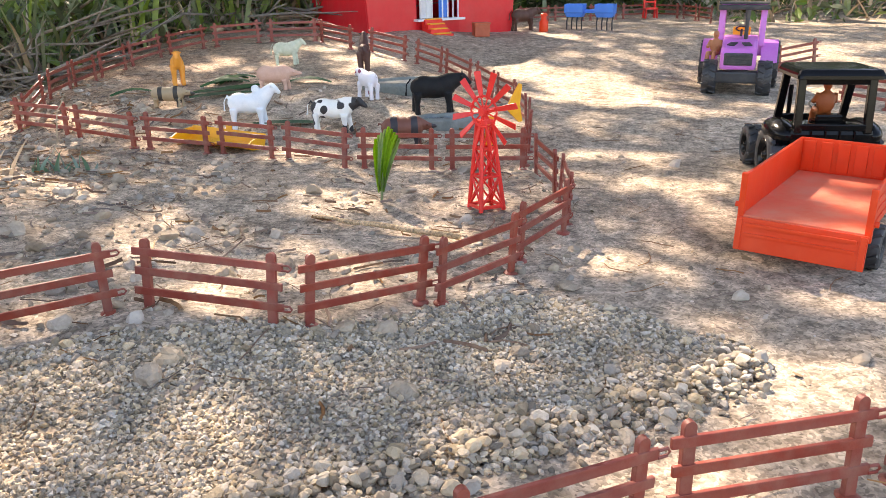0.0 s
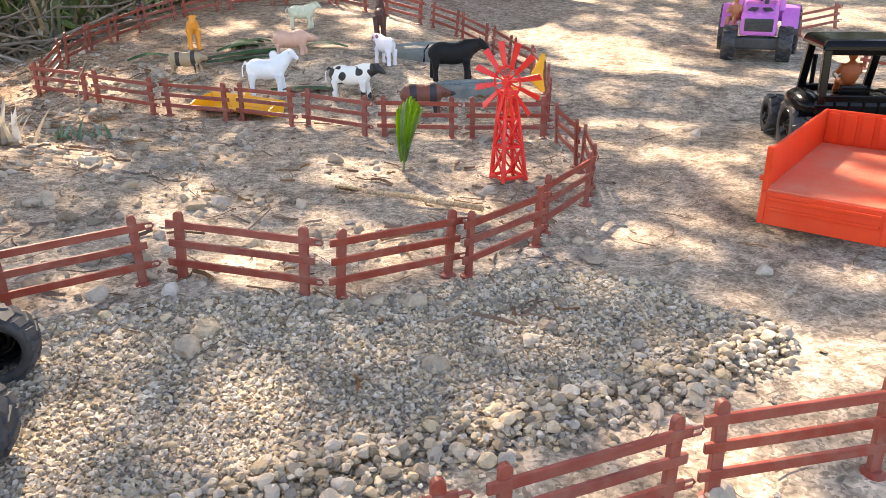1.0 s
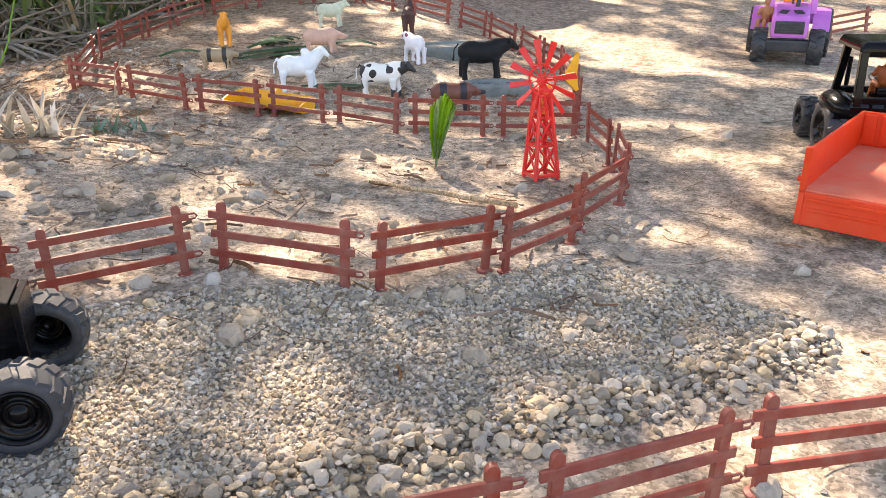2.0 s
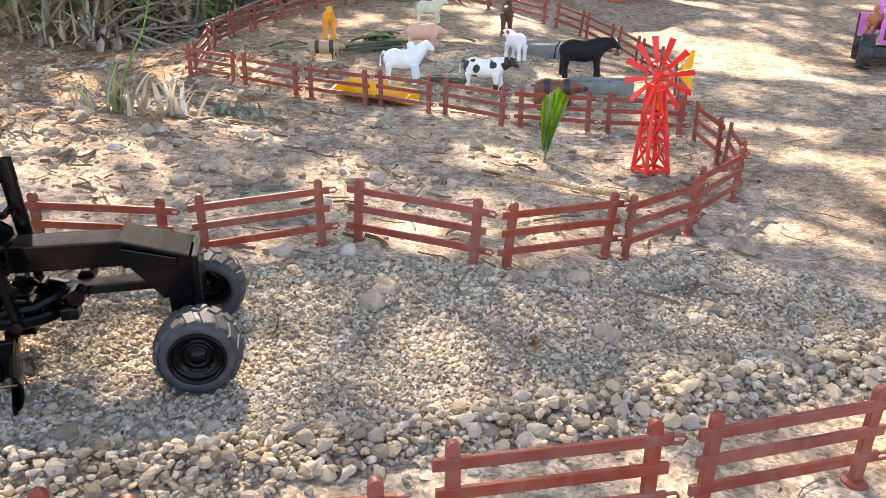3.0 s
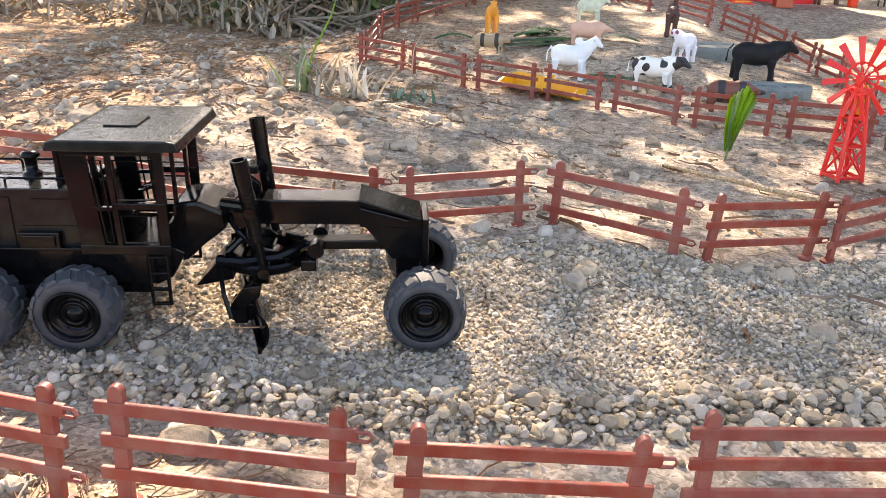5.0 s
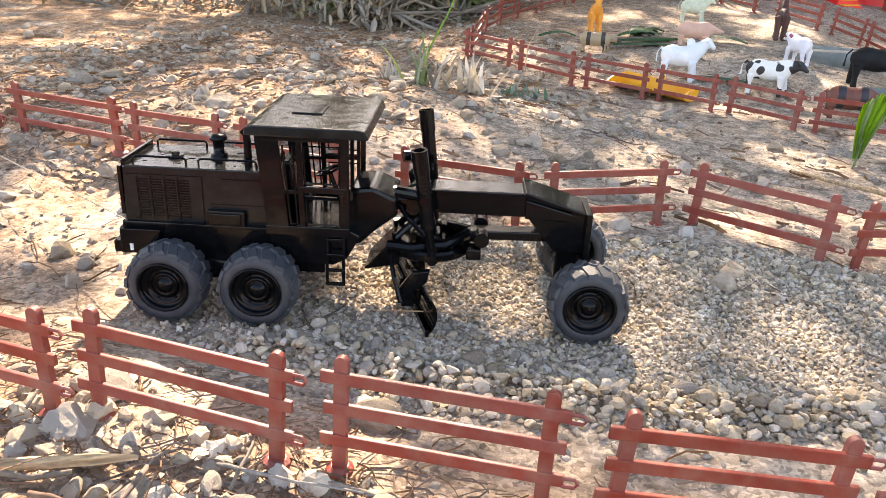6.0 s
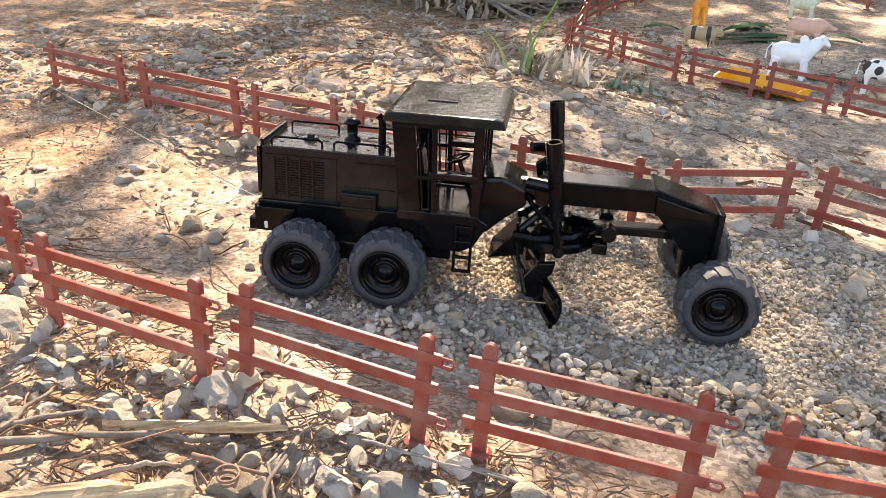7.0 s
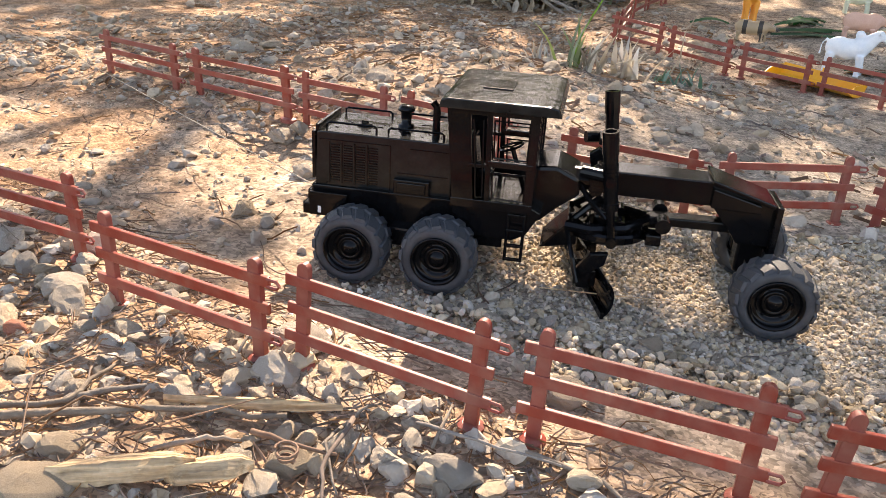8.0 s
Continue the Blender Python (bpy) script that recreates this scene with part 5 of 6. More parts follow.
build_figure((-0.176, 1.905), 10, 0.158, 0.106, mat("black_coat", (0.008, 0.008, 0.009), (0.016, 0.016, 0.017), rough=0.62, spec=0.2), "black plastic toy humped bull", "bull")
build_figure((-0.222, 1.672), 8, 0.128, 0.070, coat("brown_band_coat", (0.17, 0.055, 0.032), (0.03, 0.025, 0.03), 8, 0.72, True), "reddish-brown plastic toy pig with dark bands", "pig")
build_figure((0.086, 3.365), 20, 0.150, 0.105, mat("dog_brown", (0.07, 0.030, 0.018), (0.10, 0.045, 0.03), rough=0.55), "dark brown plastic toy cow by the barn", "cow")


def build_pond(at, turn, a, b, h, material, label, inner):
    """A shallow moulded trough with an uneven rim."""
    rng = random.Random(int(a * 1000))
    bm = bmesh.new()
    n, rings = 22, []
    for f, z in ((1.0, -0.004), (1.04, h * 0.55), (1.0, h), (0.93, h), (0.88, h * 0.72), (0.5, h * 0.62), (0.02, h * 0.6)):
        ring = []
        for k in range(n):
            t = 2 * math.pi * k / n
            w = 1 + 0.10 * math.sin(2 * t + 1) + 0.06 * math.sin(3 * t) + 0.02 * rng.random()
            ring.append(bm.verts.new((a * f * w * math.cos(t), b * f * w * math.sin(t), z + (0.002 * rng.random() if z > 0 else 0))))
        rings.append(ring)
    for r, q in zip(rings[:5], rings[1:5]):
        for k in range(n):
            bm.faces.new((r[k], r[(k + 1) % n], q[(k + 1) % n], q[k]))
    x, y = at
    t = thing("water_trough", pose(x, y, gz(x, y), 0, 0, turn), label, "toy trough", "toy troughs")
    part("basin", bm, material, t, "", True)
    bm = bmesh.new()
    vs = [bm.verts.new((a * 0.92 * (1 + 0.10 * math.sin(4 * math.pi * k / n + 1) + 0.06 * math.sin(6 * math.pi * k / n)) * math.cos(2 * math.pi * k / n),
                        b * 0.92 * (1 + 0.10 * math.sin(4 * math.pi * k / n + 1) + 0.06 * math.sin(6 * math.pi * k / n)) * math.sin(2 * math.pi * k / n), h * 0.80)) for k in range(n)]
    bm.faces.new(vs)
    part("water_surface", bm, inner, t, "still grey-green surface")


build_pond((-0.255, 2.105), 18, 0.100, 0.062, 0.026, M_SLATE, "grey-green moulded toy pond in the paddock", M_SLATE)
build_pond((-0.140, 1.825), 8, 0.068, 0.036, 0.022, M_SLATE, "grey toy water trough with a blue inside", M_WATER)


def build_tray():
    t = thing("yellow_bucket", pose(-0.585, 1.668, 0.008, 12, -3, 163), "yellow plastic loader bucket lying against the fence", "toy bucket")
    bm = bmesh.new()
    w = 0.084
    prof = [(-0.034, 0.030), (-0.030, 0.010), (-0.020, 0.002), (0.012, 0.0), (0.036, 0.004)]
    inner = [(y + 0.0012, z + 0.0026) for y, z in prof]
    outline = prof + inner[::-1]
    a = [bm.verts.new((-w, y, z)) for y, z in outline]
    b = [bm.verts.new((w, y, z)) for y, z in outline]
    n = len(outline)
    bm.faces.new(a)
    bm.faces.new(b[::-1])
    for k in range(n):
        bm.faces.new((a[k], b[k], b[(k + 1) % n], a[(k + 1) % n]))
    bmesh.ops.recalc_face_normals(bm, faces=bm.faces[:])
    body = part("shell", bm, M_YELLOW, t)
    for s in (-1, 1):
        bm = bmesh.new()
        pts = [(-0.034, 0.030), (-0.030, 0.010), (-0.020, 0.002), (0.012, 0.0), (0.036, 0.004), (0.010, 0.020)]
        a = [bm.verts.new((s * w - 0.0015, y, z)) for y, z in pts]
        b = [bm.verts.new((s * w + 0.0015, y, z)) for y, z in pts]
        bm.faces.new(a)
        bm.faces.new(b[::-1])
        for k in range(len(pts)):
            bm.faces.new((a[k], b[k], b[(k + 1) % len(pts)], a[(k + 1) % len(pts)]))
        bmesh.ops.recalc_face_normals(bm, faces=bm.faces[:])
        part("end_plate", bm, M_YELLOW, t)
    bm = bmesh.new()
    box(bm, (0.012, 0.004, 0.012), (0.0, -0.034, 0.034), bevel=0.001)
    part("lug", bm, M_YELLOW, t)


build_tray()


# ---- windmill ----
def build_windmill():
    cx, cy = -0.066, 1.262
    w = thing("toy_windmill", pose(cx, cy, 0.003, -3, 0, 28), "bright red plastic toy windmill with a yellow tail", "toy windmill")
    H, b, t = 0.121, 0.0180, 0.0080
    legs = [(sx, sy) for sx in (-1, 1) for sy in (-1, 1)]
    for sx, sy in legs:
        bm = bmesh.new()
        rod(bm, (sx * b, sy * b, -0.002), (sx * t, sy * t, H), 0.0033, 0.0026, 6)
        part("leg", bm, M_RED, w)
    levels = [0.0, 0.38, 0.70, 1.0]
    at = lambda f, sx, sy: Vector((sx * (b + (t - b) * f), sy * (b + (t - b) * f), H * f))
    for i, f in enumerate(levels):
        for (p, q) in (((-1, -1), (1, -1)), ((1, -1), (1, 1)), ((1, 1), (-1, 1)), ((-1, 1), (-1, -1))):
            bm = bmesh.new()
            g = max(f, 0.03)
            rod(bm, at(g, *p), at(g, *q), 0.0028 if i == 0 else 0.0020, seg=6)
            part("girt", bm, M_RED, w)
            if i < 3:
                bm = bmesh.new()
                rod(bm, at(max(f, 0.03), *p), at(levels[i + 1], *q), 0.0016, seg=5)
                rod(bm, at(max(f, 0.03), *q), at(levels[i + 1], *p), 0.0016, seg=5)
                part("brace", bm, M_RED, w)
    bm = bmesh.new()
    box(bm, (0.022, 0.022, 0.006), (0, 0, H), bevel=0.001)
    rod(bm, (0, 0, H), (0, 0, H + 0.022), 0.005, seg=10)
    part("platform", bm, M_RED, w)
    bm = bmesh.new()
    box(bm, (0.010, 0.008, 0.040), (0.010, 0.006, H - 0.014), (0, 6, 0), bevel=0.001)
    part("pump_rod", bm, M_YELLOW, w, "yellow plastic drive piece")
    hz = H + 0.016
    face = pose(-0.008, -0.016, hz, 90, 0, -64)       # rotor axis
    bm = bmesh.new()
    rod(bm, face @ Vector((0, 0, -0.030)), face @ Vector((0, 0, 0.006)), 0.0034, seg=10)
    rod(bm, face @ Vector((0, 0, 0.001)), face @ Vector((0, 0, 0.008)), 0.0055, seg=12)
    part("hub", bm, M_RED, w)
    bm = bmesh.new()
    pipe(bm, [face @ Vector((0.021 * math.cos(a), 0.021 * math.sin(a), 0.002)) for a in (2 * math.pi * k / 28 for k in range(29))], 0.0015, 6)
    part("ring", bm, M_RED, w)
    for k in range(12):
        a = 2 * math.pi * (k + 0.35) / 12
        m = face @ pose(0, 0, 0.002, 0, 0, math.degrees(a))
        bm = bmesh.new()
        rod(bm, m @ Vector((0.004, 0, 0)), m @ Vector((0.024, 0, 0)), 0.0012, seg=5)
        r = bmesh.ops.create_cube(bm, size=1.0)
        tilt = pose(0, 0, 0, 24, 0, 0)
        for v in r["verts"]:
            wide = 0.0055 if v.co.x < 0 else 0.0092
            q = tilt @ Vector((0, v.co.y * wide, v.co.z * 0.0014))
            v.co = m @ Vector((0.018 + (v.co.x + 0.5) * 0.036, q.y, q.z))
        part("blade", bm, M_RED, w)
    bm = bmesh.new()
    tail = face @ pose(0, 0, 0, 0, 0, 0)
    back = (tail.to_3x3() @ Vector((0, 0, -1))).normalized()
    side = Vector((0, 0, 1))
    o = Vector((-0.008, -0.016, hz))
    rod(bm, o, o + back * 0.066, 0.0022, seg=6)
    pts = [(0.056, 0.004), (0.084, 0.030), (0.090, 0.028), (0.084, 0.0), (0.090, -0.024), (0.082, -0.024), (0.056, -0.006)]
    nrm = back.cross(side) * 0.0012
    f1 = [bm.verts.new(o + back * x + side * z + nrm) for x, z in pts]
    f2 = [bm.verts.new(o + back * x + side * z - nrm) for x, z in pts]
    bm.faces.new(f1)
    bm.faces.new(f2[::-1])
    for k in range(len(pts)):
        bm.faces.new((f1[k], f2[k], f2[(k + 1) % len(pts)], f1[(k + 1) % len(pts)]))
    bmesh.ops.recalc_face_normals(bm, faces=bm.faces[:])
    part("tail_vane", bm, M_YELLOW, w, "yellow plastic tail vane")


build_windmill()


# ---- wheels of the tractors and the trailer ----
BAR_LUG = lug_mesh("lug", M_DARK)


def build_big_wheel(parent, at, side, R, W, rim_mat, lugs=14):
    turn = pose(*at) @ pose(0, 0, 0, -90 * side, 0, 0)
    bm = bmesh.new()
    h = W / 2
    prof = [(R * 0.56, -h * 0.9), (R * 0.62, -h), (R * 0.86, -h), (R * 0.94, -h * 0.8), (R * 0.95, 0), (R * 0.94, h * 0.8), (R * 0.86, h), (R * 0.62, h), (R * 0.56, h * 0.9), (R * 0.54, h * 0.3)]
    lathe(bm, prof, 36, turn)
    bars = []
    for row in (-1, 1):
        for k in range(lugs):
            m = turn @ pose(0, 0, 0, 0, 0, 360.0 * (k + (0.5 if row > 0 else 0)) / lugs) @ pose(R * 0.955, 0, row * h * 0.48) @ pose(0, 0, 0, row * 28, 0, 0)
            bars.append(m @ Matrix.Diagonal((R * 0.11, R * 0.17, h, 1)))
    wheel = part("wheel", bm, M_DARK, parent, "dark grey plastic tyre with bar lugs", True)
    put_lugs(wheel, bars, BAR_LUG)
    bm = bmesh.new()
    lathe(bm, [(R * 0.57, h * 0.7), (R * 0.58, h * 0.98), (R * 0.52, h * 0.98), (R * 0.46, h * 0.55), (R * 0.30, h * 0.45), (R * 0.26, h * 0.75), (R * 0.12, h * 0.8), (R * 0.10, h * 1.0), (0.0002, h * 1.0)], 24, turn)
    part("rim", bm, rim_mat, wheel, "", True)
    return wheel


def build_trailer():
    t = thing("tipping_trailer", pose(0.274, 1.022, 0.0, 0, 0, 56), "orange plastic toy trailer with a dusty empty bed", "toy trailer")
    L, W, zf, h = 0.255, 0.128, 0.055, 0.046
    bm = bmesh.new()
    box(bm, (L, W, 0.005), (L / 2, 0, zf - 0.0025), bevel=0.0008)
    part("bed", bm, M_BED, t, "dusty pale orange bed floor")
    bm = bmesh.new()
    box(bm, (0.004, W + 0.004, h), (L, 0, zf + h / 2), bevel=0.0008)
    board = part("front_board", bm, M_ORANGE, t)
    for k in range(6):
        y = -W / 2 + W * (k + 0.5) / 6
        bm = bmesh.new()
        box(bm, (0.0034, W / 6 - 0.006, h - 0.007), (L - 0.0034, y, zf + h / 2), bevel=0.001)
        part("panel", bm, M_ORANGE, board)
    for s in (-1, 1):
        bm = bmesh.new()
        box(bm, (L, 0.004, h), (L / 2, s * (W / 2 + 0.001), zf + h / 2), bevel=0.0008)
        for z in (0.010, 0.022, 0.034):
            box(bm, (L - 0.02, 0.002, 0.003), (L / 2, s * (W / 2 + 0.0035), zf + z), bevel=0.0006)
        box(bm, (0.007, 0.007, h + 0.012), (0.003, s * (W / 2 + 0.001), zf + h / 2 - 0.004), bevel=0.001)
        part("side_board", bm, M_ORANGE, t)
        bm = bmesh.new()
        rod(bm, (0.006, s * (W / 2 + 0.003), zf + 0.010), (0.006, s * (W / 2 + 0.009), zf + 0.010), 0.0034, seg=8)
        part("latch", bm, M_ORANGE, t)
    g = bmesh.new()
    box(g, (0.004, W + 0.006, 0.038), (-0.006, 0, zf - 0.020), (0, 6, 0), bevel=0.0008)
    gate = part("tailgate", g, M_ORANGE, t, "orange tailgate folded down")
    for z in (-0.008, -0.020, -0.032):
        bm = bmesh.new()
        box(bm, (0.0025, W - 0.014, 0.0042), (-0.0085 + 0.1 * (z + 0.02) * -1, 0, zf + z), bevel=0.0008)
        part("rib", bm, M_ORANGE, gate)
    for s in (-1, 1):
        bm = bmesh.new()
        box(bm, (0.003, 0.006, 0.036), (-0.0085, s * (W / 2 - 0.001), zf - 0.020), (0, 6, 0), bevel=0.0008)
        part("edge_bar", bm, M_ORANGE, gate)
    bm = bmesh.new()
    box(bm, (L * 0.8, 0.05, 0.014), (L * 0.5, 0, zf - 0.013), bevel=0.002)
    rod(bm, (0.060, -W / 2 + 0.006, 0.025), (0.060, W / 2 - 0.006, 0.025), 0.004, seg=8)
    for s in (-1, 1):
        box(bm, (0.020, 0.012, 0.030), (0.060, s * 0.030, 0.038), bevel=0.002)
    rod(bm, (L * 0.9, 0, zf - 0.012), (L + 0.05, 0, 0.040), 0.005, seg=8)
    part("underframe", bm, M_DARK, t)
    for s in (-1, 1):
        build_big_wheel(t, (0.060, s * (W / 2 - 0.002), 0.025), s, 0.025, 0.024, M_DARK, 12)


build_trailer()


def build_doll(m, label, shirt, legs_out=False):
    """A plain seated toy figure, one mesh."""
    bm = bmesh.new()
    blob(bm, (0, 0, 0.026), (0.010, 0.015, 0.020), seg=10)
    blob(bm, (0.001, 0, 0.055), (0.0075, 0.0075, 0.0095), seg=10)
    for s in (-1, 1):
        pipe(bm, [(0, s * 0.013, 0.040), (0.008, s * 0.017, 0.026), (0.020, s * 0.012, 0.024)], 0.0042, 7)
        pipe(bm, [(0.002, s * 0.006, 0.008), (0.026, s * 0.008, 0.010), (0.032, s * 0.008, -0.012)], 0.0058, 7)
    ob = part("doll", bm, shirt, None, label, True)
    r = ob.modifiers.new("remesh", "REMESH")
    r.mode, r.voxel_size, r.use_smooth_shade = "VOXEL", 0.0018, True
    ob.matrix_basis = m
    return tagged(ob, category="doll")


def build_black_tractor():
    m = pose(0.442, 1.405, 0.0, 0, 0, 86) @ Matrix.Diagonal((0.92, 0.92, 0.90, 1))
    t = thing("black_tractor", m, "black plastic toy tractor with an open cab", "toy tractor")
    bm = bmesh.new()
    box(bm, (0.150, 0.064, 0.040), (0.075, 0, 0.078), bevel=0.006, taper=(0.95, 0.8))
    box(bm, (0.170, 0.046, 0.034), (0.075, 0, 0.050), bevel=0.004)
    part("engine_hood", bm, M_BLACK, t)
    bm = bmesh.new()
    box(bm, (0.086, 0.130, 0.026), (-0.012, 0, 0.092), bevel=0.009)
    for k in range(4):
        box(bm, (0.004, 0.003, 0.022), (-0.055, -0.034 + k * 0.022, 0.092), bevel=0.0008)
    part("rear_body", bm, M_BLACK, t)
    for s in (-1, 1):
        bm = bmesh.new()
        pts = [(0.052 * math.cos(a), 0.052 * math.sin(a)) for a in (radians(20 + 130 * k / 9) for k in range(10))]
        inner = [(x * 0.9, z * 0.9) for x, z in pts]
        slab(bm, [(x, z + 0.050) for x, z in pts] + [(x, z + 0.050) for x, z in inner[::-1]], s * 0.062 - 0.018, s * 0.062 + 0.018)
        part("mudguard", shut(bm), M_BLACK, t)
        for x0, x1, w in ((-0.052, -0.044, 0.012), (0.062, 0.034, 0.011)):
            bm = bmesh.new()
            slab(bm, [(x0 - w / 2, 0.098), (x1 - w / 2, 0.188), (x1 + w / 2, 0.188), (x0 + w / 2, 0.098)], s * 0.053 - 0.006, s * 0.053 + 0.006, 0.002)
            part("pillar", bm, M_BLACK, t)
        bm = bmesh.new()
        blob(bm, (0.0, s * 0.066, 0.092), (0.056, 0.024, 0.022), seg=16)
        part("fender", bm, M_BLACK, t, "", True)
        bm = bmesh.new()
        rod(bm, (-0.046, s * 0.053, 0.104), (0.056, s * 0.053, 0.104), 0.004, seg=6)
        part("sill", bm, M_BLACK, t)
    for x, z in ((-0.045, 0.181), (-0.052, 0.108), (0.060, 0.106)):
        bm = bmesh.new()
        box(bm, (0.010, 0.104, 0.011), (x, 0, z), bevel=0.002)
        part("crossbar", bm, M_BLACK, t)
    bm = bmesh.new()
    box(bm, (0.122, 0.134, 0.017), (-0.006, 0, 0.193), bevel=0.007, taper=(0.90, 0.92))
    part("cab_roof", bm, M_BLACK, t)
    bm = bmesh.new()
    box(bm, (0.030, 0.040, 0.008), (-0.014, 0, 0.110), bevel=0.003)
    box(bm, (0.008, 0.040, 0.018), (-0.030, 0, 0.116), bevel=0.003)
    part("seat", bm, M_BLACK, t)
    bm = bmesh.new()
    rod(bm, (0.05, 0, 0.10), (0.034, 0, 0.130), 0.003, seg=7)
    lathe(bm, [(0.011, -0.001), (0.014, 0.0), (0.011, 0.001)], 16, pose(0.033, 0, 0.131, 0, -30, 0))
    part("steering_wheel", bm, M_DARK, t)
    bm = bmesh.new()
    rod(bm, (0.105, 0.022, 0.095), (0.105, 0.022, 0.155), 0.004, seg=8)
    part("exhaust", bm, M_BLACK, t)
    for s in (-1, 1):
        build_big_wheel(t, (0.0, s * 0.070, 0.050), s, 0.050, 0.036, M_BLACK)
        build_big_wheel(t, (0.150, s * 0.066, 0.037), s, 0.037, 0.030, M_BLACK, 12)
    build_doll(m @ pose(-0.008, 0.0, 0.116, 0, 0, 0), "plain toy driver in a brown shirt on the tractor seat", mat("brown_doll", (0.26, 0.060, 0.012), (0.32, 0.08, 0.018), rough=0.55))


build_black_tractor()


def build_purple_tractor():
    m = pose(0.600, 2.330, 0.022, 0, 0, -108)
    t = thing("purple_tractor", m, "purple plastic toy tractor with dark wheels, facing the road", "toy tractor")
    bm = bmesh.new()
    slab(bm, [(-0.02, 0.06), (-0.02, 0.135), (0.080, 0.130), (0.145, 0.112), (0.155, 0.100), (0.155, 0.062)], -0.042, 0.042, 0.008)
    hood = part("engine_hood", bm, M_PURPLE, t)
    bm = bmesh.new()
    box(bm, (0.006, 0.066, 0.030), (0.156, 0, 0.088), bevel=0.003)
    for k in range(4):
        box(bm, (0.003, 0.060, 0.003), (0.160, 0, 0.078 + 0.006 * k), bevel=0.0006)
    part("grille", bm, M_DARK, hood)
    for s in (-1, 1):
        bm = bmesh.new()
        box(bm, (0.020, 0.020, 0.003), (0.118, s * 0.017, 0.1215), (0, 16, s * 25), bevel=0.001)
        part("headlight", bm, M_DARK, hood)
    bm = bmesh.new()
    box(bm, (0.040, 0.105, 0.028), (0.135, 0, 0.044), bevel=0.005)
    box(bm, (0.16, 0.05, 0.034), (0.06, 0, 0.048), bevel=0.004)
    part("bumper", bm, M_DARK, t)
    bm = bmesh.new()
    box(bm, (0.075, 0.150, 0.030), (-0.010, 0, 0.100), bevel=0.008)
    part("rear_body", bm, M_PURPLE, t)
    for s in (-1, 1):
        bm = bmesh.new()
        pts = [(0.064 * math.cos(a), 0.064 * math.sin(a)) for a in (radians(10 + 150 * k / 11) for k in range(12))]
        inner = [(x * 0.9, z * 0.9) for x, z in pts]
        slab(bm, [(x - 0.01, z + 0.060) for x, z in pts] + [(x - 0.01, z + 0.060) for x, z in inner[::-1]], s * 0.072 - 0.020, s * 0.072 + 0.020)
        part("mudguard", shut(bm), M_PURPLE, t)
        for x0, x1 in ((-0.050, -0.042), (0.030, 0.020)):
            bm = bmesh.new()
            slab(bm, [(x0 - 0.009, 0.110), (x1 - 0.008, 0.206), (x1 + 0.008, 0.206), (x0 + 0.009, 0.110)], s * 0.050 - 0.007, s * 0.050 + 0.007, 0.002)
            part("pillar", bm, M_PURPLE, t)
        build_big_wheel(t, (-0.010, s * 0.080, 0.060), s, 0.060, 0.034, M_PURPLE)
        build_big_wheel(t, (0.132, s * 0.064, 0.042), s, 0.042, 0.034, M_PURPLE, 12)
    bm = bmesh.new()
    box(bm, (0.090, 0.112, 0.010), (-0.012, 0, 0.208), bevel=0.004)
    roof = part("cab_roof", bm, M_PURPLE, t)
    bm = bmesh.new()
    box(bm, (0.016, 0.122, 0.012), (0.038, 0, 0.205), bevel=0.003)
    box(bm, (0.098, 0.120, 0.004), (-0.010, 0, 0.2145), bevel=0.0015)
    part("roof_visor", bm, M_DARK, roof)
    bm = bmesh.new()
    rod(bm, (0.070, 0.012, 0.125), (0.070, 0.012, 0.195), 0.0048, seg=10)
    rod(bm, (0.070, 0.012, 0.185), (0.070, 0.012, 0.200), 0.0062, seg=10)
    part("exhaust", bm, M_DARK, t)
    bm = bmesh.new()
    box(bm, (0.030, 0.044, 0.010), (-0.024, 0, 0.118), bevel=0.003)
    box(bm, (0.010, 0.044, 0.036), (-0.042, 0, 0.135), bevel=0.003)
    part("seat", bm, M_YELLOW, t, "yellow plastic seat")
    bm = bmesh.new()
    rod(bm, (0.028, 0, 0.118), (0.010, 0, 0.150), 0.003, seg=7)
    lathe(bm, [(0.012, -0.001), (0.016, 0.0), (0.012, 0.001)], 16, pose(0.008, 0, 0.151, 0, -30, 0))
    part("steering_wheel", bm, M_DARK, t)
    build_doll(m @ pose(0.070, -0.058, 0.086, 0, 0, -20), "plain toy figure sitting on the tractor side", mat("doll_orange", (0.36, 0.12, 0.04), (0.45, 0.20, 0.10), rough=0.55))


build_purple_tractor()


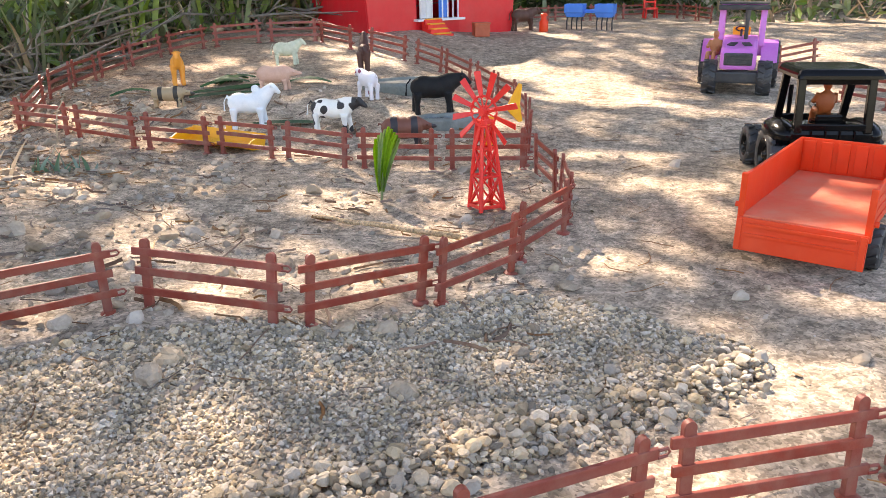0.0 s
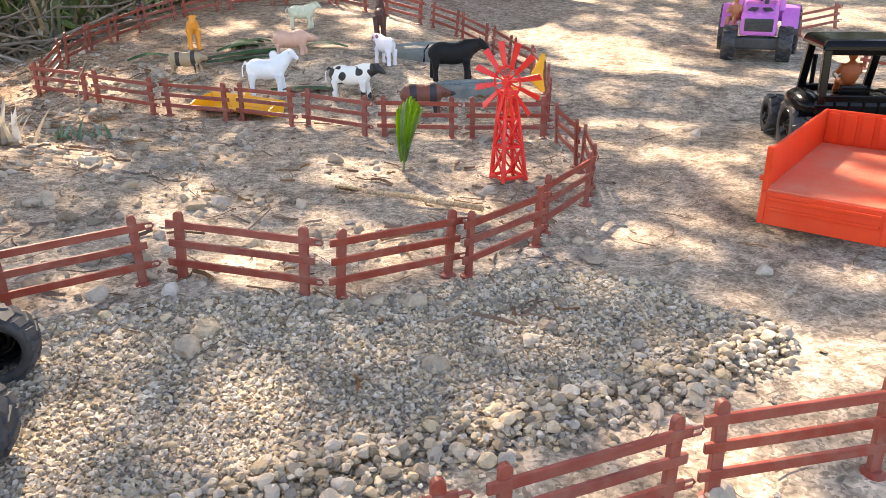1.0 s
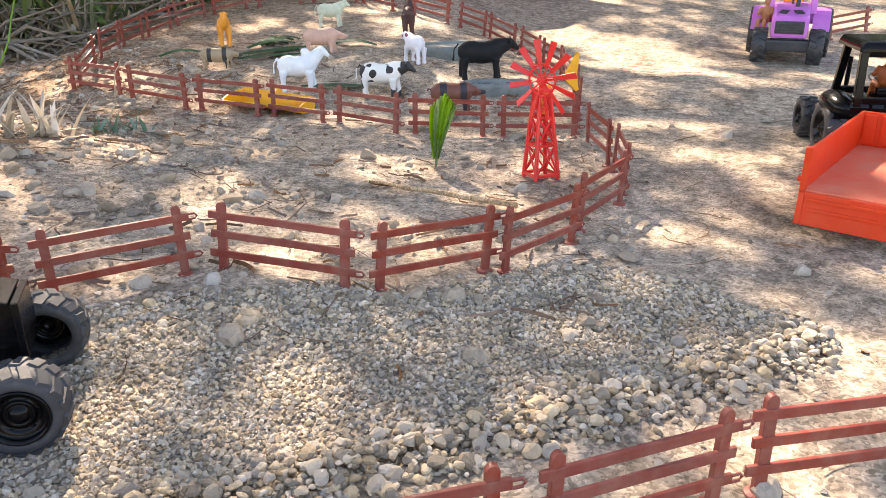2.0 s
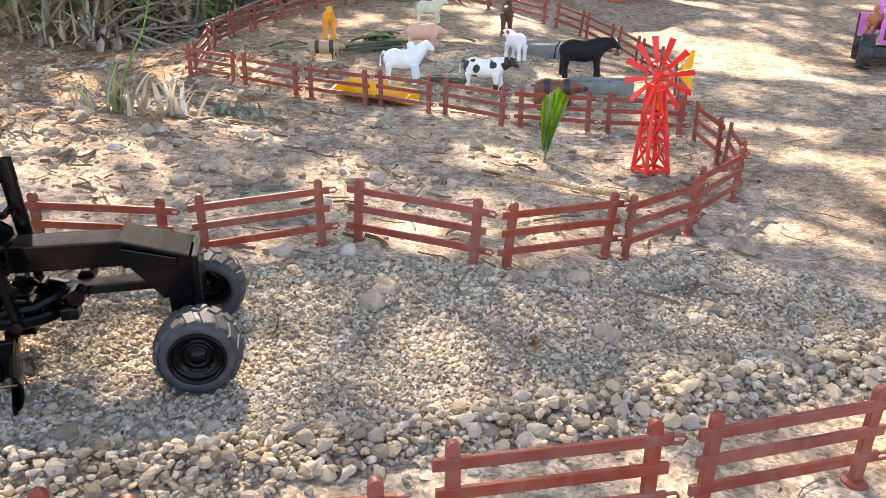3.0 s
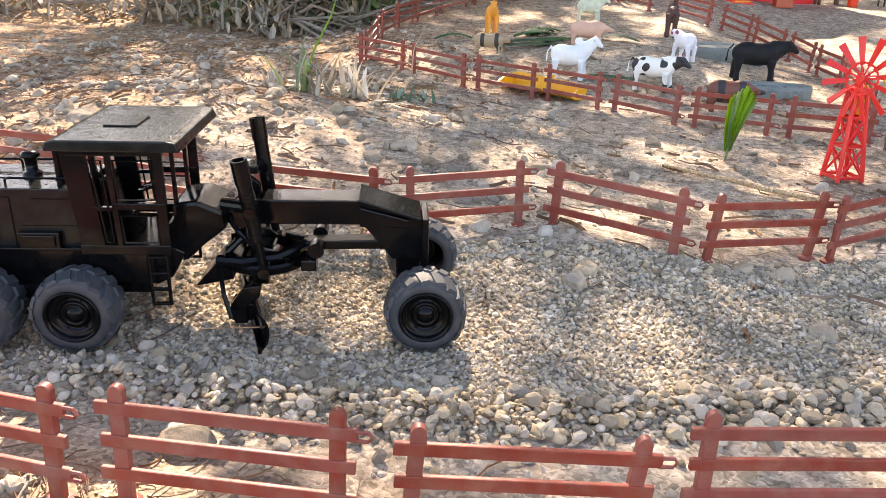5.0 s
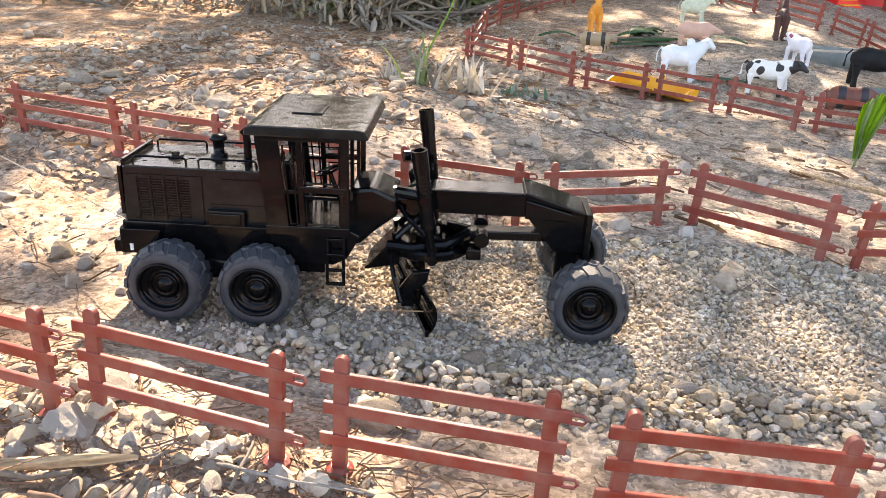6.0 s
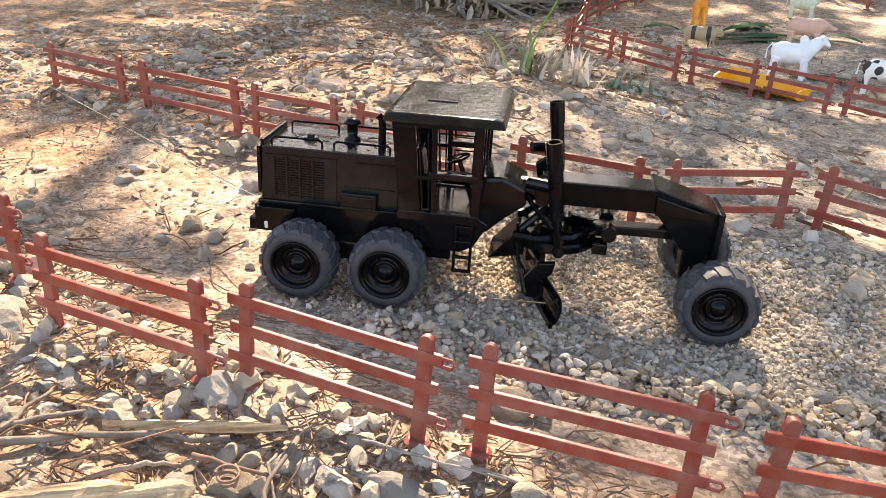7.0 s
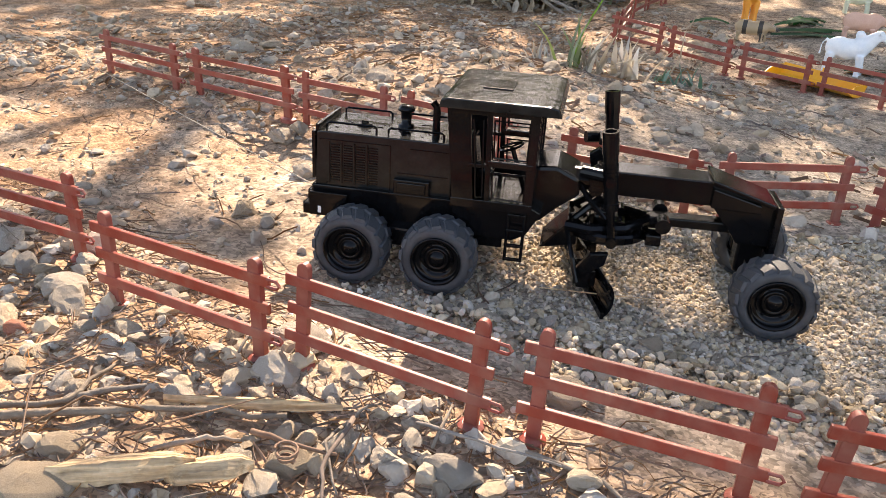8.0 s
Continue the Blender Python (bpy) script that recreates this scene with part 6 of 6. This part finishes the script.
# ---- barn and the things round it ----
def build_barn():
    a, b = Vector((-0.455, 2.905)), Vector((0.045, 3.36))
    d = (b - a)
    L = d.length
    b_m = pose(a.x, a.y, 0.105, 0, 0, math.degrees(math.atan2(d.y, d.x)))
    barn = thing("toy_barn", b_m, "glossy red toy barn with a white barred doorway", "toy barn")
    D, H = 0.36, 0.32
    x0, x1, zb, zt = 0.205, 0.395, 0.062, 0.26     # doorway
    bm = bmesh.new()
    slab(bm, [(0.03, -0.03), (0.0, 0.04), (-0.02, H), (x0, H), (x0, -0.03)], 0.0, 0.012, 0.004)
    slab(bm, [(x1, -0.03), (x1, H), (L + 0.01, H), (L, 0.03), (L - 0.02, -0.03)], 0.0, 0.012, 0.004)
    box(bm, (x1 - x0, 0.012, zb + 0.03), ((x0 + x1) / 2, 0.006, (zb - 0.03) / 2), bevel=0.001)
    box(bm, (x1 - x0, 0.012, H - zt), ((x0 + x1) / 2, 0.006, (H + zt) / 2), bevel=0.001)
    part("front_wall", bm, M_BARN, barn)
    for x in (0.006, L - 0.006):
        bm = bmesh.new()
        box(bm, (0.012, D, H + 0.03), (x, D / 2 + 0.012, H / 2 - 0.015), bevel=0.003)
        part("side_wall", bm, M_BARN, barn)
    bm = bmesh.new()
    box(bm, (L, 0.012, H + 0.03), (L / 2, D + 0.012, H / 2 - 0.015), bevel=0.003)
    part("rear_wall", bm, M_BARN, barn)
    bm = bmesh.new()
    slab(bm, [(-0.04, H), (L / 2, H + 0.10), (L + 0.04, H), (L + 0.03, H - 0.01), (L / 2, H + 0.085), (-0.03, H - 0.01)], -0.02, D + 0.03)
    part("roof", shut(bm), M_BARN, barn)
    bm = bmesh.new()
    box(bm, (x1 - x0 + 0.03, 0.050, 0.008), ((x0 + x1) / 2, 0.000, zb - 0.003), bevel=0.002)
    part("porch", bm, M_WHITE, barn, "pale plastic door sill")
    bm = bmesh.new()
    box(bm, (0.056, 0.004, 0.18), (x0 + 0.055, 0.020, zb + 0.092), bevel=0.001)
    part("door", bm, M_WHITE, barn, "white plastic door")
    bm = bmesh.new()
    box(bm, (0.045, 0.004, 0.18), (x1 - 0.05, 0.022, zb + 0.092), bevel=0.001)
    part("curtain", bm, M_BLUE, barn, "blue plastic panel inside the doorway")
    for k in range(8):
        x = x0 + 0.01 + k * (x1 - x0 - 0.02) / 7
        if 0.075 < x - x0 < 0.10:
            continue
        bm = bmesh.new()
        rod(bm, (x, -0.012, zb), (x, -0.012, zb + 0.10), 0.0028, seg=6)
        part("bar", bm, M_WHITE, barn)
    stairs = new("stairs")
    stairs.parent = barn
    for k in range(5):
        bm = bmesh.new()
        box(bm, (0.078 + 0.004 * k, 0.024, 0.018), (0.255 + 0.0 * k, -0.022 - 0.018 * k, zb - 0.010 - 0.0155 * k), bevel=0.002)
        box(bm, (0.072, 0.014, 0.05), (0.255, -0.018 - 0.016 * k, zb - 0.038 - 0.0155 * k))
        part("stair_body", bm, M_RED, stairs, "red plastic step")
        bm = bmesh.new()
        box(bm, (0.066, 0.020, 0.004), (0.255, -0.026 - 0.018 * k, zb + 0.0008 - 0.0155 * k), bevel=0.001)
        part("tread", bm, M_YELLOW, stairs, "yellow plastic tread")
    return barn


build_barn()


def build_implement():
    t = thing("blue_planter", pose(0.350, 3.40, 0.103, 0, 0, -22), "blue plastic toy farm planter with grey tines", "toy implement")
    bm = bmesh.new()
    box(bm, (0.19, 0.016, 0.014), (0, 0.0, 0.070), bevel=0.002)
    part("toolbar", bm, M_BLUE, t)
    for x in (-0.060, 0.060):
        bm = bmesh.new()
        for s in (-1, 1):
            box(bm, (0.006, 0.050, 0.032), (x + s * 0.034, -0.012, 0.082), bevel=0.001)
            box(bm, (0.074, 0.006, 0.032), (x, -0.012 + s * 0.025, 0.082), bevel=0.001)
        box(bm, (0.070, 0.046, 0.006), (x, -0.012, 0.068), bevel=0.001)
        slab(bm, [(x - 0.040, 0.068), (x - 0.030, 0.048), (x + 0.030, 0.048), (x + 0.040, 0.068)], -0.030, 0.010, 0.002)
        part("hopper", bm, M_BLUE, t)
        for k in range(4):
            bm = bmesh.new()
            pipe(bm, [(x - 0.030 + 0.020 * k, -0.006, 0.055), (x - 0.030 + 0.020 * k, -0.022, 0.030), (x - 0.030 + 0.020 * k, -0.016, -0.002)], 0.0030, 6)
            part("tine", bm, M_DARK, t, "dark grey plastic tine")


build_implement()
t = thing("feed_box", pose(-0.078, 3.12, gz(-0.078, 3.12), 0, 0, 15), "small orange-brown plastic box on the soil", "toy box")
bm = bmesh.new()
box(bm, (0.056, 0.045, 0.046), (0, 0, 0.022), bevel=0.003)
part("box_body", bm, mat("terracotta_plastic", (0.42, 0.075, 0.03), (0.50, 0.11, 0.05), rough=0.5), t)
bm = bmesh.new()
box(bm, (0.060, 0.049, 0.007), (0, 0, 0.045), bevel=0.002)
part("lid", bm, mat("terracotta_lid", (0.45, 0.085, 0.035), (0.52, 0.12, 0.05), rough=0.5), t)
t = thing("milk_churn", pose(0.160, 3.295, gz(0.16, 3.295)), "small orange plastic milk churn on the soil", "toy churn")
bm = bmesh.new()
lathe(bm, [(0.0002, 0.0), (0.016, 0.0), (0.017, 0.004), (0.017, 0.036), (0.010, 0.050), (0.010, 0.060)], 18)
part("churn_body", shut(bm), M_ORANGE, t, "", True)
bm = bmesh.new()
lathe(bm, [(0.0135, 0.058), (0.0140, 0.064), (0.010, 0.068), (0.0002, 0.069)], 18)
part("lid", shut(bm), M_ORANGE, t, "", True)
t = thing("red_bench", pose(0.732, 4.15, gz(0.732, 4.15), 0, 0, 5), "small red plastic toy chair far behind", "toy chair")
for x in (-0.028, 0.028):
    for y in (-0.02, 0.02):
        bm = bmesh.new()
        rod(bm, (x, y, -0.002), (x * 0.9, y, 0.11 if y > 0 else 0.045), 0.005, seg=6)
        part("leg", bm, M_RED, t)
for y, z in ((0.0, 0.045), (0.02, 0.075), (0.02, 0.10)):
    bm = bmesh.new()
    box(bm, (0.062, 0.046 if z < 0.05 else 0.006, 0.008), (0, y, z), bevel=0.001)
    part("seat" if z < 0.05 else "backrest", bm, M_RED, t)


# ---- plants ----
def blades(n, where, length, width, rng, lean=0.5, curl=0.7):
    """Curved grass blades as plain lists; where() gives x, y, z."""
    verts, faces = [], []
    for _ in range(n):
        x, y, z = where(rng)
        a, L, w = rng.uniform(0, 6.28), rng.uniform(*length), rng.uniform(*width)
        tilt = abs(rng.gauss(0, lean))
        p, side = Vector((x, y, z)), Vector((-math.sin(a), math.cos(a), 0))
        b = len(verts)
        for k in range(6):
            f = k / 5
            ww = w * (1 - f ** 2.2) + 0.0003
            verts += [p + side * ww, p - side * ww]
            p = p + Vector((math.cos(a) * math.sin(tilt), math.sin(a) * math.sin(tilt), math.cos(tilt))) * (L / 5)
            tilt += curl * rng.uniform(0.1, 0.4)
        for k in range(5):
            q = b + 2 * k
            faces.append((q, q + 1, q + 3, q + 2))
    return verts, faces


def leaves(n, where, size, rng):
    verts, faces = [], []
    for _ in range(n):
        c = Vector(where(rng))
        s = rng.uniform(*size)
        e = Euler((rng.gauss(0, 0.8), rng.gauss(0, 0.8), rng.uniform(0, 6.28))).to_matrix()
        b = len(verts)
        verts += [c + e @ (Vector(q) * s) for q in ((-1, 0, 0), (-0.4, 0.34, 0.10), (0.4, 0.30, 0.10), (1, 0, -0.12), (0.4, -0.30, 0.10), (-0.4, -0.34, 0.10), (0, 0, -0.03))]
        faces += [(b, b + 1, b + 6), (b + 1, b + 2, b + 6), (b + 2, b + 3, b + 6), (b + 3, b + 4, b + 6), (b + 4, b + 5, b + 6), (b + 5, b, b + 6)]
    return verts, faces


def sprig(at, turn, n, height, spread_, label, material, name="palm_seedling"):
    """A fan of narrow leaflets on one stalk."""
    t = thing(name, pose(*at, 0, 0, turn), label, "plant")
    bm = bmesh.new()
    pipe(bm, [(0, 0, -0.004), (0.002, 0, height * 0.2), (0.004, 0, height * 0.4)], [0.0022, 0.0018, 0.0012], 6)
    part("stem", bm, material, t)
    for k in range(n):
        f = (k - (n - 1) / 2) / n
        a = f * spread_
        w = height * 0.030
        verts, faces = [], []
        for i in range(6):
            u = i / 5
            r = height * (0.16 + 0.84 * u) * (1 - 0.16 * abs(f) * 2)
            x, z = r * math.sin(a + 0.03 + 0.10 * u), r * math.cos(a)
            ww = w * (0.45 + 0.75 * u)
            if i == 5:
                ww = w * 0.6
            verts += [(x - ww, 0.004 * (k % 2) - 0.002, z), (x, 0.0035 + 0.004 * (k % 2) - 0.002, z), (x + ww, 0.004 * (k % 2) - 0.002, z)]
        for i in range(5):
            b = 3 * i
            faces += [(b, b + 1, b + 4, b + 3), (b + 1, b + 2, b + 5, b + 4)]
        part_of("leaflet", verts, faces, material, t)
    return t


sprig((-0.220, 1.297, 0.0), 4, 9, 0.112, 0.40, "green palm seedling standing in the soil", M_GREEN)


def tuft(at, n, length, width, label, material, lean=0.3, seed=1, name="grass_tuft"):
    x, y = at
    t = thing(name, pose(x, y, gz(x, y)), label, "plant")
    v, f = blades(n, lambda r: (r.gauss(0, 0.012), r.gauss(0, 0.012), -0.004), length, width, random.Random(seed), lean, 0.45)
    tagged(part_of("blade_clump", v, f, material, t), kind="stuff")
    return t


tuft((-0.905, 1.262), 9, (0.06, 0.115), (0.002, 0.0045), "green and dry grass tuft on the mound", M_GRASS, 0.28, 3)
tuft((-0.885, 1.275), 24, (0.04, 0.10), (0.002, 0.005), "dry pale grass tuft on the mound", M_HAY, 0.6, 4)
tuft((-0.840, 1.330), 28, (0.04, 0.09), (0.003, 0.007), "withered dry leaf clump on the mound", M_HAY, 0.9, 5)
tuft((-0.990, 1.300), 14, (0.03, 0.06), (0.002, 0.004), "small dry grass tuft on the mound", M_HAY, 0.5, 6)
tuft((-0.800, 1.410), 16, (0.02, 0.05), (0.002, 0.0045), "low blue-green weed by the fence", M_WEED, 1.25, 7, "weed")
tuft((-0.765, 1.440), 16, (0.02, 0.05), (0.002, 0.0045), "low blue-green weed by the fence", M_WEED, 1.25, 8, "weed")
stick([(-0.80, 1.43, 0.01), (-0.785, 1.46, 0.06), (-0.79, 1.48, 0.10), (-0.775, 1.49, 0.135)], 0.0016, "thin dry upright twig by the paddock", M_DRY, "twig")
stick([(-0.945, 1.33, 0.03), (-0.935, 1.36, 0.10), (-0.915, 1.40, 0.17), (-0.90, 1.42, 0.24)], 0.0022, "tall thin green stem on the mound", M_GREEN, "stem")
for x, y, a, L in ((-0.715, 2.12, 50, 0.12), (-0.700, 2.17, 70, 0.12), (-0.69, 2.02, 40, 0.17), (-0.67, 1.98, 35, 0.15), (-0.50, 2.15, -10, 0.11), (-0.72, 2.19, 110, 0.10), (-0.705, 2.145, 20, 0.10), (-0.725, 2.16, 85, 0.11), (-0.695, 2.19, 60, 0.12), (-0.66, 2.06, 48, 0.15), (-0.48, 1.80, 5, 0.14), (-0.885, 1.99, 40, 0.10)):
    v, f = [], []
    for k in range(7):
        u = k / 6
        w = 0.014 * math.sin(math.pi * min(0.97, u * 0.9 + 0.06)) + 0.0006
        z = 0.003 + 0.012 * math.sin(math.pi * u) * (0.9 if L < 0.13 else 0.3)
        v += [(L * (u - 0.5), -w, z), (L * (u - 0.5), 0, z + 0.004), (L * (u - 0.5), w, z)]
    for k in range(6):
        b = 3 * k
        f += [(b, b + 1, b + 4, b + 3), (b + 1, b + 2, b + 5, b + 4)]
    ob = part_of("cut_leaf", v, f, M_GREENDARK, None, "dark green cut leaf lying in the paddock")
    tagged(ob, category="leaf", group="cut leaves")
    ob.matrix_basis = pose(x, y, gz(x, y), 0, 0, a)


# ---- undergrowth behind the farm ----
LINE_L = [(-2.9, 2.0), (-2.1, 2.25), (-1.55, 2.15), (-1.28, 2.30), (-1.28, 2.65), (-1.10, 2.92), (-0.85, 3.02), (-0.60, 3.20)]


def bank_spot(depth, low=0.0, high=0.06, first=0):
    """A place on or behind the line where the undergrowth starts."""
    def at(r):
        i = r.randrange(first, len(LINE_L) - 1)
        (xa, ya), (xb, yb) = LINE_L[i], LINE_L[i + 1]
        t, d = r.random(), depth * r.random() ** 1.3
        x, y = xa + (xb - xa) * t, ya + (yb - ya) * t
        n = Vector((-(yb - ya), xb - xa)).normalized()
        x, y = x + n.x * d, y + n.y * d
        return x, y, gz(x, y) + r.uniform(low, high) + 0.25 * d * r.random()
    return at


def right_spot(r):
    x, y = r.uniform(1.0, 3.2), 0
    y = 3.6 + 0.55 * (x - 1.0) * r.random() + r.random() * 1.6 - 0.25 * (x - 1.0)
    return x, y, gz(x, y) + r.uniform(-0.005, 0.08)


def rear_spot(r):
    x = r.uniform(-2.6, 3.4)
    y = r.uniform(4.5, 6.5) if x > 0.1 else r.uniform(3.9, 6.0)
    return x, y, gz(x, y) + r.uniform(-0.01, 0.5)


# Unseen leaf screen, added to block low sky; lower at left for roof reflections.
def sky_screen_spot(r):
    x = r.uniform(-7.0, 6.5)
    y = 6.4 + 1.6 * r.random() - 0.05 * x * x
    return x, y, 0.08 + (2.6 - 0.85 * ss(-1.2, -2.4, x)) * r.random()


def build_undergrowth():
    rng = random.Random(77)
    u = thing("undergrowth", pose(0, 0, 0), "dense tangled grass, leaves and dead branches", "undergrowth", kind="structure")
    v, f = blades(800, bank_spot(0.7, -0.01, 0.02, 3), (0.12, 0.42), (0.004, 0.011), rng, 0.55, 0.6)
    tagged(part_of("grass", v, f, M_GRASS, u, "long green grass"), kind="stuff")
    v, f = blades(1300, bank_spot(0.6, -0.01, 0.04), (0.06, 0.26), (0.002, 0.007), rng, 1.15, 0.5)
    tagged(part_of("dead_grass", v, f, M_DRY, u, "dead pale grass"), kind="stuff")
    v, f = leaves(2200, bank_spot(0.9, 0.02, 0.22, 3), (0.015, 0.05), rng)
    tagged(part_of("leaves", v, f, M_BUSH, u, "green leaves"), kind="stuff")
    v, f = leaves(1500, bank_spot(0.6, 0.0, 0.06), (0.012, 0.035), rng)
    tagged(part_of("dead_leaves", v, f, M_DRY, u, "dead brown leaves"), kind="stuff")
    v, f = leaves(5200, rear_spot, (0.03, 0.08), rng)
    tagged(part_of("rear_leaves", v, f, M_LEAF, u, "dark green leaves far behind"), kind="stuff")
    v, f = leaves(9000, sky_screen_spot, (0.09, 0.22), rng)
    tagged(part_of("woodland_leaves", v, f, M_LEAF, u, "unseen screen of dark leaves added behind the farm to block low sky"), kind="stuff")
    v, f = blades(900, rear_spot, (0.15, 0.5), (0.005, 0.012), rng, 0.6, 0.5)
    tagged(part_of("rear_grass", v, f, M_GRASS, u, "long grass far behind"), kind="stuff")
    v, f = blades(1100, right_spot, (0.08, 0.34), (0.002, 0.008), rng, 1.1, 0.5)
    tagged(part_of("right_dead_grass", v, f, M_DRY, u, "dead pale grass"), kind="stuff")
    v, f = leaves(700, right_spot, (0.015, 0.045), rng)
    tagged(part_of("right_leaves", v, f, M_BUSH, u, "green leaves"), kind="stuff")
    bm = bmesh.new()
    for k in range(320):
        x, y, z = (right_spot if k % 4 == 0 else bank_spot(0.5, 0.0, 0.07))(rng)
        a, L, tl = rng.gauss(0.0, 0.7), rng.uniform(0.15, 0.6), rng.gauss(0.12, 0.3)
        d = Vector((math.cos(a) * math.cos(tl), math.sin(a) * math.cos(tl), math.sin(tl)))
        p = Vector((x, y, z))
        r = rng.uniform(0.0018, 0.007)
        pipe(bm, [p, p + d * L * 0.35 + Vector((0, 0, rng.gauss(0, 0.015))), p + d * L * 0.7 + Vector((rng.gauss(0, 0.02), rng.gauss(0, 0.02), 0)), p + d * L], [r, r * 0.85, r * 0.6, r * 0.3], 6)
    tagged(part("dead_branches", bm, M_STICK, u, "grey dead branches"), kind="stuff")
    # a few tall blades close to the paddock corner
    v, f = blades(14, lambda r: (r.uniform(-1.85, -1.55), r.uniform(2.6, 2.9), 0.04), (0.28, 0.5), (0.008, 0.014), rng, 0.28, 0.35)
    tagged(part_of("tall_blades", v, f, M_GRASS, u, "tall broad green blades"), kind="stuff")


build_undergrowth()

bm = bmesh.new()
pipe(bm, [(-0.806, 0.509, 0.057), (-1.00, 0.580, 0.046), (-1.25, 0.665, 0.038), (-1.55, 0.76, 0.034), (-2.05, 0.90, 0.030)], 0.0005, 5)
tagged(part("pull_string", bm, M_HAY), "thin pale string tied to the grader", "string")
